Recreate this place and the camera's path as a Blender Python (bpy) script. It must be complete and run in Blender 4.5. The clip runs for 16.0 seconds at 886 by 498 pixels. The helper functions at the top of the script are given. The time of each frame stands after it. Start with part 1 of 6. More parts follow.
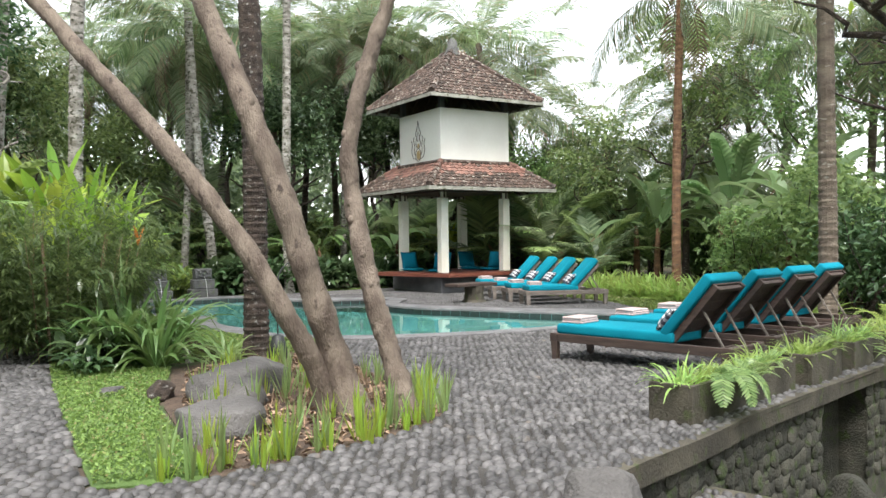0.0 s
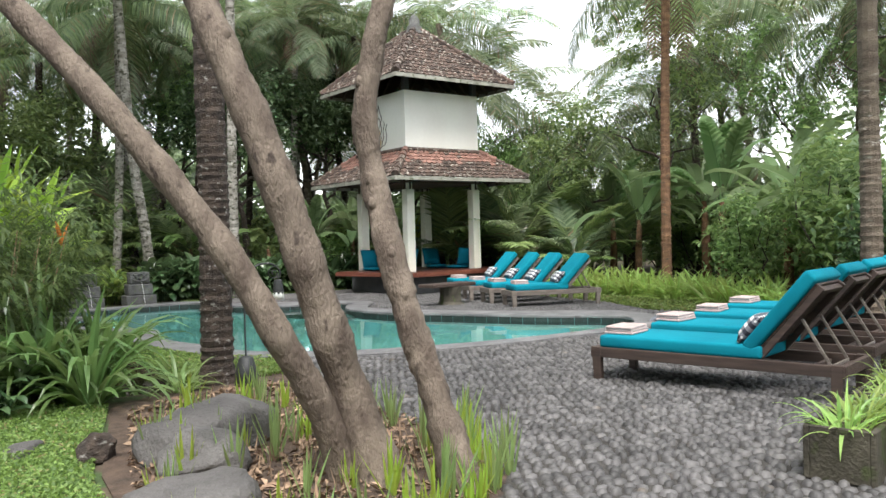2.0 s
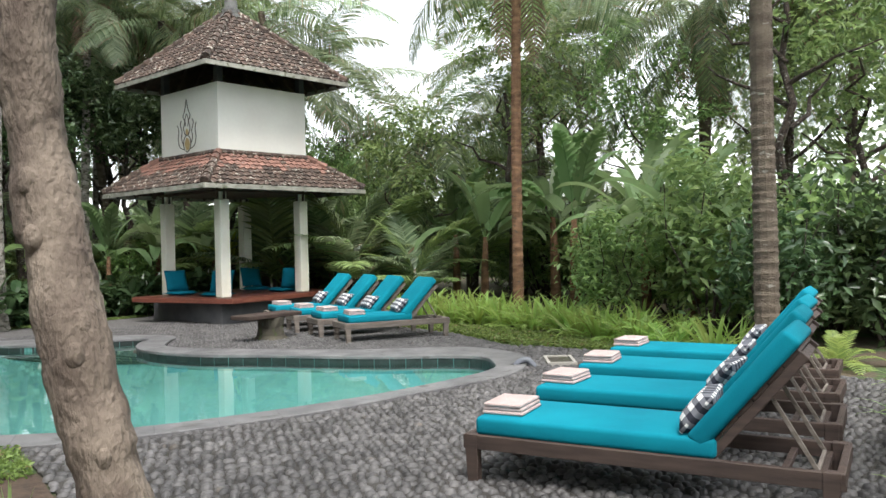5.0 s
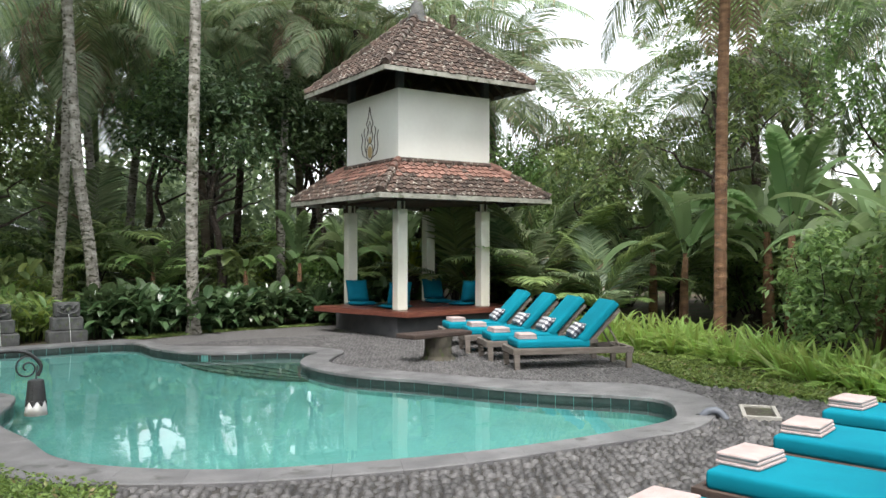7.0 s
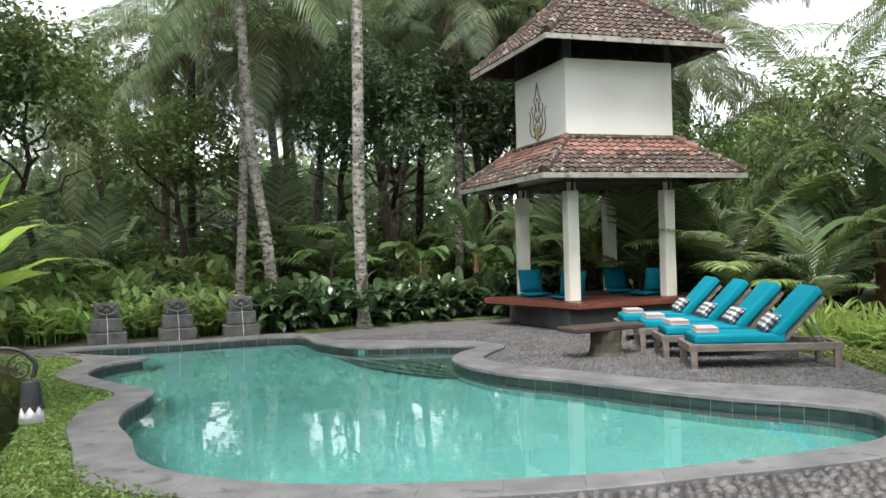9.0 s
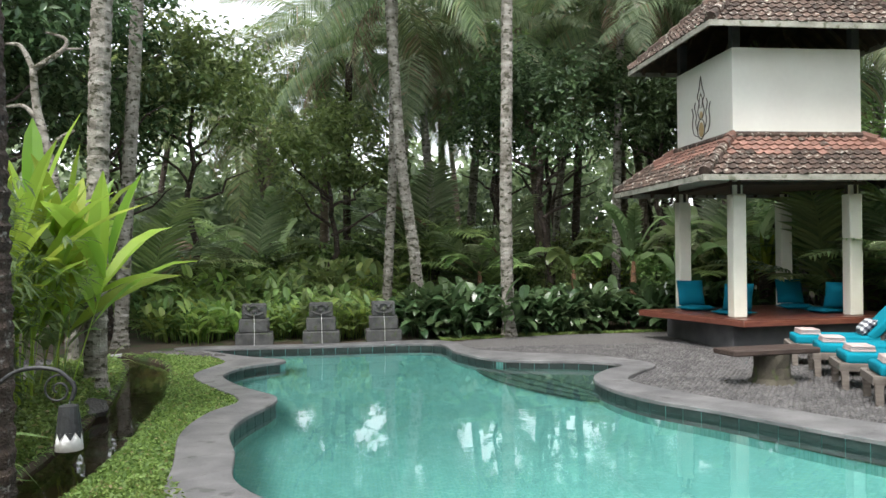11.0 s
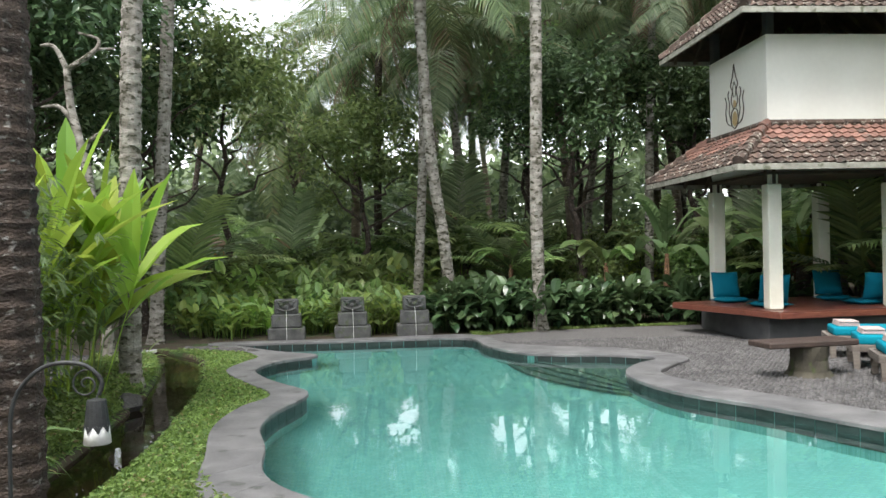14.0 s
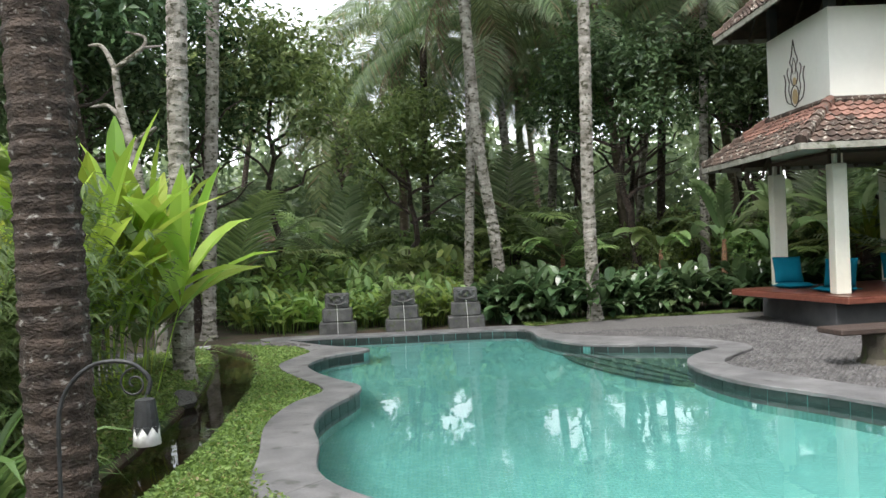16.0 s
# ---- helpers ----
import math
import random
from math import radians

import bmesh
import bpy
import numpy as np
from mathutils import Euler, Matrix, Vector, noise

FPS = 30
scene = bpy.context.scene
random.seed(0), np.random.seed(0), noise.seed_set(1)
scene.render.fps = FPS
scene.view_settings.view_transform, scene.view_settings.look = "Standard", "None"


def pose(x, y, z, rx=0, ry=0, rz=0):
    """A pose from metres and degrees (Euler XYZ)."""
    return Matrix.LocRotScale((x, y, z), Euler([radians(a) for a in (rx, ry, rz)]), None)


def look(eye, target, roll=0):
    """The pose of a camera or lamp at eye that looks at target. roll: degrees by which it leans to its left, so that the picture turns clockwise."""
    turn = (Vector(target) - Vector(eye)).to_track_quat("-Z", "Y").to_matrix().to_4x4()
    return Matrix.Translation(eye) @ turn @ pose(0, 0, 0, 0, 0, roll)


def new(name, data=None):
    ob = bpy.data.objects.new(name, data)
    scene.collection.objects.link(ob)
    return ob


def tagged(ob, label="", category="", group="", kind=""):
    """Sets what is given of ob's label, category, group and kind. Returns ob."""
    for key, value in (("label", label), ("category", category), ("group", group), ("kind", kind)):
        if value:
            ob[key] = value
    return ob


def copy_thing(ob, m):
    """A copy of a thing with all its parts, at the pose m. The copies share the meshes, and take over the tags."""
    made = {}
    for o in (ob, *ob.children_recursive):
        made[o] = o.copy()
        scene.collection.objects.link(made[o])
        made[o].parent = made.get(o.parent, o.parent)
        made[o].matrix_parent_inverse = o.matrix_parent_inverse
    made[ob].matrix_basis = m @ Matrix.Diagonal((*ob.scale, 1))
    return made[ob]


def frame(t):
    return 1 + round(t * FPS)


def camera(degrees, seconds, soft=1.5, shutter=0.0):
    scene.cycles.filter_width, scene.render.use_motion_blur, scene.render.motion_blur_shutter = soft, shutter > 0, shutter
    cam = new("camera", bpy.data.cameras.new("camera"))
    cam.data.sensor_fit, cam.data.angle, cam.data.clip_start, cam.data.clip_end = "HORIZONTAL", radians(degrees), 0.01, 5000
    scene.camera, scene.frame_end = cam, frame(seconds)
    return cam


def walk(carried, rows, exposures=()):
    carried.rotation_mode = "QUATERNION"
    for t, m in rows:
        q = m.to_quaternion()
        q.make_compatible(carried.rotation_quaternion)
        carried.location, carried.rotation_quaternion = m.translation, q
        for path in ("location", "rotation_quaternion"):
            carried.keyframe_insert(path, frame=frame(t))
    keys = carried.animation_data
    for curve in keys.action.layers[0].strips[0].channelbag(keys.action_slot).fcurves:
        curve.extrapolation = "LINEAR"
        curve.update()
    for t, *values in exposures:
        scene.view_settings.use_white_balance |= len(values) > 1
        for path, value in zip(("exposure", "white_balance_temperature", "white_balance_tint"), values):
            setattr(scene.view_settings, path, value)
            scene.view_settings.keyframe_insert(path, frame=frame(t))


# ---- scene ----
cam = camera(57.2, 16.0)
PATH = [
    (0, (-10.503, -17.018, 1.301), (-9.45, -15.317, 1.28), -0.7),
    (0.5, (-10.447, -16.553, 1.304), (-9.313, -14.905, 1.274), -1.0),
    (1, (-10.341, -16.076, 1.285), (-9.191, -14.44, 1.265), -1.4),
    (1.5, (-10.24, -15.619, 1.275), (-9.099, -13.976, 1.255), -1.1),
    (2, (-10.106, -15.116, 1.282), (-8.925, -13.503, 1.251), -1.5),
    (2.5, (-9.959, -14.631, 1.294), (-8.725, -13.057, 1.258), -1.5),
    (3, (-9.801, -14.176, 1.297), (-8.382, -12.767, 1.259), -1.2),
    (3.5, (-9.566, -13.875, 1.298), (-8.061, -12.557, 1.277), -1.5),
    (6, (-7.975, -13.135, 1.541), (-6.549, -11.733, 1.548), -0.5),
    (6.5, (-7.719, -13.022, 1.56), (-6.438, -11.486, 1.578), -0.5),
    (7, (-7.47, -12.851, 1.587), (-6.371, -11.179, 1.592), -0.0),
    (7.5, (-7.179, -12.682, 1.624), (-6.112, -10.991, 1.613), -0.7),
    (8, (-6.876, -12.55, 1.619), (-5.94, -10.783, 1.608), -1.1),
    (8.5, (-6.597, -12.443, 1.584), (-5.868, -10.581, 1.558), -1.4),
    (9, (-6.301, -12.227, 1.473), (-5.669, -10.329, 1.468), -1.6),
    (9.5, (-6.16, -12.052, 1.521), (-5.634, -10.123, 1.499), -2.1),
    (10, (-5.927, -11.862, 1.533), (-5.53, -9.902, 1.511), -1.9),
    (12.5, (-5.74, -11.599, 1.512), (-5.581, -9.606, 1.551), 0.3),
    (13, (-5.74, -11.606, 1.511), (-5.584, -9.612, 1.524), -0.0),
    (13.5, (-5.74, -11.613, 1.512), (-5.584, -9.619, 1.511), -0.7),
    (14, (-5.735, -11.631, 1.517), (-5.584, -9.637, 1.514), -1.2),
    (14.5, (-5.743, -11.623, 1.518), (-5.604, -9.628, 1.514), -1.5),
    (15, (-5.747, -11.62, 1.515), (-5.629, -9.623, 1.511), -1.8),
    (15.5, (-5.764, -11.585, 1.509), (-5.674, -9.587, 1.492), -2.1),
    (16, (-5.764, -11.425, 1.494), (-5.731, -9.426, 1.476), -2.5),
]
walk(cam, [(t, look(eye, target, roll)) for t, eye, target, roll in PATH], [(0, 1.93), (3.5, 1.64), (8, 1.7), (12, 1.75), (16, 1.78)])

# ---- world and light: bright overcast sky ----
world = bpy.data.worlds.new("overcast_world")
scene.world = world
world.use_nodes = True
wn, wl = world.node_tree.nodes, world.node_tree.links
wn.clear()
sky = wn.new("ShaderNodeTexSky")
sky.sky_type = "NISHITA"
sky.sun_disc = False
sky.sun_elevation, sky.sun_rotation = radians(62), radians(200)
sky.air_density, sky.dust_density, sky.ozone_density = 1.0, 1.0, 1.0
grey = wn.new("ShaderNodeHueSaturation")
grey.inputs["Saturation"].default_value = 0.22
wbg = wn.new("ShaderNodeBackground")
wbg.inputs["Strength"].default_value = 0.15
wout = wn.new("ShaderNodeOutputWorld")
wl.new(sky.outputs[0], grey.inputs["Color"])
wl.new(grey.outputs[0], wbg.inputs[0])
wl.new(wbg.outputs[0], wout.inputs[0])

sun_data = bpy.data.lights.new("sun", "SUN")
sun_data.energy, sun_data.angle, sun_data.color = 1.6, radians(25), (1.0, 0.97, 0.92)
sun = new("sun", sun_data)
sun.matrix_world = look((0, 0, 20), (5.0, 8.0, 2.0))

# ---- materials ----


def nodes_of(name):
    m = bpy.data.materials.new(name)
    m.use_nodes = True
    return m, m.node_tree.nodes, m.node_tree.links, m.node_tree.nodes["Principled BSDF"]


def surface(name, a, b, rough=0.7, scale=6.0, fine=40.0, bump=0.3, metal=0.0, island=0.0, coat=0.0, stretch=(1, 1, 1), third=None, third_at=0.6, spec=0.5, depth=0.02, grain=0.5):
    """A procedural surface: two colours mixed by coarse noise, fine grain in the relief, optional patches of a third colour."""
    m, n, l, p = nodes_of(name)
    tc = n.new("ShaderNodeTexCoord")
    mp = n.new("ShaderNodeMapping")
    mp.inputs["Scale"].default_value = stretch
    if stretch == (1, 1, 1):
        l.new(n.new("ShaderNodeNewGeometry").outputs["Position"], mp.inputs[0])
    else:
        l.new(tc.outputs["Object"], mp.inputs[0])
    n1 = n.new("ShaderNodeTexNoise")
    n1.inputs["Scale"].default_value, n1.inputs["Detail"].default_value = scale, 6
    n2 = n.new("ShaderNodeTexNoise")
    n2.inputs["Scale"].default_value, n2.inputs["Detail"].default_value = fine, 4
    l.new(mp.outputs[0], n1.inputs["Vector"])
    l.new(mp.outputs[0], n2.inputs["Vector"])
    ramp = n.new("ShaderNodeValToRGB")
    ramp.color_ramp.elements[0].position, ramp.color_ramp.elements[1].position = 0.32, 0.68
    ramp.color_ramp.elements[0].color, ramp.color_ramp.elements[1].color = (*a, 1), (*b, 1)
    l.new(n1.outputs[0], ramp.inputs[0])
    col = ramp.outputs[0]
    if third:
        n3 = n.new("ShaderNodeTexNoise")
        n3.inputs["Scale"].default_value, n3.inputs["Detail"].default_value = scale * 1.7, 8
        l.new(mp.outputs[0], n3.inputs["Vector"])
        r3 = n.new("ShaderNodeValToRGB")
        r3.color_ramp.elements[0].position, r3.color_ramp.elements[1].position = third_at, third_at + 0.08
        l.new(n3.outputs[0], r3.inputs[0])
        mx = n.new("ShaderNodeMix")
        mx.data_type = "RGBA"
        l.new(r3.outputs[0], mx.inputs["Factor"])
        l.new(col, mx.inputs["A"])
        mx.inputs["B"].default_value = (*third, 1)
        col = mx.outputs["Result"]
    hs = n.new("ShaderNodeHueSaturation")
    l.new(col, hs.inputs["Color"])
    fm = n.new("ShaderNodeMath")
    fm.operation = "MULTIPLY_ADD"
    l.new(n2.outputs[0], fm.inputs[0])
    fm.inputs[1].default_value, fm.inputs[2].default_value = grain, 1 - grain / 2
    val = fm.outputs[0]
    if island:
        geo, oi = n.new("ShaderNodeNewGeometry"), n.new("ShaderNodeObjectInfo")
        ad = n.new("ShaderNodeMath")
        ad.operation = "ADD"
        l.new(geo.outputs["Random Per Island"], ad.inputs[0])
        l.new(oi.outputs["Random"], ad.inputs[1])
        fr = n.new("ShaderNodeMath")
        fr.operation = "FRACT"
        l.new(ad.outputs[0], fr.inputs[0])
        sc = n.new("ShaderNodeMath")
        sc.operation = "MULTIPLY_ADD"
        l.new(fr.outputs[0], sc.inputs[0])
        sc.inputs[1].default_value, sc.inputs[2].default_value = island, 1 - island / 2
        mm = n.new("ShaderNodeMath")
        mm.operation = "MULTIPLY"
        l.new(val, mm.inputs[0])
        l.new(sc.outputs[0], mm.inputs[1])
        val = mm.outputs[0]
    l.new(val, hs.inputs["Value"])
    l.new(hs.outputs[0], p.inputs["Base Color"])
    p.inputs["Roughness"].default_value, p.inputs["Metallic"].default_value = rough, metal
    p.inputs["Coat Weight"].default_value = coat
    p.inputs["Specular IOR Level"].default_value = spec
    if bump:
        bp = n.new("ShaderNodeBump")
        bp.inputs["Strength"].default_value, bp.inputs["Distance"].default_value = bump, depth
        l.new(n2.outputs[0], bp.inputs["Height"])
        l.new(bp.outputs[0], p.inputs["Normal"])
    return m


def leafy(name, a, b, rough=0.45, glow=0.35, dead=None):
    """Leaves: colour varies from leaf to leaf and plant to plant; light passes through."""
    m, n, l, p = nodes_of(name)
    geo, oi = n.new("ShaderNodeNewGeometry"), n.new("ShaderNodeObjectInfo")
    ramp = n.new("ShaderNodeValToRGB")
    e = ramp.color_ramp.elements
    e[0].position, e[1].position = 0.0, 0.93 if dead else 1.0
    e[0].color, e[1].color = (*a, 1), (*b, 1)
    if dead:
        x = e.new(0.97)
        x.color = (*dead, 1)
    l.new(geo.outputs["Random Per Island"], ramp.inputs[0])
    hs = n.new("ShaderNodeHueSaturation")
    vm = n.new("ShaderNodeMath")
    vm.operation = "MULTIPLY_ADD"
    l.new(oi.outputs["Random"], vm.inputs[0])
    vm.inputs[1].default_value, vm.inputs[2].default_value = 0.5, 0.75
    l.new(vm.outputs[0], hs.inputs["Value"])
    hm = n.new("ShaderNodeMath")
    hm.operation = "MULTIPLY_ADD"
    l.new(oi.outputs["Random"], hm.inputs[0])
    hm.inputs[1].default_value, hm.inputs[2].default_value = 0.04, 0.474
    hs.inputs["Saturation"].default_value = 0.98
    l.new(hm.outputs[0], hs.inputs["Hue"])
    l.new(ramp.outputs[0], hs.inputs["Color"])
    l.new(hs.outputs[0], p.inputs["Base Color"])
    p.inputs["Roughness"].default_value = rough
    tr = n.new("ShaderNodeBsdfTranslucent")
    gam = n.new("ShaderNodeHueSaturation")
    gam.inputs["Value"].default_value, gam.inputs["Saturation"].default_value = 1.5, 1.0
    gam.inputs["Hue"].default_value = 0.485
    l.new(hs.outputs[0], gam.inputs["Color"])
    l.new(gam.outputs[0], tr.inputs["Color"])
    ms = n.new("ShaderNodeMixShader")
    ms.inputs[0].default_value = glow
    out = n["Material Output"]
    l.new(p.outputs[0], ms.inputs[1])
    l.new(tr.outputs[0], ms.inputs[2])
    l.new(ms.outputs[0], out.inputs["Surface"])
    return m


M_soil = surface("soil", (0.05, 0.036, 0.024), (0.10, 0.075, 0.05), 0.95, 1.2, 30, 0.8, third=(0.045, 0.075, 0.022), third_at=0.52)
M_bed = surface("leaf_litter", (0.045, 0.03, 0.022), (0.12, 0.08, 0.056), 0.95, 9, 60, 1.0)
M_turf = surface("turf_ground", (0.055, 0.10, 0.022), (0.10, 0.17, 0.04), 0.9, 3, 90, 0.8)
M_mortar = surface("mortar", (0.03, 0.027, 0.024), (0.06, 0.055, 0.05), 0.95, 3, 70, 0.8)
M_pebble = surface("river_pebble", (0.052, 0.049, 0.049), (0.105, 0.10, 0.099), 0.6, 3, 60, 0.15, island=0.9, third=(0.12, 0.10, 0.082), third_at=0.66)
M_gravel = surface("fine_pebble_paving", (0.085, 0.08, 0.08), (0.17, 0.16, 0.158), 0.7, 25, 90, 1.0, third=(0.30, 0.29, 0.28), third_at=0.6)
M_cope = surface("grey_andesite", (0.105, 0.102, 0.106), (0.19, 0.185, 0.186), 0.65, 3, 90, 0.25, island=0.18, third=(0.085, 0.084, 0.08), third_at=0.6)
M_slate = surface("dark_green_stone_tile", (0.016, 0.026, 0.025), (0.038, 0.053, 0.049), 0.4, 8, 50, 0.15, island=0.5)
M_step = surface("grey_green_step_stone", (0.038, 0.078, 0.07), (0.065, 0.118, 0.105), 0.4, 6, 40, 0.15)
M_white = surface("white_plaster", (0.75, 0.72, 0.66), (0.82, 0.80, 0.74), 0.9, 0.9, 12, 0.03, third=(0.69, 0.66, 0.58), third_at=0.66, grain=0.08)
M_post = surface("cream_painted_post", (0.77, 0.73, 0.62), (0.84, 0.81, 0.71), 0.75, 2.0, 14, 0.03, grain=0.1)
M_fascia = surface("weathered_grey_board", (0.20, 0.195, 0.165), (0.36, 0.35, 0.30), 0.85, 5, 40, 0.2, third=(0.12, 0.125, 0.085), third_at=0.6)
M_raf = surface("dark_rafter_wood", (0.05, 0.035, 0.028), (0.10, 0.07, 0.05), 0.8, 6, 40, 0.2)
M_tile_red = surface("red_clay_roof_tile", (0.17, 0.085, 0.064), (0.255, 0.14, 0.11), 0.85, 4, 30, 0.5, island=0.45, third=(0.12, 0.09, 0.075), third_at=0.58)
M_tile_old = surface("mossy_brown_roof_tile", (0.038, 0.028, 0.023), (0.11, 0.072, 0.056), 0.9, 9, 40, 0.7, island=0.9, third=(0.31, 0.285, 0.245), third_at=0.575)
M_deck = surface("red_stained_timber", (0.10, 0.030, 0.022), (0.17, 0.06, 0.04), 0.35, 5, 40, 0.15, island=0.35, stretch=(1, 6, 6), coat=0.15)
M_plinth = surface("charcoal_render", (0.055, 0.055, 0.06), (0.095, 0.095, 0.10), 0.8, 3, 50, 0.2)
M_wood = surface("dark_weathered_timber", (0.038, 0.024, 0.02), (0.082, 0.054, 0.043), 0.6, 5, 50, 0.3, island=0.3, stretch=(0.6, 6, 6))
M_wood_grey = surface("silvered_timber", (0.12, 0.10, 0.085), (0.22, 0.19, 0.165), 0.8, 5, 50, 0.3, island=0.3, stretch=(0.6, 6, 6))
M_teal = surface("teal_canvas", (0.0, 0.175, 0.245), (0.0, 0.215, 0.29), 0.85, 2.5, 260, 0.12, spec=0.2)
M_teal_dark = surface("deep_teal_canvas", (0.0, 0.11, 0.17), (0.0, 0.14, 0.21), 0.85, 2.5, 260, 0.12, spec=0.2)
M_towel = surface("pale_pink_terry_towel", (0.50, 0.385, 0.365), (0.58, 0.46, 0.44), 0.95, 12, 300, 0.6)
M_iron = surface("black_painted_iron", (0.015, 0.016, 0.017), (0.035, 0.037, 0.038), 0.5, 12, 60, 0.2)
M_stone = surface("dark_lava_stone", (0.06, 0.06, 0.06), (0.125, 0.125, 0.12), 0.9, 7, 60, 0.9, third=(0.085, 0.10, 0.06), third_at=0.57)
M_rock = surface("grey_boulder", (0.062, 0.058, 0.056), (0.13, 0.122, 0.117), 0.85, 3.5, 45, 0.9, third=(0.075, 0.072, 0.068), third_at=0.57)
M_wallstone = surface("mossy_wall_stone", (0.03, 0.031, 0.022), (0.085, 0.08, 0.062), 0.9, 6, 50, 0.9, island=0.7, third=(0.05, 0.068, 0.024), third_at=0.55)
M_planter = surface("mossy_concrete_planter", (0.036, 0.031, 0.023), (0.09, 0.08, 0.058), 0.9, 4, 50, 0.6, third=(0.055, 0.068, 0.024), third_at=0.57)
M_bark = surface("grey_brown_bark", (0.085, 0.062, 0.048), (0.20, 0.16, 0.125), 0.9, 9, 70, 1.0, stretch=(1, 1, 0.45), third=(0.05, 0.036, 0.028), third_at=0.62, depth=0.016)
M_palmbark = surface("ringed_palm_bark", (0.15, 0.135, 0.11), (0.42, 0.39, 0.35), 0.9, 6, 45, 0.9, stretch=(1, 1, 1.7), third=(0.06, 0.058, 0.034), third_at=0.535, depth=0.03)
M_brownbark = surface("lichened_brown_palm_bark", (0.10, 0.075, 0.055), (0.20, 0.16, 0.12), 0.9, 4, 45, 1.0, stretch=(1, 1, 2.5), third=(0.36, 0.33, 0.28), third_at=0.64, depth=0.03)
M_darkbark = surface("dark_ringed_bark", (0.026, 0.019, 0.015), (0.08, 0.057, 0.044), 0.9, 11, 55, 1.0, stretch=(1, 1, 1.5), third=(0.24, 0.23, 0.21), third_at=0.60, depth=0.03)
M_redbark = surface("russet_palm_bark", (0.12, 0.062, 0.036), (0.28, 0.155, 0.085), 0.9, 5, 45, 0.9, stretch=(1, 1, 2.6), third=(0.09, 0.07, 0.05), third_at=0.6, depth=0.03)
M_straw = surface("dry_straw", (0.17, 0.105, 0.07), (0.34, 0.24, 0.16), 0.9, 8, 40, 0.3, island=0.7)
M_thatch = surface("dead_frond", (0.14, 0.095, 0.06), (0.26, 0.19, 0.13), 0.9, 8, 40, 0.3, island=0.6)
M_gold = surface("tarnished_gold_paint", (0.42, 0.28, 0.12), (0.55, 0.40, 0.20), 0.5, 10, 60, 0.1)
M_ink = surface("dark_brown_paint", (0.06, 0.045, 0.035), (0.10, 0.075, 0.06), 0.6, 10, 60, 0.1)
M_lampwhite = surface("frosted_white_shade", (0.74, 0.74, 0.72), (0.84, 0.84, 0.82), 0.5, 10, 60, 0.05)
M_petal = surface("white_petal", (0.78, 0.78, 0.72), (0.86, 0.86, 0.80), 0.6, 10, 60, 0.05)
M_orange = surface("orange_bract", (0.6, 0.16, 0.03), (0.75, 0.25, 0.05), 0.6, 10, 60, 0.05)
M_concrete = surface("pale_concrete", (0.30, 0.28, 0.25), (0.42, 0.40, 0.36), 0.85, 6, 60, 0.2)
M_pvc = surface("grey_plastic_pipe", (0.10, 0.11, 0.13), (0.15, 0.16, 0.185), 0.5, 10, 60, 0.05)

L_dark = leafy("dark_glossy_leaf", (0.034, 0.07, 0.03), (0.115, 0.185, 0.08), 0.22, 0.33)
L_mid = leafy("green_leaf", (0.085, 0.16, 0.05), (0.27, 0.38, 0.135), 0.34, 0.45)
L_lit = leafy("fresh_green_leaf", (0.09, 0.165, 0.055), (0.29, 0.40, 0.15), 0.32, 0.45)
L_lily = leafy("lime_strap_leaf", (0.16, 0.28, 0.07), (0.36, 0.50, 0.14), 0.34, 0.48)
L_strap = leafy("deep_green_strap_leaf", (0.06, 0.135, 0.04), (0.18, 0.295, 0.095), 0.3, 0.38)
L_bamboo = leafy("bamboo_leaf", (0.05, 0.105, 0.034), (0.17, 0.265, 0.09), 0.4, 0.42)
L_yel = leafy("yellow_green_leaf", (0.14, 0.28, 0.03), (0.38, 0.50, 0.08), 0.34, 0.5)
L_palm = leafy("palm_leaflet", (0.055, 0.10, 0.042), (0.21, 0.28, 0.125), 0.28, 0.4, dead=(0.24, 0.19, 0.10))
L_pale = leafy("silvery_palm_leaflet", (0.10, 0.155, 0.08), (0.29, 0.36, 0.21), 0.26, 0.4, dead=(0.27, 0.22, 0.13))
L_ban = leafy("banana_leaf", (0.11, 0.20, 0.075), (0.27, 0.38, 0.19), 0.28, 0.45)
L_far = leafy("distant_leaf", (0.055, 0.095, 0.045), (0.20, 0.28, 0.13), 0.42, 0.45)
L_grass = leafy("grass_blade", (0.085, 0.155, 0.04), (0.24, 0.36, 0.095), 0.5, 0.42, dead=(0.3, 0.26, 0.12))

# black and white check for the small pillows
M_check, n_, l_, p_ = nodes_of("black_white_check_cloth")
tc_ = n_.new("ShaderNodeTexCoord")
sep_ = n_.new("ShaderNodeSeparateXYZ")
l_.new(tc_.outputs["Object"], sep_.inputs[0])
bands = []
for axis_ in ("X", "Y"):
    sc_ = n_.new("ShaderNodeMath")
    sc_.operation = "MULTIPLY_ADD"
    sc_.inputs[1].default_value, sc_.inputs[2].default_value = 14.0, 20.25
    fr_ = n_.new("ShaderNodeMath")
    fr_.operation = "FRACT"
    gt_ = n_.new("ShaderNodeMath")
    gt_.operation = "GREATER_THAN"
    gt_.inputs[1].default_value = 0.5
    l_.new(sep_.outputs[axis_], sc_.inputs[0])
    l_.new(sc_.outputs[0], fr_.inputs[0])
    l_.new(fr_.outputs[0], gt_.inputs[0])
    bands.append(gt_)
sum_ = n_.new("ShaderNodeMath")
l_.new(bands[0].outputs[0], sum_.inputs[0])
l_.new(bands[1].outputs[0], sum_.inputs[1])
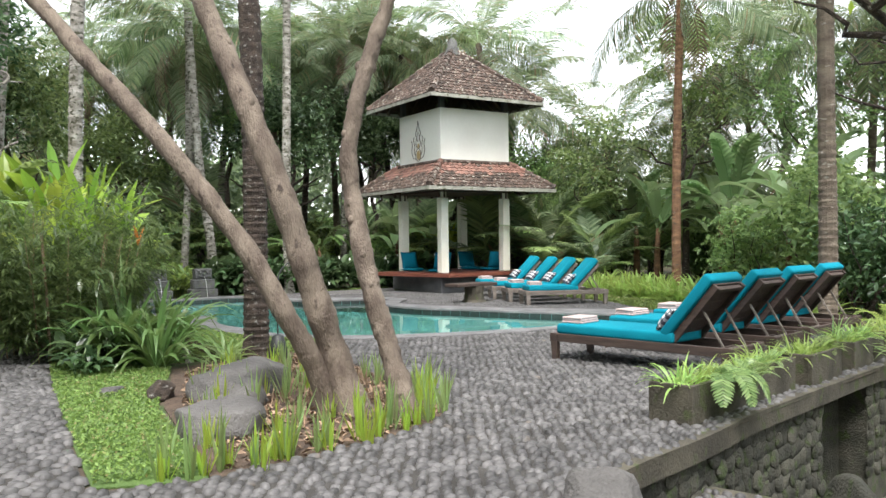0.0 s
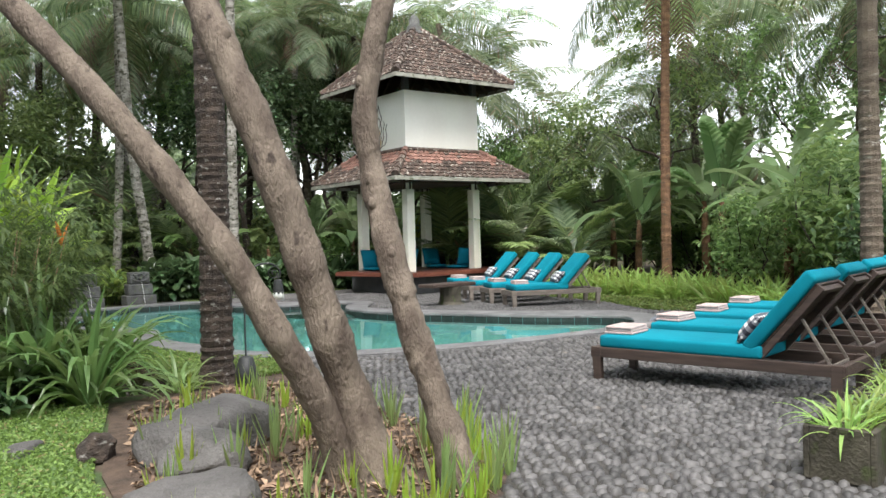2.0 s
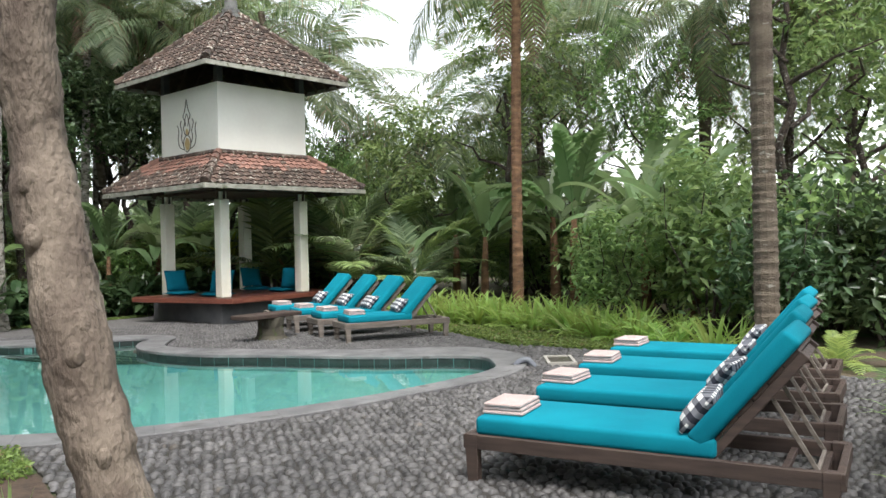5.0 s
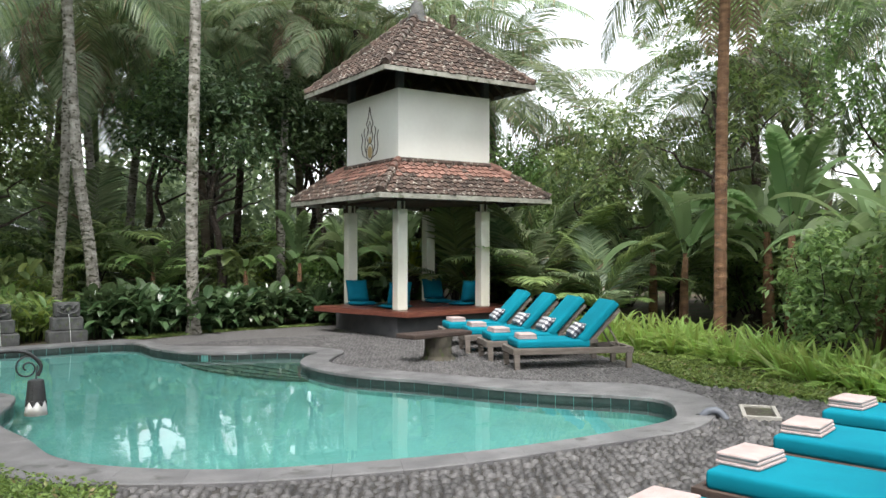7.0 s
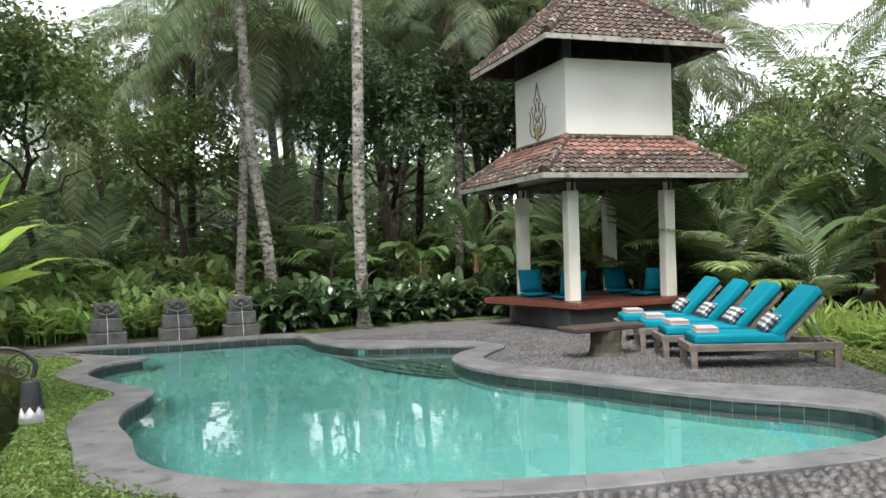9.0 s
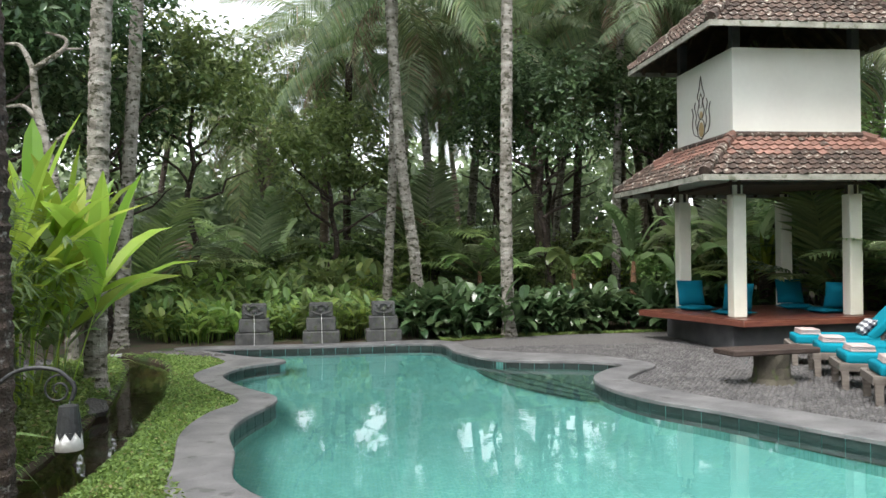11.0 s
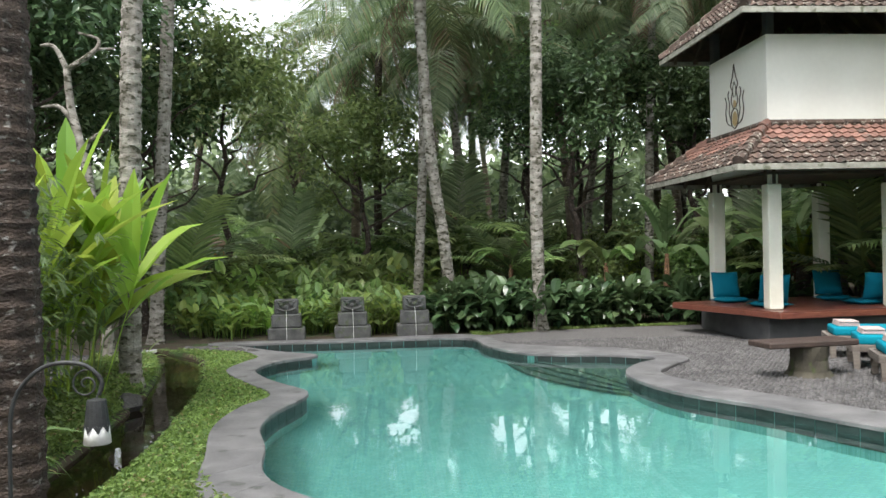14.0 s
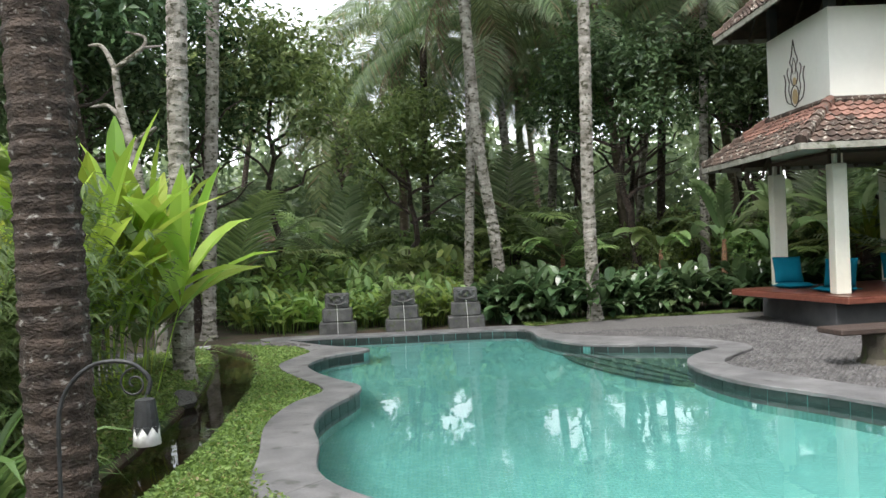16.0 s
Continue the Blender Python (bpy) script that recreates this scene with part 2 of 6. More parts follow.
half_ = n_.new("ShaderNodeMath")
half_.operation = "MULTIPLY"
half_.inputs[1].default_value = 0.5
l_.new(sum_.outputs[0], half_.inputs[0])
weave = n_.new("ShaderNodeValToRGB")
weave.color_ramp.interpolation = "CONSTANT"
weave.color_ramp.elements[0].color = (0.76, 0.75, 0.74, 1)
weave.color_ramp.elements[1].position, weave.color_ramp.elements[1].color = 0.75, (0.02, 0.022, 0.035, 1)
weave.color_ramp.elements.new(0.25).color = (0.17, 0.175, 0.20, 1)
l_.new(half_.outputs[0], weave.inputs[0])
l_.new(weave.outputs[0], p_.inputs["Base Color"])
p_.inputs["Roughness"].default_value = 0.9

# pool floor: small turquoise mosaic
M_mosaic, n_, l_, p_ = nodes_of("turquoise_pool_mosaic")
tc_ = n_.new("ShaderNodeTexCoord")
br = n_.new("ShaderNodeTexBrick")
br.offset = 0.5
br.inputs["Scale"].default_value = 7.0
br.inputs["Color1"].default_value, br.inputs["Color2"].default_value = (0.10, 0.29, 0.272, 1), (0.145, 0.345, 0.322, 1)
br.inputs["Mortar"].default_value = (0.075, 0.25, 0.23, 1)
br.inputs["Mortar Size"].default_value = 0.035
nz_ = n_.new("ShaderNodeTexNoise")
nz_.inputs["Scale"].default_value = 1.3
hs_ = n_.new("ShaderNodeHueSaturation")
ma_ = n_.new("ShaderNodeMath")
ma_.operation = "MULTIPLY_ADD"
ma_.inputs[1].default_value, ma_.inputs[2].default_value = 0.35, 0.83
l_.new(tc_.outputs["Object"], br.inputs["Vector"])
l_.new(tc_.outputs["Object"], nz_.inputs["Vector"])
l_.new(nz_.outputs[0], ma_.inputs[0])
l_.new(ma_.outputs[0], hs_.inputs["Value"])
l_.new(br.outputs[0], hs_.inputs["Color"])
l_.new(hs_.outputs[0], p_.inputs["Base Color"])
p_.inputs["Roughness"].default_value = 0.4


def watery(name, tint, bump, scale, rough=0.015):
    """Water: clear and tinted below, mirror-like at grazing angles, with low ripples."""
    m, n, l, p = nodes_of(name)
    n.remove(p)
    tc = n.new("ShaderNodeTexCoord")
    nz = n.new("ShaderNodeTexNoise")
    nz.inputs["Scale"].default_value, nz.inputs["Detail"].default_value = scale, 3
    l.new(tc.outputs["Object"], nz.inputs["Vector"])
    bp = n.new("ShaderNodeBump")
    bp.inputs["Strength"].default_value, bp.inputs["Distance"].default_value = bump, 0.02
    l.new(nz.outputs[0], bp.inputs["Height"])
    gl, tr, fz, mx = n.new("ShaderNodeBsdfGlossy"), n.new("ShaderNodeBsdfRefraction"), n.new("ShaderNodeFresnel"), n.new("ShaderNodeMixShader")
    gl.inputs["Roughness"].default_value = rough
    tr.inputs["Color"].default_value = (*tint, 1)
    fz.inputs["IOR"].default_value = 1.33
    tr.inputs["IOR"].default_value, tr.inputs["Roughness"].default_value = 1.33, 0.0
    l.new(bp.outputs[0], tr.inputs["Normal"])
    l.new(bp.outputs[0], gl.inputs["Normal"])
    l.new(bp.outputs[0], fz.inputs["Normal"])
    l.new(fz.outputs[0], mx.inputs[0])
    l.new(tr.outputs[0], mx.inputs[1])
    l.new(gl.outputs[0], mx.inputs[2])
    l.new(mx.outputs[0], n["Material Output"].inputs["Surface"])
    return m


M_water = watery("pool_water", (0.9, 0.98, 0.97), 0.055, 3.4)
M_stream = watery("dark_stream_water", (0.5, 0.45, 0.36), 0.12, 3.0)

# ---- building helpers ----


def mesh_of(name, bm, material, smooth=False):
    me = bpy.data.meshes.new(name)
    bm.normal_update()
    bm.to_mesh(me)
    bm.free()
    me.materials.append(material)
    if smooth:
        me.shade_smooth()
    return me


def part(name, bm, material, parent=None, label="", smooth=False):
    ob = new(name, mesh_of(name, bm, material, smooth))
    if parent is not None:
        ob.parent = parent
    return tagged(ob, label)


def shared(name, me, parent, m):
    ob = new(name, me)
    ob.parent = parent
    ob.matrix_local = m
    return ob


def thing(name, m, label, category, group="", kind=""):
    ob = new(name)
    ob.empty_display_size = 0.1
    ob.matrix_world = m
    return tagged(ob, label, category, group, kind)


def box(bm, x0, y0, z0, x1, y1, z1, bevel=0.0, m=None, seg=1):
    g = bmesh.ops.create_cube(bm, size=1)
    vs = g["verts"]
    bmesh.ops.scale(bm, vec=(x1 - x0, y1 - y0, z1 - z0), verts=vs)
    bmesh.ops.translate(bm, vec=((x0 + x1) / 2, (y0 + y1) / 2, (z0 + z1) / 2), verts=vs)
    if bevel:
        es = list({e for v in vs for e in v.link_edges})
        r = bmesh.ops.bevel(bm, geom=es, offset=bevel, segments=seg, affect="EDGES", profile=0.5)
        vs = list({v for v in r["verts"]} | {v for v in vs if v.is_valid})
    if m is not None:
        bmesh.ops.transform(bm, matrix=m, verts=vs)
    return vs


def boxed(x0, y0, z0, x1, y1, z1, bevel=0.0, m=None, seg=1):
    bm = bmesh.new()
    box(bm, x0, y0, z0, x1, y1, z1, bevel, m, seg)
    return bm


def beam(bm, a, b, w, h, bevel=0.004):
    """A squared timber from a to b."""
    a, b = Vector(a), Vector(b)
    d = b - a
    m = Matrix.Translation(a) @ d.to_track_quat("X", "Z").to_matrix().to_4x4()
    box(bm, 0, -w / 2, -h / 2, d.length, w / 2, h / 2, bevel, m)


def tube(bm, pts, radii, sides=8, wobble=0.0, rng=None, cap=True):
    """A tapered round limb through pts."""
    pts = [Vector(p) for p in pts]
    rings = []
    side = None
    for i, p in enumerate(pts):
        d = (pts[min(i + 1, len(pts) - 1)] - pts[max(i - 1, 0)]).normalized()
        if side is None:
            side = d.orthogonal().normalized()
        side = (side - d * side.dot(d)).normalized()
        up = d.cross(side)
        ring = []
        for k in range(sides):
            a = 2 * math.pi * k / sides
            r = radii[i] * (1 + (rng.uniform(-wobble, wobble) if rng else 0))
            ring.append(bm.verts.new(p + (side * math.cos(a) + up * math.sin(a)) * r))
        rings.append(ring)
    for r0, r1 in zip(rings, rings[1:]):
        for k in range(sides):
            bm.faces.new((r0[k], r0[(k + 1) % sides], r1[(k + 1) % sides], r1[k]))
    if cap:
        bm.faces.new(rings[0][::-1])
        bm.faces.new(rings[-1])


def spline(ctrl, n, closed=False):
    """Points along a Catmull-Rom curve through ctrl."""
    c = [np.array(p, float) for p in ctrl]
    out = []
    k = len(c)
    spans = k if closed else k - 1
    for i in range(spans):
        if closed:
            p0, p1, p2, p3 = c[(i - 1) % k], c[i], c[(i + 1) % k], c[(i + 2) % k]
        else:
            p0, p1, p2, p3 = c[max(i - 1, 0)], c[i], c[i + 1], c[min(i + 2, k - 1)]
        for j in range(n):
            t = j / n
            out.append(0.5 * ((2 * p1) + (p2 - p0) * t + (2 * p0 - 5 * p1 + 4 * p2 - p3) * t * t + (3 * p1 - p0 - 3 * p2 + p3) * t ** 3))
    if not closed:
        out.append(c[-1])
    return out


def inside(px, py, poly):
    """Which of the points lie in the polygon."""
    poly = np.asarray(poly, float)[:, :2]
    hit = np.zeros(len(px), bool)
    j = len(poly) - 1
    for i in range(len(poly)):
        xi, yi, xj, yj = *poly[i], *poly[j]
        if yi != yj:
            hit ^= ((yi > py) != (yj > py)) & (px < (xj - xi) * (py - yi) / (yj - yi) + xi)
        j = i
    return hit


def sheet(name, outer, holes, z, material, depth=0.0):
    """A flat sheet with holes; depth: skirts hang down from all of its rims."""
    bm = bmesh.new()
    loops, edges = [outer, *holes], []
    for lp in loops:
        vs = [bm.verts.new((p[0], p[1], z)) for p in lp]
        edges += [bm.edges.new((vs[i], vs[(i + 1) % len(vs)])) for i in range(len(vs))]
    bmesh.ops.triangle_fill(bm, use_beauty=True, use_dissolve=False, edges=edges)
    bmesh.ops.recalc_face_normals(bm, faces=bm.faces)
    if bm.faces and bm.faces[:][0].normal.z < 0:
        bmesh.ops.reverse_faces(bm, faces=bm.faces)
    if depth:
        r = bmesh.ops.extrude_edge_only(bm, edges=[e for e in bm.edges if e.is_boundary])
        bmesh.ops.translate(bm, vec=(0, 0, -depth), verts=[v for v in r["geom"] if isinstance(v, bmesh.types.BMVert)])
    return part(name, bm, material)


class Leaves:
    """Collects many blades and leaflets into one mesh."""

    def __init__(self):
        self.v, self.f = [], []

    def blade(self, base, way, length, width, droop=0.5, segs=4, fold=0.15, shape="lance", twist=0.0, up=(0, 0, 1)):
        """One leaf: a folded strip along a drooping midrib."""
        p, d = Vector(base), Vector(way).normalized()
        side = d.cross(Vector(up))
        if side.length < 1e-3:
            side = d.cross(Vector((1, 0, 0)))
        side.normalize()
        if twist:
            side = Matrix.Rotation(twist, 3, d) @ side
        step = length / segs
        k0 = len(self.v)
        for i in range(segs + 1):
            t = i / segs
            if shape == "lance":
                w = width * (4 * t * (1 - t)) ** 0.6 if 0 < t < 1 else width * 0.06
            elif shape == "strap":
                w = width * (1 - t ** 3) * (0.55 + 0.45 * min(1, t * 4))
            else:
                w = width * (math.sin(math.pi * min(1, t * 0.93 + 0.07)) ** 0.45)
                if t == 0 or t == 1:
                    w = width * 0.12
            n = side.cross(d).normalized()
            self.v += [tuple(p - side * w / 2 + n * fold * w), tuple(p), tuple(p + side * w / 2 + n * fold * w)]
            d = (d + Vector((0, 0, -1)) * droop * step / max(length, 1e-4) * (0.4 + 1.2 * t)).normalized()
            side = (side - d * side.dot(d)).normalized()
            p = p + d * step
        for i in range(segs):
            a = k0 + 3 * i
            self.f += [(a, a + 1, a + 4, a + 3), (a + 1, a + 2, a + 5, a + 4)]

    def frond(self, base, way, length, leaflets=26, leaf=0.5, width=0.03, droop=0.9, hang=0.5, rng=random, rib=0.02):
        """A feather-shaped palm frond."""
        p, d = Vector(base), Vector(way).normalized()
        side = d.cross(Vector((0, 0, 1))).normalized()
        step = length / leaflets
        k = len(self.v)
        for i in range(leaflets + 1):
            t = i / leaflets
            w = rib * (1 - 0.8 * t)
            self.v += [tuple(p - side * w), tuple(p + side * w)]
            if i < leaflets:
                self.f.append((k + 2 * i, k + 2 * i + 1, k + 2 * i + 3, k + 2 * i + 2))
            p = p + d * step
            d = (d + Vector((0, 0, -1)) * droop / leaflets * (0.5 + t)).normalized()
        p, d = Vector(base), Vector(way).normalized()
        for i in range(leaflets + 1):
            t = i / leaflets
            if t > 0.14:
                ll = leaf * (math.sin(math.pi * (t * 0.86 + 0.1)) ** 0.6) * rng.uniform(0.85, 1.1)
                for s in (-1, 1):
                    w = (side * s + d * 0.75 + Vector((0, 0, 0.25))).normalized()
                    self.blade(p, w, ll, width, hang * rng.uniform(0.7, 1.5), 2 if leaflets > 60 else 3, 0.2, "strap", up=side.cross(d))
            p = p + d * step
            d = (d + Vector((0, 0, -1)) * droop / leaflets * (0.5 + t)).normalized()

    def mesh(self, name, material):
        me = bpy.data.meshes.new(name)
        me.from_pydata(self.v, [], self.f)
        me.materials.append(material)
        return me


def scatter_mesh(name, centres, normals, size, material, rng, aspect=0.45, fold=0.12):
    """Many small pointed leaves at centres, each facing roughly along its normal; all arrays."""
    n = len(centres)
    nrm = normals / np.maximum(np.linalg.norm(normals, axis=1, keepdims=True), 1e-6)
    a = rng.normal(size=(n, 3))
    a -= nrm * (a * nrm).sum(1, keepdims=True)
    a /= np.maximum(np.linalg.norm(a, axis=1, keepdims=True), 1e-6)
    b = np.cross(nrm, a)
    s = np.asarray(size).reshape(-1, 1) * np.ones((n, 1))
    tip, tail = centres + a * s / 2 - nrm * s * fold, centres - a * s / 2
    le, ri = centres + b * s * aspect / 2 + nrm * s * fold, centres - b * s * aspect / 2 + nrm * s * fold
    v = np.stack([tail, ri, tip, le], 1).reshape(-1, 3)
    i = np.arange(n) * 4
    f = np.stack([np.stack([i, i + 1, i + 2], 1), np.stack([i, i + 2, i + 3], 1)], 1).reshape(-1, 3)
    me = bpy.data.meshes.new(name)
    me.vertices.add(len(v))
    me.vertices.foreach_set("co", v.ravel().astype(np.float32))
    me.loops.add(len(f) * 3)
    me.loops.foreach_set("vertex_index", f.ravel().astype(np.int32))
    me.polygons.add(len(f))
    me.polygons.foreach_set("loop_start", (np.arange(len(f)) * 3).astype(np.int32))
    me.update(calc_edges=True)
    me.materials.append(material)
    return me


# ---- plan of the pool: inner and outer rim of its coping ----
RIM_A = [(-8.0, 1.6, -8.5, 1.95), (-6.18, 1.66, -6.28, 2.0), (-4.43, 1.62, -4.28, 2.12), (-4.18, 0.49, -3.88, 0.8), (-3.81, -0.4, -3.35, 0.26), (-3.33, -0.71, -2.95, 0.03),
         (-2.75, -0.86, -2.4, -0.25), (-2.3, -1.15, -1.9, -0.95), (-2.23, -1.45, -1.83, -1.5), (-2.56, -1.75, -2.2, -1.95), (-2.9, -2.32, -2.52, -2.4), (-2.97, -2.95, -2.55, -2.85)]
RIM_B = [(-2.8, -3.75, -2.24, -3.6), (-2.35, -4.5, -1.85, -4.3), (-1.95, -5.3, -1.45, -5.0), (-1.55, -6.0, -1.0, -5.55), (-1.1, -6.55, -0.45, -6.05), (-0.9, -7.0, -0.27, -6.6),
         (-1.17, -7.44, -0.56, -7.42), (-1.72, -7.8, -1.65, -8.1), (-3.05, -7.83, -3.15, -8.06), (-4.0, -7.71, -4.12, -7.98), (-4.84, -7.5, -4.98, -7.77), (-5.56, -7.22, -5.7, -7.5)]
RIM_C = [(-6.22, -6.7, -6.42, -7.06), (-6.56, -6.14, -6.9, -6.52), (-6.66, -5.4, -7.05, -5.6), (-6.8, -4.7, -7.2, -4.6), (-6.76, -4.05, -7.12, -3.75), (-6.57, -3.35, -6.93, -3.3),
         (-6.57, -2.95, -6.95, -2.95), (-6.85, -2.5, -7.15, -2.55), (-7.15, -1.95, -7.5, -1.85), (-7.36, -1.25, -7.72, -1.2), (-7.15, -0.55, -7.62, -0.55), (-6.72, -0.15, -7.5, -0.1),
         (-6.75, 0.1, -7.55, 0.15), (-7.2, 0.45, -7.75, 0.6), (-7.7, 1.0, -8.1, 1.1)]
rim = spline(RIM_A + RIM_B + RIM_C, 6, True)
pool_in = [(p[0], p[1]) for p in rim]
pool_out = [(p[2], p[3]) for p in rim]
pool_mid = [((p[0] + p[2]) / 2, (p[1] + p[3]) / 2) for p in rim]

# the narrow garden stream, the sunken stream bed by the terrace wall
stream_axis = spline([(-8.0, -7.9), (-7.9, -6.6), (-7.86, -5.4), (-7.93, -4.2), (-8.08, -2.5), (-8.38, -0.8), (-8.75, 0.5), (-9.6, 1.6)], 6)
def offset_line(axis, w):
    out = []
    for i, p in enumerate(axis):
        d = np.array(axis[min(i + 1, len(axis) - 1)])[:2] - np.array(axis[max(i - 1, 0)])[:2]
        d = d / np.linalg.norm(d)
        out.append((p[0] - d[1] * w, p[1] + d[0] * w))
    return out
stream_poly = offset_line(stream_axis, 0.3) + offset_line(stream_axis, -0.3)[::-1]
wall_line = [(-7.6, -13.84), (-7.1, -13.65), (-6.3, -13.44), (-5.38, -13.15), (-4.0, -12.81), (-2.52, -12.46), (0.05, -12.02), (3.0, -11.0)]
pit_poly = wall_line + [(4.2, -13.4), (-1.15, -15.52), (-5.35, -16.92), (-7.65, -16.12)]

GROUND = -0.02
ground = sheet("ground", [(-400, -400), (400, -400), (400, 400), (-400, 400)], [pool_mid, stream_poly, pit_poly], GROUND, M_soil)
tagged(ground, "dark garden soil with moss and leaf litter", "ground", kind="structure")

# paved terrace and path of river pebbles set in mortar
terrace = [(-9.87, -12.42), (-9.25, -12.54), (-8.62, -12.4), (-8.03, -12.26), (-7.53, -12.05), (-7.08, -11.58), (-6.93, -11.0), (-6.96, -10.12), (-6.735, -9.088), (-6.487, -8.044), (-6.308, -7.116),
           *[(p[2] * 0.85 + p[0] * 0.15, p[3] * 0.85 + p[1] * 0.15) for p in rim[17 * 6:24 * 6 + 1:3]][::-1], (0.3, -6.6), (0.42, -7.0), (0.483, -8.044), (0.35, -9.32), (0.15, -10.52), (0.05, -11.98),
           (-2.52, -12.42), (-4.0, -12.77), (-5.38, -13.11), (-6.3, -13.4), (-7.1, -13.61), (-7.63, -13.8), (-7.7, -16.12), (-7.95, -19.82), (-12.35, -19.82), (-12.35, -12.42)]
far_paving = [(-4.27, 2.06), (-3.9, 0.81), (-3.35, 0.27), (-2.4, -0.24), (-1.9, -0.94), (-1.82, -1.5), (-2.19, -1.96), (-2.51, -2.4), (-2.54, -2.85), (-2.23, -3.6), (-1.84, -4.3), (-1.44, -5.0),
              (-0.99, -5.55), (-0.44, -6.05), (-0.26, -6.6), (0.3, -6.6), (0.46, -6.2), (1.06, -4.9), (1.3, -3.5), (1.5, -1.5), (2.9, 0.0), (2.9, 2.9), (0.1, 2.95), (-1.57, 2.92), (-2.6, 2.75), (-3.6, 2.4)]
path_poly = [(-12.35, -12.42), (-9.87, -12.42), (-9.77, -10.72), (-9.663, -8.902), (-9.46, -6.6), (-9.6, -3.0), (-9.9, 1.0), (-11.2, 1.0), (-11.6, -3.0), (-12.275, -8.16)]
for nm, poly, mat, lab in (("pavement_terrace", terrace, M_mortar, "terrace of grey river pebbles set in mortar"), ("pavement_far", far_paving, M_gravel, "fine grey pebble paving round the pavilion"),
                           ("pavement_path", path_poly, M_mortar, "garden path of grey river pebbles")):
    tagged(sheet(nm, poly, [], 0.0, mat, 0.03), lab, "paving", kind="structure")

# lawn strip beside the pool and mulched bed round the tree
lawn_left = [tuple(p) for p in offset_line(stream_axis, -0.32)[2:-3]] + [(p[0] - 0.01, p[1]) for p in pool_out[24 * 6 + 6:-3]][::-1]
tagged(sheet("lawn", [(-9.45, -6.62), (-9.653, -8.902), (-9.76, -10.72), (-9.83, -12.32), (-9.25, -12.52), (-9.05, -10.32), (-8.49, -8.392), (-8.5, -6.6)], [], -0.008, M_turf, 0.01), "short ground-cover lawn", "lawn", kind="structure")
tagged(sheet("mulch_bed", [(-9.25, -12.57), (-8.64, -12.47), (-8.01, -12.32), (-7.47, -12.12), (-7.03, -11.6), (-6.86, -11.02), (-6.89, -10.12), (-6.765, -9.088), (-6.519, -8.067), (-6.411, -7.174), (-7.545, -7.696), (-8.47, -8.392), (-9.0, -10.32)], [], -0.004, M_bed, 0.015),
       "bed of dry leaf litter and cut stalks", "flower bed", kind="structure")
tagged(sheet("lawn_strip", lawn_left, [], -0.006, M_turf, 0.01), "strip of lawn between stream and pool", "lawn", kind="structure")
tagged(sheet("lawn_far", [(1.08, -4.88), (0.48, -6.2), (0.32, -6.62), (0.44, -7.0), (0.502, -8.044), (1.125, -8.16), (1.9, -5.2), (2.0, -3.0), (1.55, -1.5), (1.34, -3.5)], [], -0.005, M_turf, 0.01), "narrow strip of grass behind the loungers", "lawn", kind="structure")

# ---- pool ----
WATER = -0.055
pool = thing("pool", pose(0, 0, 0), "free-form swimming pool with turquoise mosaic floor and dark stone rim", "pool", kind="structure")
bm = bmesh.new()
vs = [bm.verts.new((p[0], p[1], -0.8)) for p in pool_in]
es = [bm.edges.new((vs[i], vs[(i + 1) % len(vs)])) for i in range(len(vs))]
bmesh.ops.triangle_fill(bm, use_beauty=True, use_dissolve=False, edges=es)
bmesh.ops.recalc_face_normals(bm, faces=bm.faces)
part("pool_floor", bm, M_mosaic, pool)
bm = bmesh.new()
vs = [bm.verts.new((p[0], p[1], -0.81)) for p in pool_in]
low = [bm.verts.new((p[0], p[1], -0.002)) for p in pool_in]
for i in range(len(vs)):
    j = (i + 1) % len(vs)
    bm.faces.new((vs[i], vs[j], low[j], low[i]))
bmesh.ops.recalc_face_normals(bm, faces=bm.faces)
part("pool_wall", bm, M_mosaic, pool)
# band of dark stone tiles along the waterline
cum = [0.0]
for a, b in zip(pool_in, pool_in[1:] + pool_in[:1]):
    cum.append(cum[-1] + math.dist(a, b))
def along(line, s):
    s = s % cum[-1]
    i = int(np.searchsorted(cum, s, side="right") - 1)
    i = min(i, len(line) - 1)
    t = (s - cum[i]) / max(cum[i + 1] - cum[i], 1e-6)
    a, b = line[i], line[(i + 1) % len(line)]
    return np.array((a[0] + (b[0] - a[0]) * t, a[1] + (b[1] - a[1]) * t))
TILE = cum[-1] / round(cum[-1] / 0.2)
tiles_n = round(cum[-1] / TILE)
for k in range(tiles_n):
    bm = bmesh.new()
    a, b = along(pool_in, k * TILE + 0.004), along(pool_in, (k + 1) * TILE - 0.004)
    d = (b - a) / np.linalg.norm(b - a)
    nrm = np.array((-d[1], d[0]))
    back, frontd = 0.012, -0.006
    for z0, z1 in ((-0.5, -0.323), (-0.315, -0.145), (-0.137, 0.0)):
        q = [a + nrm * back, b + nrm * back, b + nrm * frontd, a + nrm * frontd]
        lo = [bm.verts.new((*p, z0)) for p in q]
        hi = [bm.verts.new((*p, z1)) for p in q]
        bm.faces.new(hi)
        for i in range(4):
            bm.faces.new((lo[i], lo[(i + 1) % 4], hi[(i + 1) % 4], hi[i]))
    bmesh.ops.recalc_face_normals(bm, faces=bm.faces)
    ob = part("stone_tile", bm, M_slate, pool)
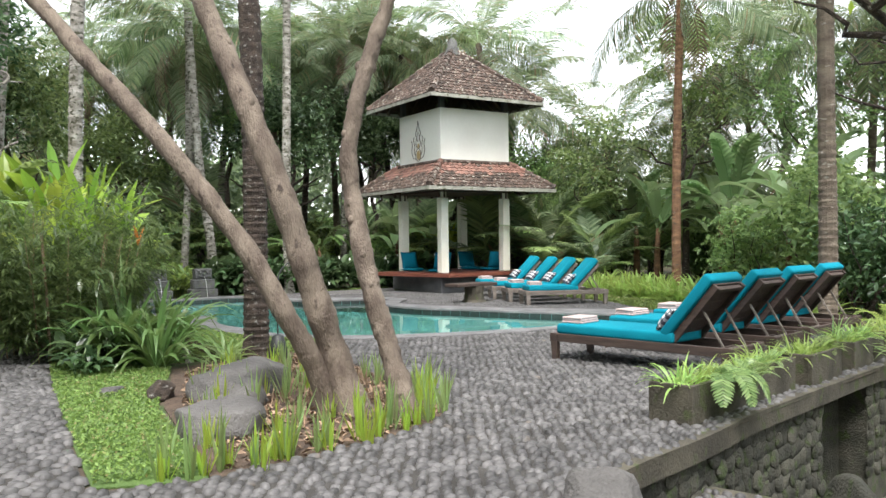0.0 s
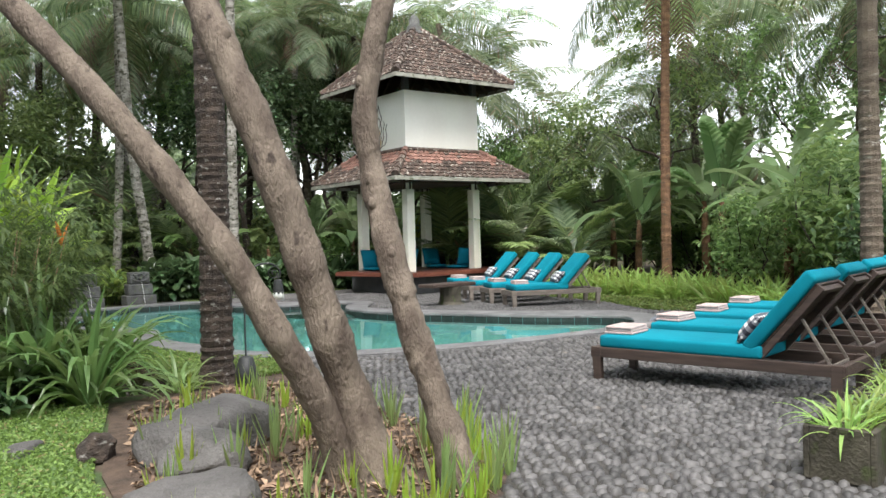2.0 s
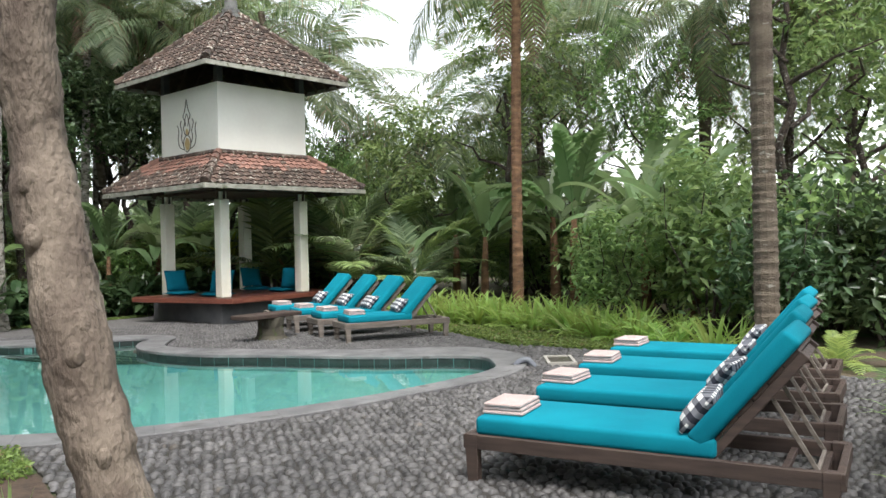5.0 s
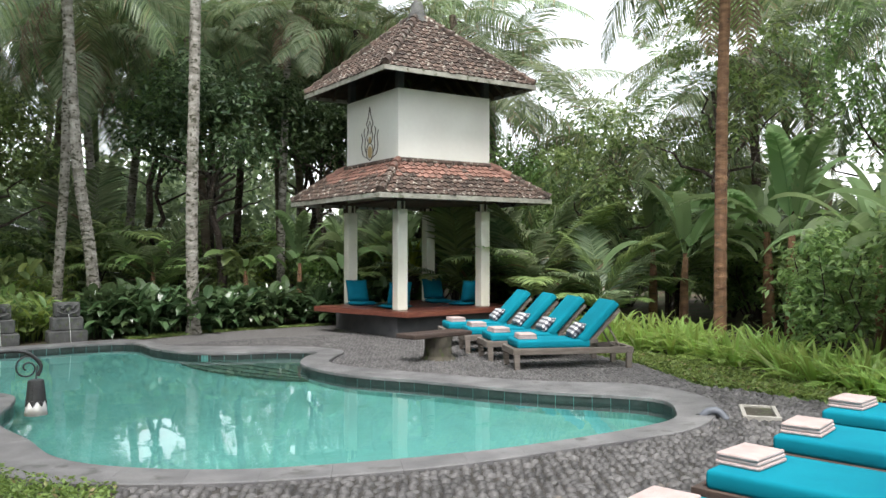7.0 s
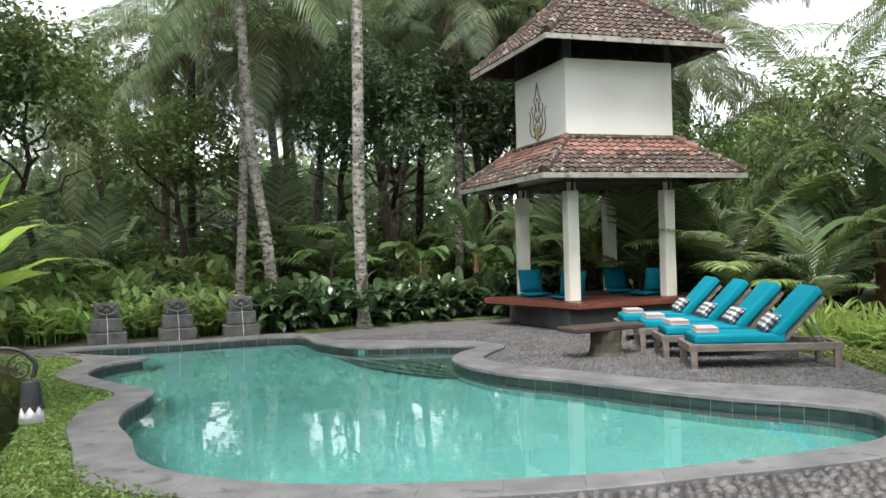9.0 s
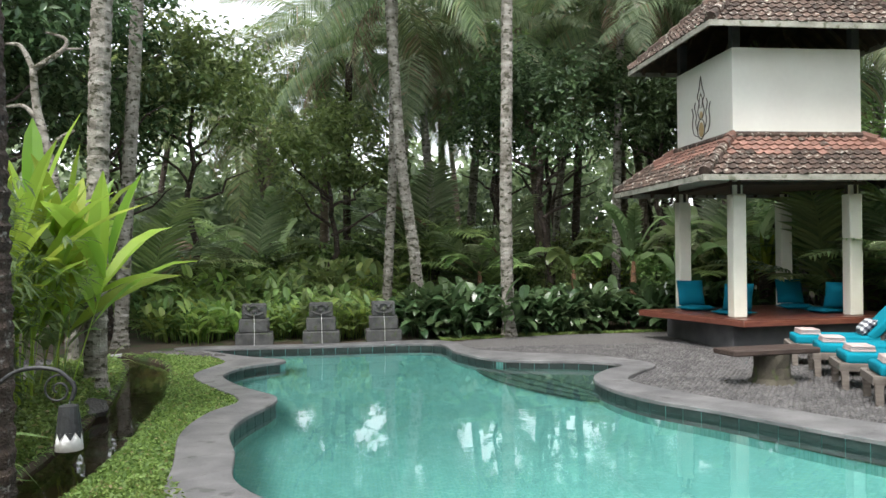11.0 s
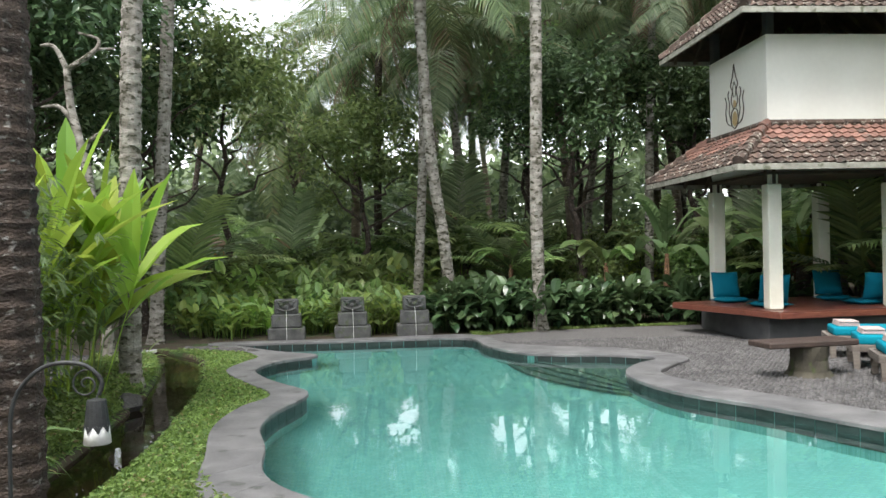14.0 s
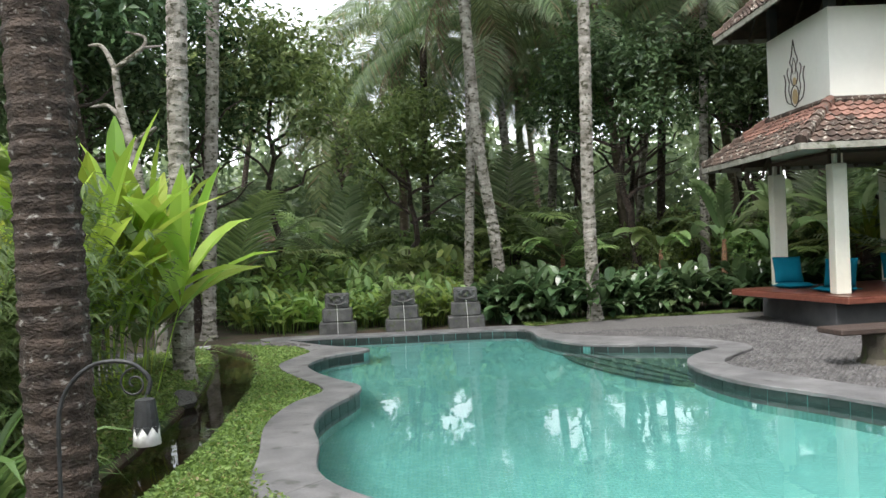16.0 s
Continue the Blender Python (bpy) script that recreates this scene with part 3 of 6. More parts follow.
# coping stones
STEP = cum[-1] / round(cum[-1] / 0.5)
coping = thing("pool_coping", pose(0, 0, 0), "coping of grey andesite slabs round the pool", "coping", kind="structure")
for k in range(round(cum[-1] / STEP)):
    bm = bmesh.new()
    rows = []
    for j in range(5):
        s = k * STEP + 0.001 + (STEP - 0.002) * j / 4
        a, b = along(pool_in, s), along(pool_out, s)
        o = (a - b) / np.linalg.norm(a - b) * 0.02
        a = a + o
        rows.append([bm.verts.new((*p, z)) for p, z in ((a, 0.0), (a, 0.032), (a - o * 0.4, 0.04), (b + o * 0.4, 0.04), (b, 0.032), (b, -0.03))])
    for r0, r1 in zip(rows, rows[1:]):
        for i in range(6):
            bm.faces.new((r0[i], r0[(i + 1) % 6], r1[(i + 1) % 6], r1[i]))
    bm.faces.new(rows[0])
    bm.faces.new(rows[-1][::-1])
    bmesh.ops.recalc_face_normals(bm, faces=bm.faces)
    part("coping_stone", bm, M_cope, coping)
# submerged curved steps at the pavilion side
for k in range(4):
    inn, out = [], []
    for j in range(15):
        t = j / 14
        p1 = np.array((-3.95, 0.0)) * (1 - t) + np.array((-2.96, -2.75)) * t
        bulge = -0.15 + 0.16 * k
        inn.append((p1[0] - 0.94 * bulge * math.sin(math.pi * t) ** 0.7, p1[1] - 0.34 * bulge * math.sin(math.pi * t) ** 0.7))
    base_line = [(-2.96, -2.7), (-2.86, -2.2), (-2.5, -1.7), (-2.25, -1.4), (-2.33, -1.18), (-2.78, -0.88), (-3.3, -0.72), (-3.8, -0.42), (-3.93, -0.1)]
    st = sheet("pool_step", inn + base_line, [], -0.2 - 0.12 * k, M_step, 0.12)
    st.parent = pool
bm = bmesh.new()
vs = [bm.verts.new((p[0], p[1], WATER)) for p in pool_in]
es = [bm.edges.new((vs[i], vs[(i + 1) % len(vs)])) for i in range(len(vs))]
bmesh.ops.triangle_fill(bm, use_beauty=True, use_dissolve=False, edges=es)
bmesh.ops.recalc_face_normals(bm, faces=bm.faces)
if bm.faces[:][0].normal.z < 0:
    bmesh.ops.reverse_faces(bm, faces=bm.faces)
pw = part("water", bm, M_water)
pw.visible_shadow = False
tagged(pw, "clear turquoise pool water with soft ripples", "water", kind="structure")

# ---- garden stream ----
channel = bmesh.new()
L1, L2 = offset_line(stream_axis, 0.3), offset_line(stream_axis, -0.3)
rows = [[channel.verts.new((a[0], a[1], GROUND)), channel.verts.new((a[0] * 0.8 + b[0] * 0.2, a[1] * 0.8 + b[1] * 0.2, -0.4)), channel.verts.new((b[0] * 0.8 + a[0] * 0.2, b[1] * 0.8 + a[1] * 0.2, -0.4)), channel.verts.new((b[0], b[1], GROUND))] for a, b in zip(L1, L2)]
for r0, r1 in zip(rows, rows[1:]):
    for i in range(3):
        channel.faces.new((r0[i], r0[i + 1], r1[i + 1], r1[i]))
tagged(part("stream_bed", channel, M_soil), "muddy bed of a narrow garden stream", "stream bed", kind="structure")
st = sheet("stream_water", offset_line(stream_axis, 0.285) + offset_line(stream_axis, -0.285)[::-1], [], -0.075, M_stream)
st.visible_shadow = False
tagged(st, "dark still water in a narrow stream", "water", kind="structure")

# ---- terrace retaining wall above the sunken stream bed ----
retaining = thing("wall_terrace", pose(0, 0, 0), "mossy rubble retaining wall with a concrete capping", "wall", kind="structure")
axis = spline(wall_line, 6)
bm = bmesh.new()
ins, outs = offset_line(axis, 0.08), offset_line(axis, 0.0)
rows = []
for a, b in zip(ins, outs):
    rows.append([bm.verts.new((a[0], a[1], 0.012)), bm.verts.new((b[0], b[1], 0.006)), bm.verts.new((b[0], b[1], -0.14)), bm.verts.new((a[0], a[1], -0.14))])
for r0, r1 in zip(rows, rows[1:]):
    for i in range(4):
        bm.faces.new((r0[i], r0[(i + 1) % 4], r1[(i + 1) % 4], r1[i]))
bm.faces.new(rows[0]), bm.faces.new(rows[-1][::-1])
bmesh.ops.recalc_face_normals(bm, faces=bm.faces)
part("capping", bm, M_planter, retaining)
for lo_x, hi_x in ((-9.0, -4.05), (-2.85, 9.0)):
    bm = bmesh.new()
    rows = []
    for a, b in zip(offset_line(axis, 0.9), offset_line(axis, 0.06)):
        if lo_x <= b[0] <= hi_x:
            rows.append([bm.verts.new((b[0], b[1], -0.14)), bm.verts.new((b[0], b[1], -1.4)), bm.verts.new((a[0], a[1], -1.4)), bm.verts.new((a[0], a[1], -0.14))])
    for r0, r1 in zip(rows, rows[1:]):
        for i in range(4):
            bm.faces.new((r0[i], r0[(i + 1) % 4], r1[(i + 1) % 4], r1[i]))
    bm.faces.new(rows[0]), bm.faces.new(rows[-1][::-1])
    bmesh.ops.recalc_face_normals(bm, faces=bm.faces)
    part("wall_core", bm, M_wallstone, retaining)
# the culvert behind the opening, the sunken bed and its far banks
bm = bmesh.new()
box(bm, -4.8, -12.2, -1.4, -2.2, -12.0, -0.03)
part("culvert_wall", bm, M_wallstone, retaining)
bm = bmesh.new()
bot = [bm.verts.new((*p, -1.35)) for p in [(-8.15, -13.52), (-7.35, -12.92), (3.5, -10.4), (4.2, -13.4), (-1.15, -15.52), (-5.35, -16.92), (-7.65, -16.12)]]
bm.faces.new(bot)
bank_pts = [wall_line[-1]] + pit_poly[len(wall_line):] + [wall_line[0]]
for p, q_ in zip(bank_pts, bank_pts[1:]):
    bm.faces.new([bm.verts.new((*p, GROUND)), bm.verts.new((*q_, GROUND)), bm.verts.new((*q_, -1.36)), bm.verts.new((*p, -1.36))])
bmesh.ops.recalc_face_normals(bm, faces=bm.faces)
tagged(part("sunken_stream_bed", bm, M_wallstone), "sunken stony stream bed beside the terrace", "stream bed", kind="structure")

# ---- pavilion ----
W = 2.07
pav = thing("pavilion", pose(0, 0, 0), "white two-tier garden pavilion with clay-tiled roofs and a red timber deck", "pavilion")
part("plinth", boxed(-0.12, -0.16, 0.0, 2.55, 2.35, 0.42, 0.01), M_plinth, pav, "charcoal rendered plinth")
deck_q = [(-0.12, -0.52), (2.75, -0.15), (2.62, 2.62), (-0.78, 1.98)]
bm = bmesh.new()
lo, hi = [bm.verts.new((*p, 0.40)) for p in deck_q], [bm.verts.new((*p, 0.485)) for p in deck_q]
bm.faces.new(lo[::-1]), bm.faces.new(hi)
for i in range(4):
    bm.faces.new((lo[i], lo[(i + 1) % 4], hi[(i + 1) % 4], hi[i]))
bmesh.ops.bevel(bm, geom=bm.edges[:], offset=0.008, segments=1, affect="EDGES")
deck = part("deck", bm, M_deck, pav, "red-brown stained timber deck")
q = [np.array(p) for p in deck_q]
for k in range(16):
    t0, t1 = k / 16, (k + 1) / 16
    a0, a1 = q[0] + (q[3] - q[0]) * t0, q[0] + (q[3] - q[0]) * t1
    b0, b1 = q[1] + (q[2] - q[1]) * t0, q[1] + (q[2] - q[1]) * t1
    bm = bmesh.new()
    g = 0.03
    c = [a0 + (a1 - a0) * g, b0 + (b1 - b0) * g, b1 - (b1 - b0) * g, a1 - (a1 - a0) * g]
    c = [p + (np.array((1.0, 1.1)) - p) * 0.006 for p in c]
    lo, hi = [bm.verts.new((*p, 0.486)) for p in c], [bm.verts.new((*p, 0.503)) for p in c]
    bm.faces.new(hi)
    for i in range(4):
        bm.faces.new((lo[i], lo[(i + 1) % 4], hi[(i + 1) % 4], hi[i]))
    bmesh.ops.recalc_face_normals(bm, faces=bm.faces)
    part("plank", bm, M_deck, deck)
DECK = 0.503
for cx, cy in ((0.06, 0.04), (W - 0.14, 0.04), (0.06, W - 0.04), (W - 0.14, W - 0.04)):
    part("post", boxed(cx - 0.105, cy - 0.105, DECK, cx + 0.105, cy + 0.105, 2.36, 0.012), M_post, pav)
    part("post_neck", boxed(cx - 0.07, cy - 0.07, 2.36, cx + 0.07, cy + 0.07, 2.6, 0.006), M_post, pav)
    for dx, dy in ((-0.09, 0), (0.09, 0), (0, -0.09), (0, 0.09)):
        part("bracket", boxed(cx + dx - 0.019, cy + dy - 0.019, 2.361, cx + dx + 0.019, cy + dy + 0.019, 2.6, 0.004), M_raf, pav)
ZT, ZB = 4.58, 3.21
# hollow upper box
for x0, y0, x1, y1 in ((0, 0, W, 0.14), (0, W - 0.14, W, W), (0, 0.14, 0.14, W - 0.14), (W - 0.14, 0.14, W, W - 0.14)):
    part("upper_wall", boxed(x0, y0, 2.55, x1, y1, ZT), M_white, pav, "white plastered upper wall")
part("soffit", boxed(-0.05, -0.05, 2.5, W + 0.05, W + 0.05, 2.548), M_raf, pav)


def roof(z_eave, z_top, over, inset, rows_n, tile_w, mat, mat2, name, old_rows):
    """A hipped roof over the square box: boards, fascia, hip caps, rafters and rows of curved clay tiles on its four slopes."""
    r = thing(name, pose(0, 0, 0), "", "")
    r.parent = pav
    c = W / 2
    h0, h1 = c + over, inset
    bm = bmesh.new()
    lo = [bm.verts.new((c + sx * h0, c + sy * h0, z_eave)) for sx, sy in ((-1, -1), (1, -1), (1, 1), (-1, 1))]
    hi = [bm.verts.new((c + sx * h1, c + sy * h1, z_top)) for sx, sy in ((-1, -1), (1, -1), (1, 1), (-1, 1))]
    for i in range(4):
        bm.faces.new((lo[i], lo[(i + 1) % 4], hi[(i + 1) % 4], hi[i]))
    bmesh.ops.solidify(bm, geom=bm.faces[:], thickness=-0.03)
    part("roof_deck", bm, M_raf, r)
    slope = math.hypot(h0 - h1, z_top - z_eave)
    pitch = math.atan2(z_top - z_eave, h0 - h1)
    # one curved tile, its lower edge at the origin, running up along +y
    expo = slope / rows_n
    bm = bmesh.new()
    prof = [(-0.5, 0.008), (-0.3, 0.0), (-0.05, 0.001), (0.15, 0.018), (0.33, 0.027), (0.5, 0.01)]
    a = [bm.verts.new((u * tile_w, -0.01, v + 0.035)) for u, v in prof]
    b = [bm.verts.new((u * tile_w, expo * 1.12, v + 0.008)) for u, v in prof]
    d = [bm.verts.new((u * tile_w, -0.008, v - 0.004)) for u, v in prof]
    for i in range(len(prof) - 1):
        bm.faces.new((a[i], a[i + 1], b[i + 1], b[i]))
        bm.faces.new((d[i], d[i + 1], a[i + 1], a[i]))
    tile = [mesh_of("roof_tile", bm, mat)]
    other = tile[0].copy()
    other.materials[0] = mat2
    tile.append(other)
    rng = random.Random(len(name))
    rest_of = {True: [], False: []}
    for s in range(4):
        rot = Matrix.Rotation(s * math.pi / 2, 4, "Z")
        for k in range(rows_n):
            y = k * expo
            half = h0 - (h0 - h1) * (k + 0.35) / rows_n
            n = int(half / tile_w) + 1
            for j in range(-n, n + 1):
                x = j * tile_w
                if abs(x) > half - tile_w * 0.15:
                    continue
                m = Matrix.Translation((c, c, 0)) @ rot @ Matrix.Translation((x, -h0, z_eave)) @ Matrix.Rotation(pitch, 4, "X") @ Matrix.Translation((0, y + rng.uniform(-0.012, 0.012), rng.uniform(0, 0.006))) @ Matrix.Rotation(rng.uniform(-0.03, 0.03), 4, "Z")
                old = k < old_rows or rng.random() < (0.6 if k == old_rows else 0.06)
                if s == 0:
                    shared("roof_tile", tile[1] if old else tile[0], r, m)
                else:
                    rest_of[old].append(m)
        # hip: a run of half-round caps
        p0, p1 = Vector((-h0, -h0, z_eave + 0.03)), Vector((-h1, -h1, z_top + 0.03))
        n = max(3, round((p1 - p0).length / 0.24))
        for k in range(n):
            bm = bmesh.new()
            q0, q1 = p0.lerp(p1, k / n), p0.lerp(p1, (k + 1.15) / n)
            tube(bm, [q0 + Vector((0, 0, 0.02)), q1], [0.085, 0.07], 8)
            bmesh.ops.transform(bm, matrix=Matrix.Translation((c, c, 0)) @ rot, verts=bm.verts)
            part("hip_cap", bm, mat2 if (k < n * 0.45 or k % 3 == 0) else mat, r)
        bm = bmesh.new()
        box(bm, -h0 - 0.02, -h0 - 0.03, z_eave - 0.075, h0 + 0.02, -h0 - 0.001, z_eave + 0.012, 0.004)
        bmesh.ops.transform(bm, matrix=Matrix.Translation((c, c, 0)) @ rot, verts=bm.verts)
        part("fascia_board", bm, M_fascia, r)
        for k in range(9):
            u = (k - 4) / 4.4 * (h0 - 0.1)
            bm = bmesh.new()
            up = max(h1, min(h0 - 0.05, abs(u)))
            zt = z_eave + (h0 - max(c - 0.02, abs(u) * 0.98)) / (h0 - h1) * (z_top - z_eave)
            beam(bm, (u, -h0 + 0.03, z_eave - 0.045), (u, -max(c - 0.02, abs(u) * 0.98), zt - 0.05), 0.045, 0.07)
            bmesh.ops.transform(bm, matrix=Matrix.Translation((c, c, 0)) @ rot, verts=bm.verts)
            part("rafter", bm, M_raf, r)
    # the tiles of the other three slopes, joined
    tv_ = [v.co.copy() for v in tile[0].vertices]
    tf_ = [tuple(p.vertices) for p in tile[0].polygons]
    for old, ms in rest_of.items():
        if ms:
            me = bpy.data.meshes.new("roof_tiles")
            me.from_pydata([m @ v for m in ms for v in tv_], [], [tuple(i + j * len(tv_) for i in f) for j in range(len(ms)) for f in tf_])
            me.materials.append(mat2 if old else mat)
            tagged(shared("roof_tiles", me, r, Matrix.Identity(4)), kind="stuff")
    return r


low_roof = roof(2.57, 3.22, 0.84, W / 2 + 0.02, 8, 0.14, M_tile_red, M_tile_old, "lower_roof", 4)
up_roof = roof(4.79, 6.2, 0.63, 0.10, 15, 0.14, M_tile_old, M_tile_old, "upper_roof", 15)
for cx, cy in ((0.07, 0.07), (W - 0.07, 0.07), (0.07, W - 0.07), (W - 0.07, W - 0.07)):
    part("stub_post", boxed(cx - 0.065, cy - 0.065, ZT, cx + 0.065, cy + 0.065, 5.1, 0.006), M_plinth, pav)
bm = bmesh.new()
tube(bm, [(W / 2, W / 2, 6.05), (W / 2, W / 2, 6.2), (W / 2, W / 2, 6.24), (W / 2, W / 2, 6.32), (W / 2, W / 2, 6.36), (W / 2, W / 2, 6.5), (W / 2, W / 2, 6.62)], [0.25, 0.22, 0.17, 0.19, 0.14, 0.13, 0.05], 12)
part("finial", bm, M_stone, pav, "weathered stone finial", True)
# a ridge of caps where the lower roof meets the wall
for s in range(4):
    for k in range(9):
        u = -W / 2 - 0.05 + (W + 0.1) * k / 9
        bm = bmesh.new()
        tube(bm, [(u, -W / 2 - 0.03, ZB + 0.04), (u + 0.255, -W / 2 - 0.03, ZB + 0.045)], [0.06, 0.052], 8)
        bmesh.ops.transform(bm, matrix=Matrix.Translation((W / 2, W / 2, 0)) @ Matrix.Rotation(s * math.pi / 2, 4, "Z"), verts=bm.verts)
        part("ridge_cap", bm, M_tile_old, pav)
# painted flame emblem on the wall that faces the pool
emblem = thing("emblem", pose(0, 0, 0), "flame-shaped emblem in brown line with a gold disc", "emblem")
def stroke(pts, r, mat, name="stroke"):
    bm = bmesh.new()
    tube(bm, [(-0.008, 1.087 + y, z) for y, z in spline(pts, 5)], [r] * (5 * (len(pts) - 1) + 1), 5)
    part(name, bm, mat, emblem)
for s in (1, -1):
    stroke([(0.0, 3.34), (s * 0.1, 3.40), (s * 0.13, 3.5), (s * 0.1, 3.62), (0.0, 3.68)], 0.0095, M_ink)
    stroke([(s * 0.12, 3.4), (s * 0.27, 3.46), (s * 0.33, 3.62), (s * 0.3, 3.78), (s * 0.35, 3.9)], 0.009, M_ink)
    stroke([(s * 0.14, 3.5), (s * 0.2, 3.62), (s * 0.18, 3.76), (s * 0.24, 3.9), (s * 0.2, 3.98)], 0.009, M_ink)
    stroke([(s * 0.05, 3.68), (s * 0.12, 3.8), (s * 0.07, 3.95), (s * 0.13, 4.05), (s * 0.06, 4.18), (0.0, 4.38)], 0.009, M_ink)
    stroke([(s * 0.03, 3.85), (s * 0.06, 3.98), (0.0, 4.1)], 0.007, M_ink)
for zc, ry, rz in ((3.5, 0.085, 0.12), (3.74, 0.05, 0.06)):
    bm = bmesh.new()
    bmesh.ops.create_cone(bm, cap_ends=True, segments=20, radius1=1, radius2=1, depth=1)
    bmesh.ops.transform(bm, matrix=Matrix.Translation((-0.004, 1.087, zc)) @ Matrix.Diagonal((0.012, ry, rz, 1)) @ Matrix.Rotation(math.pi / 2, 4, "Y"), verts=bm.verts)
    part("gold_disc", bm, M_gold, emblem, "gold painted disc")


def cushion_bm(lx, ly, lz, puff=0.25, seg=6):
    """A soft squarish cushion, fuller in the middle."""
    bm = bmesh.new()
    bmesh.ops.create_grid(bm, x_segments=seg, y_segments=seg, size=0.5)
    topv = bm.verts[:]
    geom = bmesh.ops.duplicate(bm, geom=bm.verts[:] + bm.edges[:] + bm.faces[:])["geom"]
    botv = [v for v in geom if isinstance(v, bmesh.types.BMVert)]
    for vs, s in ((topv, 1), (botv, -1)):
        for v in vs:
            e = (1 - (2 * v.co.x) ** 4) * (1 - (2 * v.co.y) ** 4)
            v.co = Vector((v.co.x * lx * (1 - 0.04 * (1 - abs(2 * v.co.y))), v.co.y * ly * (1 - 0.04 * (1 - abs(2 * v.co.x))), s * lz / 2 * (0.12 + 0.88 * max(e, 0) ** puff)))
    bmesh.ops.remove_doubles(bm, verts=bm.verts, dist=0.0005)
    b1 = [e for e in bm.edges if e.is_boundary]
    if b1:
        bmesh.ops.bridge_loops(bm, edges=b1)
    bmesh.ops.recalc_face_normals(bm, faces=bm.faces)
    return bm


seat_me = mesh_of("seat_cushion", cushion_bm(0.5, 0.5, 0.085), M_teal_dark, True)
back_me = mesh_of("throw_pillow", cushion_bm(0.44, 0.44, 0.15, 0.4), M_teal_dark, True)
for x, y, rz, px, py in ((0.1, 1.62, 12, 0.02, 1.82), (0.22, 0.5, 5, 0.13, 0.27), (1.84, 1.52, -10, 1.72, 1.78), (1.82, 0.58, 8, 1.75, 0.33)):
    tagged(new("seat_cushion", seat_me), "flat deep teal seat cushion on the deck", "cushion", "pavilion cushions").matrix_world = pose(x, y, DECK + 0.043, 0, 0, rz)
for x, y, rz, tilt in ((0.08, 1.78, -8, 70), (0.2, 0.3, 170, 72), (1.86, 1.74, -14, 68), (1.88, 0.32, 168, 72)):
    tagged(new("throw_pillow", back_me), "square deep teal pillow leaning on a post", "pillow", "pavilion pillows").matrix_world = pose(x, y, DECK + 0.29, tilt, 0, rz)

# ---- sun loungers ----


def lounger(name, m, label, group, wood, teal, L=2.05, B=0.68, hinge=1.42, blen=0.76, lean=50, H=0.29):
    """Foot end at the origin, head along +x, width along +y."""
    t = thing(name, m, label, "sun lounger", group)
    bm = bmesh.new()
    for y0 in (0.0, B - 0.04):
        box(bm, -0.01, y0, H - 0.085, L, y0 + 0.04, H, 0.004)
    box(bm, -0.01, 0.04, H - 0.085, 0.03, B - 0.04, H, 0.004)
    box(bm, L - 0.04, 0.04, H - 0.085, L, B - 0.04, H, 0.004)
    part("bed_frame", bm, wood, t)
    for x0, y0 in ((0.0, -0.006), (0.0, B - 0.054), (L - 0.1, -0.006), (L - 0.1, B - 0.054)):
        bm = bmesh.new()
        vs = box(bm, x0, y0, 0.0, x0 + 0.085, y0 + 0.06, H + 0.004, 0.004)
        for v in vs:
            if v.co.z < 0.05:
                v.co.x += (0.018 if x0 < 1 else -0.018) * (1 if (v.co.x - x0 < 0.04) == (x0 < 1) else 0)
        part("leg", bm, wood, t)
    for k in range(int((hinge - 0.05) / 0.115)):
        x0 = 0.05 + k * 0.115
        part("slat", boxed(x0, 0.04, H - 0.035, x0 + 0.085, B - 0.04, H - 0.012, 0.003), wood, t)
    ang = radians(lean)
    mb = Matrix.Translation((hinge, 0, H + 0.0)) @ Matrix.Rotation(-ang, 4, "Y")
    bm = bmesh.new()
    for y0 in (0.06, B - 0.1):
        box(bm, 0, y0, -0.02, blen - 0.04, y0 + 0.04, 0.03, 0.003, mb)
    box(bm, blen - 0.1, 0.09, -0.018, blen - 0.06, B - 0.09, 0.028, 0.003, mb)
    part("back_frame", bm, wood, t)
    for k in range(int((blen - 0.06) / 0.116)):
        part("slat", boxed(0.03 + k * 0.116, 0.06, 0.031, 0.138 + k * 0.116, B - 0.06, 0.049, 0.003, mb), wood, t)
    lo_, hi_ = (hinge + 0.5, H - 0.03), (hinge + 0.3, H + 0.31)
    for y in (0.13, B - 0.13):
        bm = bmesh.new()
        beam(bm, (hi_[0], y, hi_[1]), (lo_[0], y, lo_[1]), 0.016, 0.022, 0.002)
        part("strut", bm, M_wood_grey, t, "worn grey back strut")
    bm = bmesh.new()
    beam(bm, (lo_[0], 0.13, lo_[1]), (lo_[0], B - 0.13, lo_[1]), 0.018, 0.022, 0.002)
    part("strut_bar", bm, M_wood_grey, t)
    for x in (hinge + 0.34, hinge + 0.52):
        bm = bmesh.new()
        beam(bm, (x, 0.04, H - 0.06), (x, B - 0.04, H - 0.06), 0.035, 0.03, 0.002)
        part("cross_bar", bm, wood, t)
    part("seat_pad", boxed(0.06, 0.02, H - 0.005, hinge + 0.03, B - 0.02, H + 0.105, 0.028, seg=3), teal, t, "", True)
    part("back_pad", boxed(0.0, 0.02, 0.052, blen, B - 0.02, 0.162, 0.028, mb, 3), teal, t, "", True)
    return t


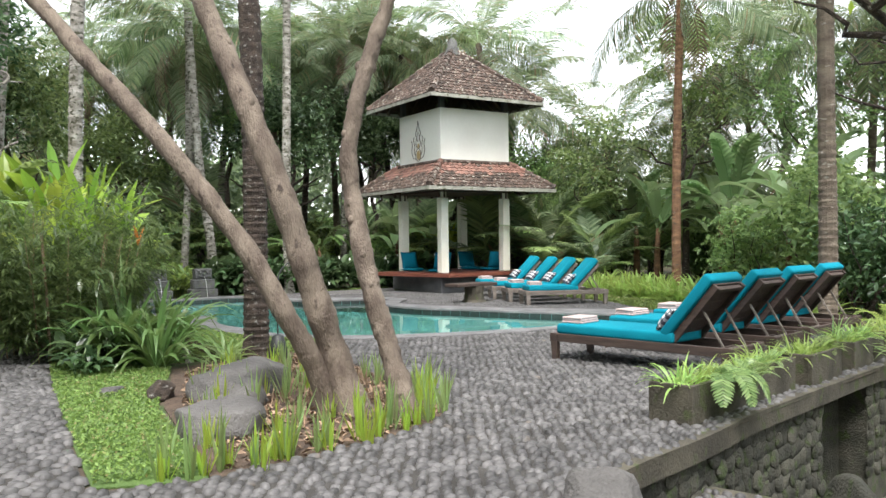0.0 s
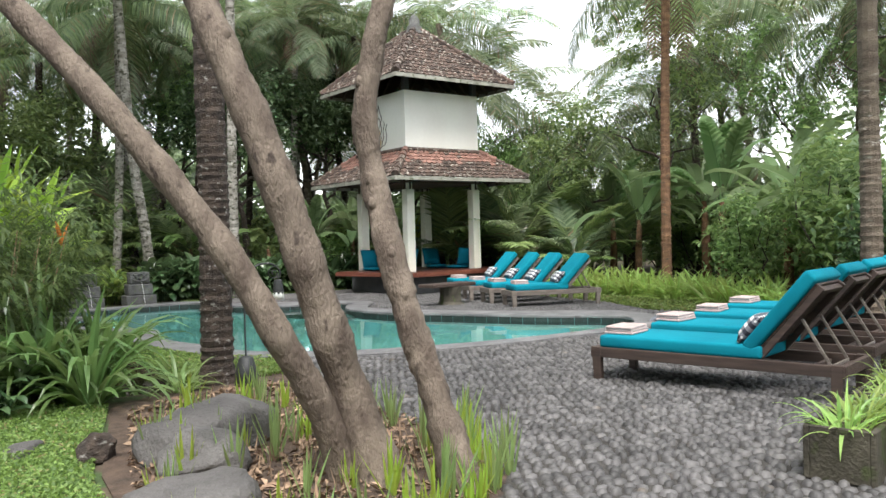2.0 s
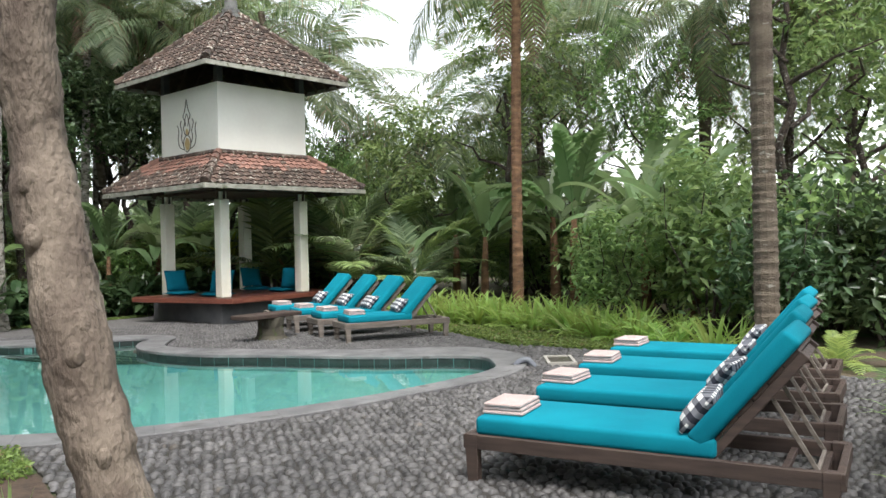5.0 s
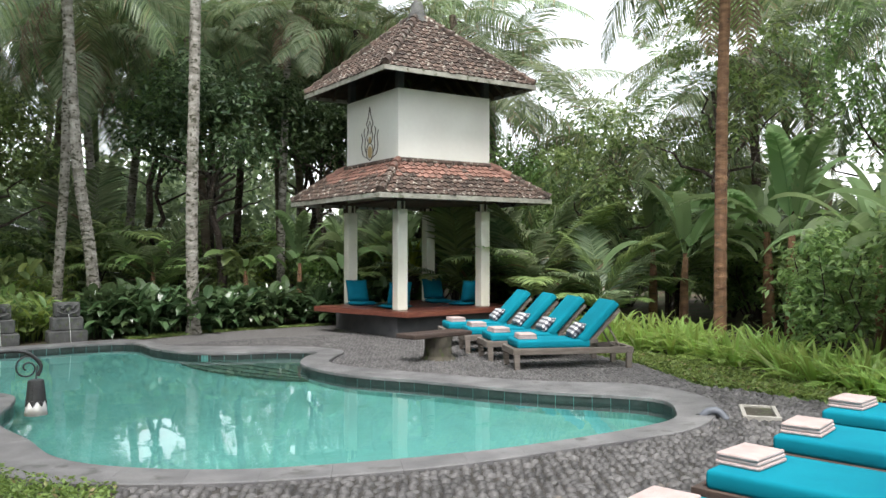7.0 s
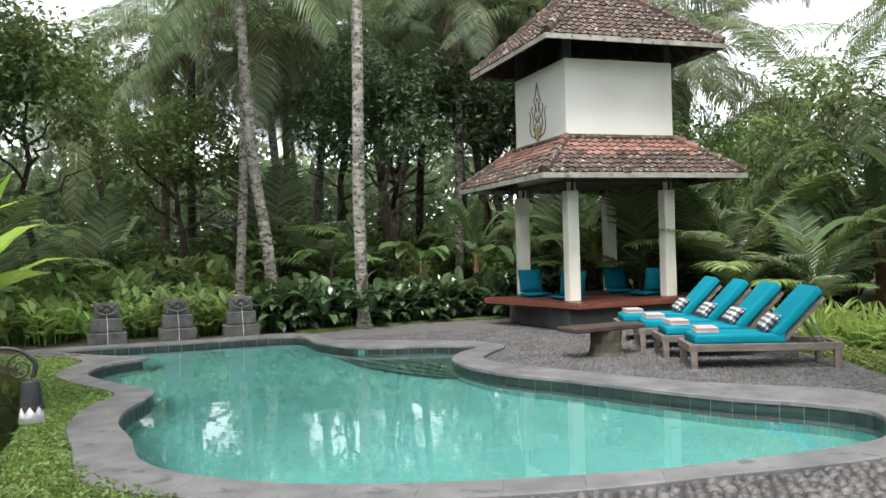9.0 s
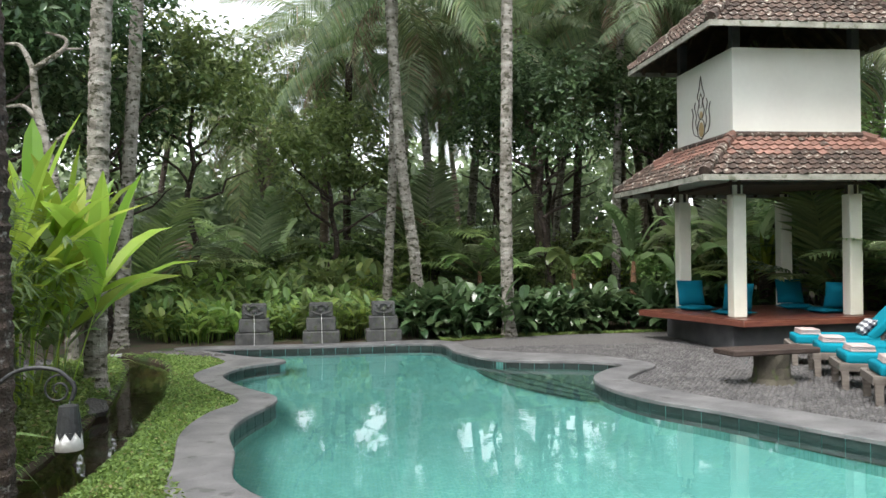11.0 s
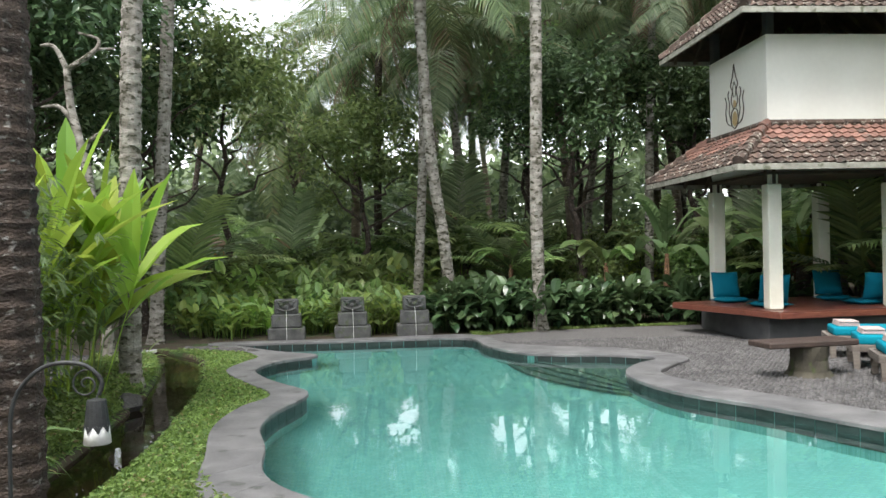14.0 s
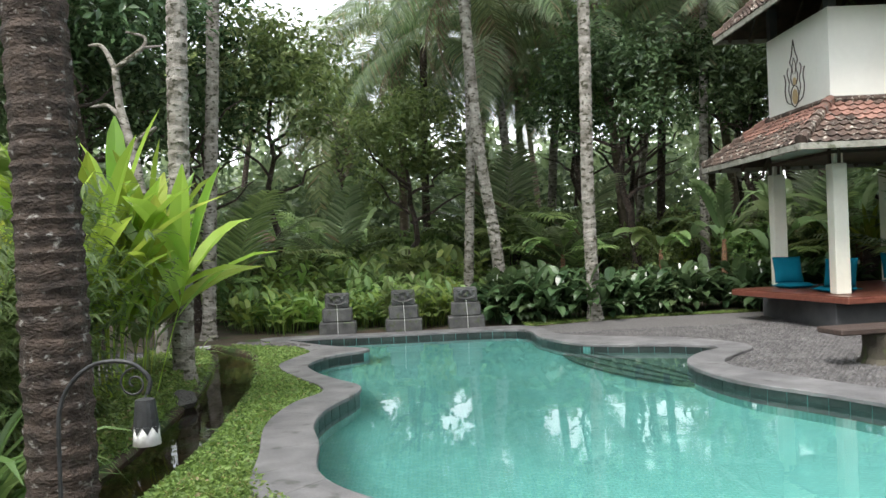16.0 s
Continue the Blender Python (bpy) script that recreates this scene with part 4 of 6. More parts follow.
def towel_on(m):
    t = thing("folded_towel", m, "folded pale pink towel on a lounger", "towel", "folded towels")
    for k in range(3):
        part("fold", boxed(-0.13 + 0.004 * k, -0.17 + 0.006 * (k % 2), 0.023 * k, 0.13 - 0.005 * k, 0.17 - 0.004 * k, 0.023 * k + 0.0225, 0.01, None, 3), M_towel, t, "", True)
    return t


check_me = mesh_of("check_pillow", cushion_bm(0.26, 0.4, 0.13, 0.45), M_check, True)
NEAR = pose(-4.917, -10.177, 0, 0, 0, -77.5)
first = lounger("sun_lounger", NEAR, "dark timber sun lounger with teal mattress, back raised", "loungers on the near terrace", M_wood, M_teal)
far_first = lounger("sun_lounger", pose(-0.78, -4.38, 0, 0, 0, -23.5), "weathered grey timber sun lounger with teal mattress, back raised", "loungers by the pavilion", M_wood_grey, M_teal, 1.68, 0.62, 1.04, 0.72, 47)
for k in range(4):
    m = pose(-4.917 + 1.05 * k, -10.177 + 0.31 * k, 0, 0, 0, -77.5 + (0, 0.8, -0.7, 0.5)[k])
    if k:
        copy_thing(first, m)
    towel_on(m @ pose(0.19, 0.28 + 0.05 * (k % 2), 0.396, 0, 0, (3, -4, 5, -2)[k]))
    tagged(new("check_pillow", check_me), "small black and white checked pillow on a lounger", "pillow", "checked pillows").matrix_world = m @ pose(1.34, 0.24 + 0.06 * (k % 2), 0.51, 0, -50, (4, -6, 3, 0)[k])
    m = pose(-0.78 + 0.24 * k, -4.38 + 0.91 * k, 0, 0, 0, -23.5 + (0, 1.0, -0.8, 1.5)[k])
    if k:
        copy_thing(far_first, m)
    towel_on(m @ pose(0.25, 0.33, 0.396, 0, 0, (-3, 4, 2, 6)[k]))
    tagged(new("check_pillow", check_me), "small black and white checked pillow on a lounger", "pillow", "checked pillows").matrix_world = m @ pose(0.96, 0.31, 0.50, 0, -46, (-4, 3, 5, 0)[k])

# ---- slab table on a stump ----
tb = thing("side_table", pose(-0.98, -2.85, 0), "low table of a timber slab on a mossy stump", "table")
bm = bmesh.new()
tube(bm, [(0, 0, 0), (0, 0, 0.06), (0, 0, 0.18), (0, 0, 0.34)], [0.27, 0.22, 0.2, 0.205], 14, 0.05, random.Random(3))
part("stump", bm, M_planter, tb, "short mossy stump")
part("slab", boxed(-0.62, -0.2, 0.34, 0.5, 0.22, 0.405, 0.012, Matrix.Rotation(radians(8), 4, "Z")), M_wood, tb, "dark timber slab")

# ---- outlet box and pipe at the pool's tip ----
ob = thing("outlet_box", pose(-0.62, -7.98, 0, 0, 0, 40), "shallow concrete outlet box beside the coping", "outlet")
bm = bmesh.new()
for a in ((-0.3, -0.17, 0.3, -0.13), (-0.3, 0.13, 0.3, 0.17), (-0.3, -0.13, -0.26, 0.13), (0.26, -0.13, 0.3, 0.13)):
    box(bm, a[0], a[1], -0.01, a[2], a[3], 0.05, 0.004)
part("rim", bm, M_concrete, ob)
part("lid", boxed(-0.257, -0.127, 0.0, 0.257, 0.127, 0.03, 0.003), M_planter, ob)
pp = thing("outlet_pipe", pose(-1.2, -7.9, 0), "short grey overflow pipe at the pool rim", "pipe")
bm = bmesh.new()
tube(bm, spline([(-0.02, 0.14, 0.0), (0.03, 0.09, 0.07), (0.09, 0.02, 0.08), (0.13, -0.05, 0.0)], 5), [0.036] * 16, 12)
part("elbow", bm, M_pvc, pp, "", True)
# short black tube added in place of the dark gap below the coping
bm = bmesh.new()
tube(bm, [(-0.06, 0.17, -0.01), (-0.015, 0.135, 0.012)], [0.045, 0.045], 12)
part("sleeve", bm, M_iron, pp, "black stub for the dark gap under the coping", True)

# ---- three stone spouts at the far rim ----


def spout(x, y, rz):
    s = thing("fountain_spout", pose(x, y, 0.0, 0, 0, rz), "dark carved lava-stone fountain block with a water spout", "fountain", "stone fountains")
    part("base_block", boxed(-0.31, -0.1, 0.0, 0.31, 0.32, 0.22, 0.02), M_stone, s)
    part("middle_block", boxed(-0.25, -0.05, 0.22, 0.25, 0.3, 0.45, 0.02), M_stone, s)
    part("head_block", boxed(-0.2, 0.0, 0.45, 0.2, 0.28, 0.70, 0.02), M_stone, s)
    bm = bmesh.new()
    for sx in (-0.085, 0.085):
        bmesh.ops.create_uvsphere(bm, u_segments=10, v_segments=6, radius=0.035, matrix=Matrix.Translation((sx, -0.005, 0.61)))
    bmesh.ops.create_uvsphere(bm, u_segments=10, v_segments=6, radius=0.04, matrix=Matrix.Translation((0, -0.01, 0.565)))
    tube(bm, spline([(-0.15, -0.005, 0.55), (-0.07, -0.02, 0.515), (0.07, -0.02, 0.515), (0.15, -0.005, 0.55)], 4), [0.02] * 13, 6)
    tube(bm, spline([(-0.15, 0.0, 0.66), (-0.08, -0.01, 0.64), (0.0, -0.005, 0.67), (0.08, -0.01, 0.64), (0.15, 0.0, 0.66)], 4), [0.016] * 17, 6)
    part("carved_mask", bm, M_stone, s, "carved relief round the spout", True)
    bm = bmesh.new()
    tube(bm, spline([(0, -0.02, 0.51), (0.005, -0.1, 0.47), (0.01, -0.19, 0.3), (0.012, -0.26, 0.05), (0.013, -0.3, -0.15)], 5), [0.0035] * 21, 6)
    part("water_jet", bm, M_lampwhite, s, "thin falling jet of water", True)


for x, y, rz in ((-7.36, 2.24, 4), (-6.25, 2.3, 2), (-5.19, 2.36, 0)):
    spout(x, y, rz)

# ---- hanging lantern on a shepherd's crook ----
cr = thing("lantern_stand", pose(-7.26, -8.2, 0), "black iron crook stand in a weighted foot", "lantern stand")
bm = bmesh.new()
tube(bm, [(0, 0, -0.02), (0, 0, 0.1), (0, 0, 0.24), (0, 0, 0.26)], [0.11, 0.1, 0.065, 0.03], 12)
part("foot", bm, M_iron, cr, "black weighted foot", True)
bm = bmesh.new()
tube(bm, spline([(0, 0, 0.24), (0, 0, 0.7), (0.02, 0, 0.93), (0.13, 0.01, 1.06), (0.28, 0.02, 1.07), (0.36, 0.02, 1.0), (0.35, 0.02, 0.94)], 6), [0.009] * 37, 8)
part("crook", bm, M_iron, cr, "", True)
bm = bmesh.new()
tube(bm, [(0.30 + 0.07 * (1 - k / 30) * math.cos(k * 0.42), 0.02, 0.985 + 0.07 * (1 - k / 30) * math.sin(k * 0.42)) for k in range(26)], [0.0045] * 26, 6)
part("scroll", bm, M_iron, cr, "", True)
ln = thing("hanging_lantern", pose(-6.92, -8.18, 0.74), "hanging lantern, black cap over a frosted white shade", "lantern")
bm = bmesh.new()
tube(bm, [(0, 0, 0.0), (0, 0, 0.09)], [0.055, 0.046], 16)
part("shade", bm, M_lampwhite, ln, "frosted white lower shade", True)
bm = bmesh.new()
tube(bm, [(0, 0, 0.075), (0, 0, 0.18), (0, 0, 0.185)], [0.05, 0.038, 0.02], 16)
ring_ = [bm.verts.new(((0.0505 + 0.001 * (k % 2)) * math.cos(k * math.pi / 8), (0.0505 + 0.001 * (k % 2)) * math.sin(k * math.pi / 8), 0.075)) for k in range(16)]
for k in range(0, 16, 2):
    q = (k + 2) % 16
    tip = bm.verts.new((0.056 * math.cos((k + 1) * math.pi / 8), 0.056 * math.sin((k + 1) * math.pi / 8), 0.045))
    bm.faces.new((ring_[k], ring_[k + 1], tip))
    bm.faces.new((ring_[k + 1], ring_[q], tip))
part("cap", bm, M_iron, ln, "black metal cap")
bm = bmesh.new()
tube(bm, [(0, 0, 0.18), (0.01, 0.03, 0.25)], [0.004, 0.004], 6)
part("chain", bm, M_iron, ln)

# ---- small garden shrine far off ----
sh = thing("garden_shrine", pose(-10.4, 12.0, GROUND, 0, 0, 10), "small stone garden shrine wrapped in orange and white cloth", "shrine")
part("plinth", boxed(-0.3, -0.3, 0.0, 0.3, 0.3, 0.5, 0.03), M_stone, sh)
part("shaft", boxed(-0.19, -0.19, 0.5, 0.19, 0.19, 1.2, 0.02), M_stone, sh)
part("cloth", boxed(-0.21, -0.21, 1.2, 0.21, 0.21, 1.55, 0.02), M_orange, sh, "orange cloth wrap")
part("sash", boxed(-0.215, -0.215, 1.55, 0.215, 0.215, 1.68, 0.02), M_lampwhite, sh, "white cloth band")
bm = bmesh.new()
tube(bm, [(0, 0, 1.68), (0, 0, 1.74), (0, 0, 1.95), (0, 0, 2.0)], [0.4, 0.4, 0.1, 0.03], 8)
part("cap", bm, M_thatch, sh, "thatched cap")

# ---- planters on the terrace edge ----
PLANTERS = [(-5.76, -12.92, 0.86, 14), (-4.82, -12.69, 0.8, 13), (-3.86, -12.52, 0.74, 14), (-2.7, -12.22, 1.0, 16), (-1.55, -11.94, 1.0, 14)]
for x, y, ln_, rz in PLANTERS:
    t = thing("planter", pose(x, y, 0, 0, 0, rz), "mossy rectangular concrete planter on the terrace edge", "planter", "terrace planters")
    bm = bmesh.new()
    h, w = ln_ / 2, 0.17
    for a in ((-h, -w, h, -w + 0.03), (-h, w - 0.03, h, w), (-h, -w + 0.03, -h + 0.03, w - 0.03), (h - 0.03, -w + 0.03, h, w - 0.03)):
        box(bm, a[0], a[1], 0.006, a[2], a[3], 0.28, 0.005)
    part("trough", bm, M_planter, t)
    part("soil", boxed(-h + 0.031, -w + 0.031, 0.006, h - 0.031, w - 0.031, 0.245), M_soil, t)

# ---- trees ----
R = random.Random(11)
NR = np.random.default_rng(5)


def frond_me(name, length, leaflets, leaf, width, droop, hang, mat, seed):
    lv = Leaves()
    lv.frond((0, 0, 0), (1, 0, 0.25), length, leaflets, leaf, width, droop, hang, random.Random(seed))
    return lv.mesh(name, mat)


FRONDS = [frond_me("frond", 3.5, 66, 0.95, 0.04, 1.3, 1.9, L_palm, 1), frond_me("frond", 3.3, 64, 0.95, 0.04, 1.9, 2.6, L_palm, 2), frond_me("frond", 3.6, 66, 0.9, 0.04, 0.9, 1.4, L_pale, 3)]
DEADF = frond_me("dead_frond", 2.3, 26, 0.5, 0.04, 1.8, 1.6, M_thatch, 4)
ARECA = [frond_me("frond", 1.8, 30, 0.55, 0.05, 1.0, 0.8, L_lit, 5), frond_me("frond", 2.0, 32, 0.6, 0.052, 0.8, 0.9, L_pale, 6), frond_me("frond", 1.7, 30, 0.5, 0.05, 1.2, 0.7, L_mid, 7)]


def palm_trunk(bm, pts, r0, r1, seed=0, step=0.05):
    """A ringed trunk: leaf scars make small steps in its outline."""
    rng = random.Random(seed)
    line = spline(pts, 12)
    length = sum(math.dist(a, b) for a, b in zip(line, line[1:]))
    n = max(8, int(length / step))
    line = [Vector(p) for p in line]
    out, rad = [], []
    for i in range(n + 1):
        t = i / n * (len(line) - 1)
        k = min(int(t), len(line) - 2)
        out.append(line[k].lerp(line[k + 1], t - k))
        r = r0 + (r1 - r0) * i / n + max(0, 0.5 - i * step) * 0.1
        rad.append(r * (1.0 + (0.05, -0.035, 0.0)[i % 3] + rng.uniform(-0.02, 0.02)))
    tube(bm, out, rad, 11, 0.03, rng)


def palm(pts, r0, r1, bark, fronds, label, group="coconut palms", spread=(0.9, -0.5), dead=2, scale=1.0, seed=0):
    rng = random.Random(seed)
    t = thing("palm_tree", pose(*pts[0]), label, "palm tree", group)
    o = Vector(pts[0])
    bm = bmesh.new()
    loc = [tuple(Vector(p) - o) for p in pts]
    palm_trunk(bm, loc, r0, r1, seed)
    part("trunk", bm, bark, t)
    top = Vector(loc[-1])
    for k in range(fronds):
        pitch = spread[0] + (spread[1] - spread[0]) * (k / fronds) + rng.uniform(-0.12, 0.12)
        m = Matrix.Translation(top) @ Matrix.Rotation(k * 2.4 + rng.uniform(-0.2, 0.2), 4, "Z") @ Matrix.Rotation(-pitch, 4, "Y") @ Matrix.Scale(scale * rng.uniform(0.85, 1.12), 4)
        shared("frond", FRONDS[rng.randrange(3)], t, m)
    for k in range(dead):
        m = Matrix.Translation(top) @ Matrix.Rotation(rng.uniform(0, 6.28), 4, "Z") @ Matrix.Rotation(rng.uniform(0.5, 1.0), 4, "Y") @ Matrix.Scale(scale, 4)
        shared("dead_frond", DEADF, t, m)
    return t


def limb(bm, a, b, r0, r1, rng, n=5, bend=0.12, sides=7):
    a, b = Vector(a), Vector(b)
    pts = [a.lerp(b, i / n) + Vector((rng.uniform(-1, 1), rng.uniform(-1, 1), rng.uniform(-0.5, 0.5))) * bend * (b - a).length * math.sin(math.pi * i / n) * 0.5 for i in range(n + 1)]
    tube(bm, pts, [r0 + (r1 - r0) * i / n for i in range(n + 1)], sides)


def crown_mesh(name, rx, rz, leaves, size, mat, seed, clumps=26, spread=0.36, aspect=0.42):
    """Leaves in uneven clumps over and inside an ellipsoid, centred on the origin."""
    rng = np.random.default_rng(seed)
    c = rng.normal(size=(clumps, 3))
    c /= np.linalg.norm(c, axis=1, keepdims=True)
    c *= rng.uniform(0.35, 1.0, (clumps, 1)) * np.array((rx, rx, rz))
    which = rng.integers(0, clumps, leaves)
    off = rng.normal(size=(leaves, 3)) * spread * np.array((1, 1, 0.7)) * rng.uniform(0.7, 1.4, (clumps, 1))[which] * (rx + rz) / 3
    p = c[which] + off
    nrm = off + np.array((0, 0, 0.6)) + rng.normal(size=(leaves, 3)) * 0.45
    return scatter_mesh(name, p, nrm, size * rng.uniform(0.6, 1.3, leaves), mat, rng, aspect)


def tree(x, y, h, r, crown, rx, rz, label, group="garden trees", bark=None, lean=(0, 0), seed=0, low=0.55, limbs=5):
    """A broadleaved tree: tapered trunk, limbs, leafy crown."""
    rng = random.Random(seed)
    t = thing("tree", pose(x, y, GROUND), label, "tree", group)
    bm = bmesh.new()
    top = Vector((lean[0], lean[1], h - rz * 0.5))
    limb(bm, (0, 0, -0.05), top, r, r * 0.35, rng, 8, 0.08, 9)
    part("trunk", bm, bark or M_darkbark, t)
    for k in range(limbs):
        bm = bmesh.new()
        z = h * (low + 0.3 * k / limbs)
        a = Vector((lean[0] * z / h, lean[1] * z / h, z * 0.9))
        an = k * 2.4 + rng.uniform(-0.4, 0.4)
        limb(bm, a, a + Vector((math.cos(an) * rx * 0.8, math.sin(an) * rx * 0.8, rz * rng.uniform(0.3, 0.8))), r * 0.42, r * 0.1, rng, 5, 0.25, 6)
        part("limb", bm, bark or M_darkbark, t)
    cr_ = new("crown", crown)
    cr_.parent = t
    cr_.matrix_local = Matrix.Translation((lean[0], lean[1], h)) @ Matrix.Rotation(rng.uniform(0, 6.28), 4, "Z")
    return t


C_dark = [crown_mesh("crown", 1.7, 1.5, 4200, 0.17, L_dark, s, 24, 0.3) for s in (1, 2)]
C_mid = [crown_mesh("crown", 1.6, 1.6, 4600, 0.17, L_mid, s, 22, 0.3) for s in (3, 4)]
C_airy = [crown_mesh("crown", 1.5, 1.9, 2400, 0.15, L_mid, s, 16, 0.26) for s in (5, 6)]
C_lite = [crown_mesh("crown", 1.5, 1.7, 2000, 0.16, L_lit, s, 16, 0.26) for s in (15, 16)]
C_tall = [crown_mesh("crown", 1.9, 3.0, 3800, 0.2, L_far, s, 30, 0.23) for s in (7, 8)]

# the three-stemmed tree in the bed
fr = thing("three_stemmed_tree", pose(0, 0, 0), "leaning tree with three grey-brown stems in a mulched bed", "tree")
STEM_A = [(-7.93, -11.26, -0.05), (-8.12, -11.28, 0.4), (-8.35, -11.27, 0.8), (-8.54, -11.15, 1.2), (-8.78, -10.98, 1.6), (-9.03, -10.78, 2.0), (-9.29, -10.5, 2.4), (-9.57, -10.22, 2.8), (-9.83, -9.95, 3.2), (-10.45, -9.42, 4.0)]
STEM_B = [(-7.84, -11.41, -0.05), (-7.94, -11.3, 0.4), (-8.07, -11.29, 0.8), (-8.19, -11.26, 1.2), (-8.3, -11.2, 1.6), (-8.41, -11.1, 2.0), (-8.52, -10.95, 2.4), (-8.61, -10.76, 2.8), (-8.71, -10.58, 3.2), (-8.95, -10.2, 4.2)]
STEM_C = [(-7.62, -11.86, -0.05), (-7.66, -11.7, 0.4), (-7.73, -11.58, 0.8), (-7.78, -11.46, 1.2), (-7.78, -11.32, 1.6), (-7.79, -11.27, 2.0), (-7.73, -11.29, 2.4), (-7.6, -11.3, 2.8), (-7.45, -11.31, 3.2), (-7.15, -11.4, 4.2)]
for stem, r0, r1, sd in ((STEM_A, 0.085, 0.058, 1), (STEM_B, 0.115, 0.075, 2), (STEM_C, 0.082, 0.055, 3)):
    rng = random.Random(sd)
    line = spline(stem, 9)
    n = len(line)
    rad = [(r0 + (r1 - r0) * i / n) * (1 + 0.05 * math.sin(i * 0.7 + sd) + rng.uniform(-0.025, 0.025)) + max(0, 0.05 * (1 - i / 8)) for i in range(n)]
    gnarl = 0.26 if sd == 3 else 0.09
    bm = bmesh.new()
    tube(bm, spline(line, 2), [r for r in rad for _ in (0, 1)][:2 * n - 1], 20, 0.025, rng)
    centres = [Vector(p) for p in line]
    for v in bm.verts:
        c = min(centres, key=lambda q: (q - v.co).length_squared)
        f = noise.noise(v.co * Vector((9, 9, 5)) + Vector((sd, 0, 0))) * gnarl + noise.noise(v.co * 26) * gnarl * 0.5
        v.co = c + (v.co - c) * (1 + f)
    for k in range(12 if sd == 3 else 7):
        i = rng.randrange(12, n - 6)
        p = Vector(line[i]) + Vector((rng.uniform(-1, 1), rng.uniform(-1, 1), 0)).normalized() * rad[i] * 0.9
        bmesh.ops.create_icosphere(bm, subdivisions=2, radius=rng.uniform(0.015, 0.034), matrix=Matrix.Translation(p) @ Matrix.Diagonal((1, 1, 1.5, 1)))
    part("stem", bm, M_bark, fr, "", True)
for px, py, pz in ((-10.643, -9.204, 4.7), (-9.0, -9.92, 5.0), (-7.05, -11.32, 5.1)):
    o = new("crown", C_airy[0])
    o.parent = fr
    o.matrix_local = Matrix.Translation((px, py, pz)) @ Matrix.Scale(0.55, 4)

# palms with places of their own
palm([(-7.4, -7.86, GROUND), (-7.4, -7.88, 1.2), (-7.41, -7.9, 2.4), (-7.48, -7.92, 4.5), (-7.75, -7.85, 7.0), (-8.3, -7.6, 11.0)], 0.15, 0.105, M_darkbark, 15, "tall coconut palm with dark ringed bark by the pool lawn", seed=1)
palm([(-2.92, 2.75, GROUND), (-2.95, 2.78, 2.2), (-2.9, 2.8, 4.6), (-2.85, 2.8, 7.6), (-2.7, 2.9, 10.5)], 0.118, 0.095, M_palmbark, 15, "slim pale-barked coconut palm on the mossy paving edge", seed=2)
palm([(-4.35, 4.3, GROUND), (-4.5, 4.3, 1.6), (-4.75, 4.3, 3.6), (-4.95, 4.4, 7.4), (-5.0, 4.6, 10.0)], 0.125, 0.095, M_palmbark, 14, "leaning pale-barked coconut palm behind the hedge", seed=3)
palm([(-5.05, 4.9, GROUND), (-4.95, 4.9, 1.6), (-4.85, 4.9, 3.6), (-4.8, 4.9, 6.9)], 0.105, 0.085, M_palmbark, 13, "leaning pale-barked coconut palm behind the hedge", seed=4)
palm([(-8.6, -2.2, GROUND), (-8.56, -2.2, 2.0), (-8.5, -2.15, 4.5), (-8.4, -2.0, 7.0), (-8.5, -1.8, 11.0)], 0.125, 0.105, M_palmbark, 15, "mossy coconut palm on the stream bank", seed=5)
palm([(-9.62, 2.6, GROUND), (-9.5, 2.6, 2.2), (-9.33, 2.6, 5.0), (-9.2, 2.6, 8.2), (-9.2, 2.8, 11.0)], 0.12, 0.1, M_palmbark, 15, "pale coconut palm with dark leaf scars beyond the stream", seed=6)
palm([(3.4, -4.4, GROUND), (3.42, -4.4, 2.2), (3.6, -4.3, 4.2), (3.85, -4.2, 7.0)], 0.105, 0.085, M_redbark, 15, "slim russet-barked coconut palm behind the grass", seed=7)
palm([(0.15, -10.12, GROUND), (0.2, -10.1, 1.5), (0.18, -10.1, 3.2), (0.0, -10.2, 6.8)], 0.135, 0.11, M_brownbark, 15, "ringed coconut palm beside the terrace, lichen on its foot", seed=8)
palm([(-5.8, 9.5, GROUND), (-5.8, 9.5, 3.0), (-5.7, 9.5, 6.6)], 0.11, 0.09, M_darkbark, 14, "coconut palm deep in the garden", seed=9)
far_palms = [(-8.0, 13, 8.5), (-3.0, 12, 10), (-1.0, 8, 9.5), (0.5, 13, 9), (3.4, 8.4, 9.8), (6.8, 8.0, 9.8), (5.0, 6.6, 8.6), (11.5, -0.5, 9.5), (8.6, -8.6, 9.0), (5.5, 4.5, 7.5), (8.5, -1.5, 8.5), (9.0, -5.5, 9.0), (11.5, -9.5, 8), (-13, 2, 9), (-14.5, -3, 9),
             (-6.5, 17, 10), (-12, 15, 10), (-1.5, 19, 11), (5.0, 15, 7.5), (12, 2, 7.0), (13.5, -3.5, 9), (-16, 9, 10), (7.0, 1.6, 5.5), (-9.6, 20, 10), (-15.5, -9, 9), (0.2, 9.5, 10.8), (2.2, 11, 11.2), (-2.5, 10.5, 10.6), (4.8, 9.0, 9.4), (-6.5, 12, 10.5), (-3.6, 8.4, 9.2), (10.5, -6.8, 10.5), (1.6, 7.6, 9.8), (3.4, 12.5, 11.5), (0.4, 15, 12.5), (5.8, 12.5, 9.5), (-4.2, 14.5, 12), (2.6, 5.2, 7.2), (3.9, 2.4, 7.2), (0.3, 6.4, 7.6), (-7.6, 10.2, 5.2), (-4.6, 9.4, 6.4)]
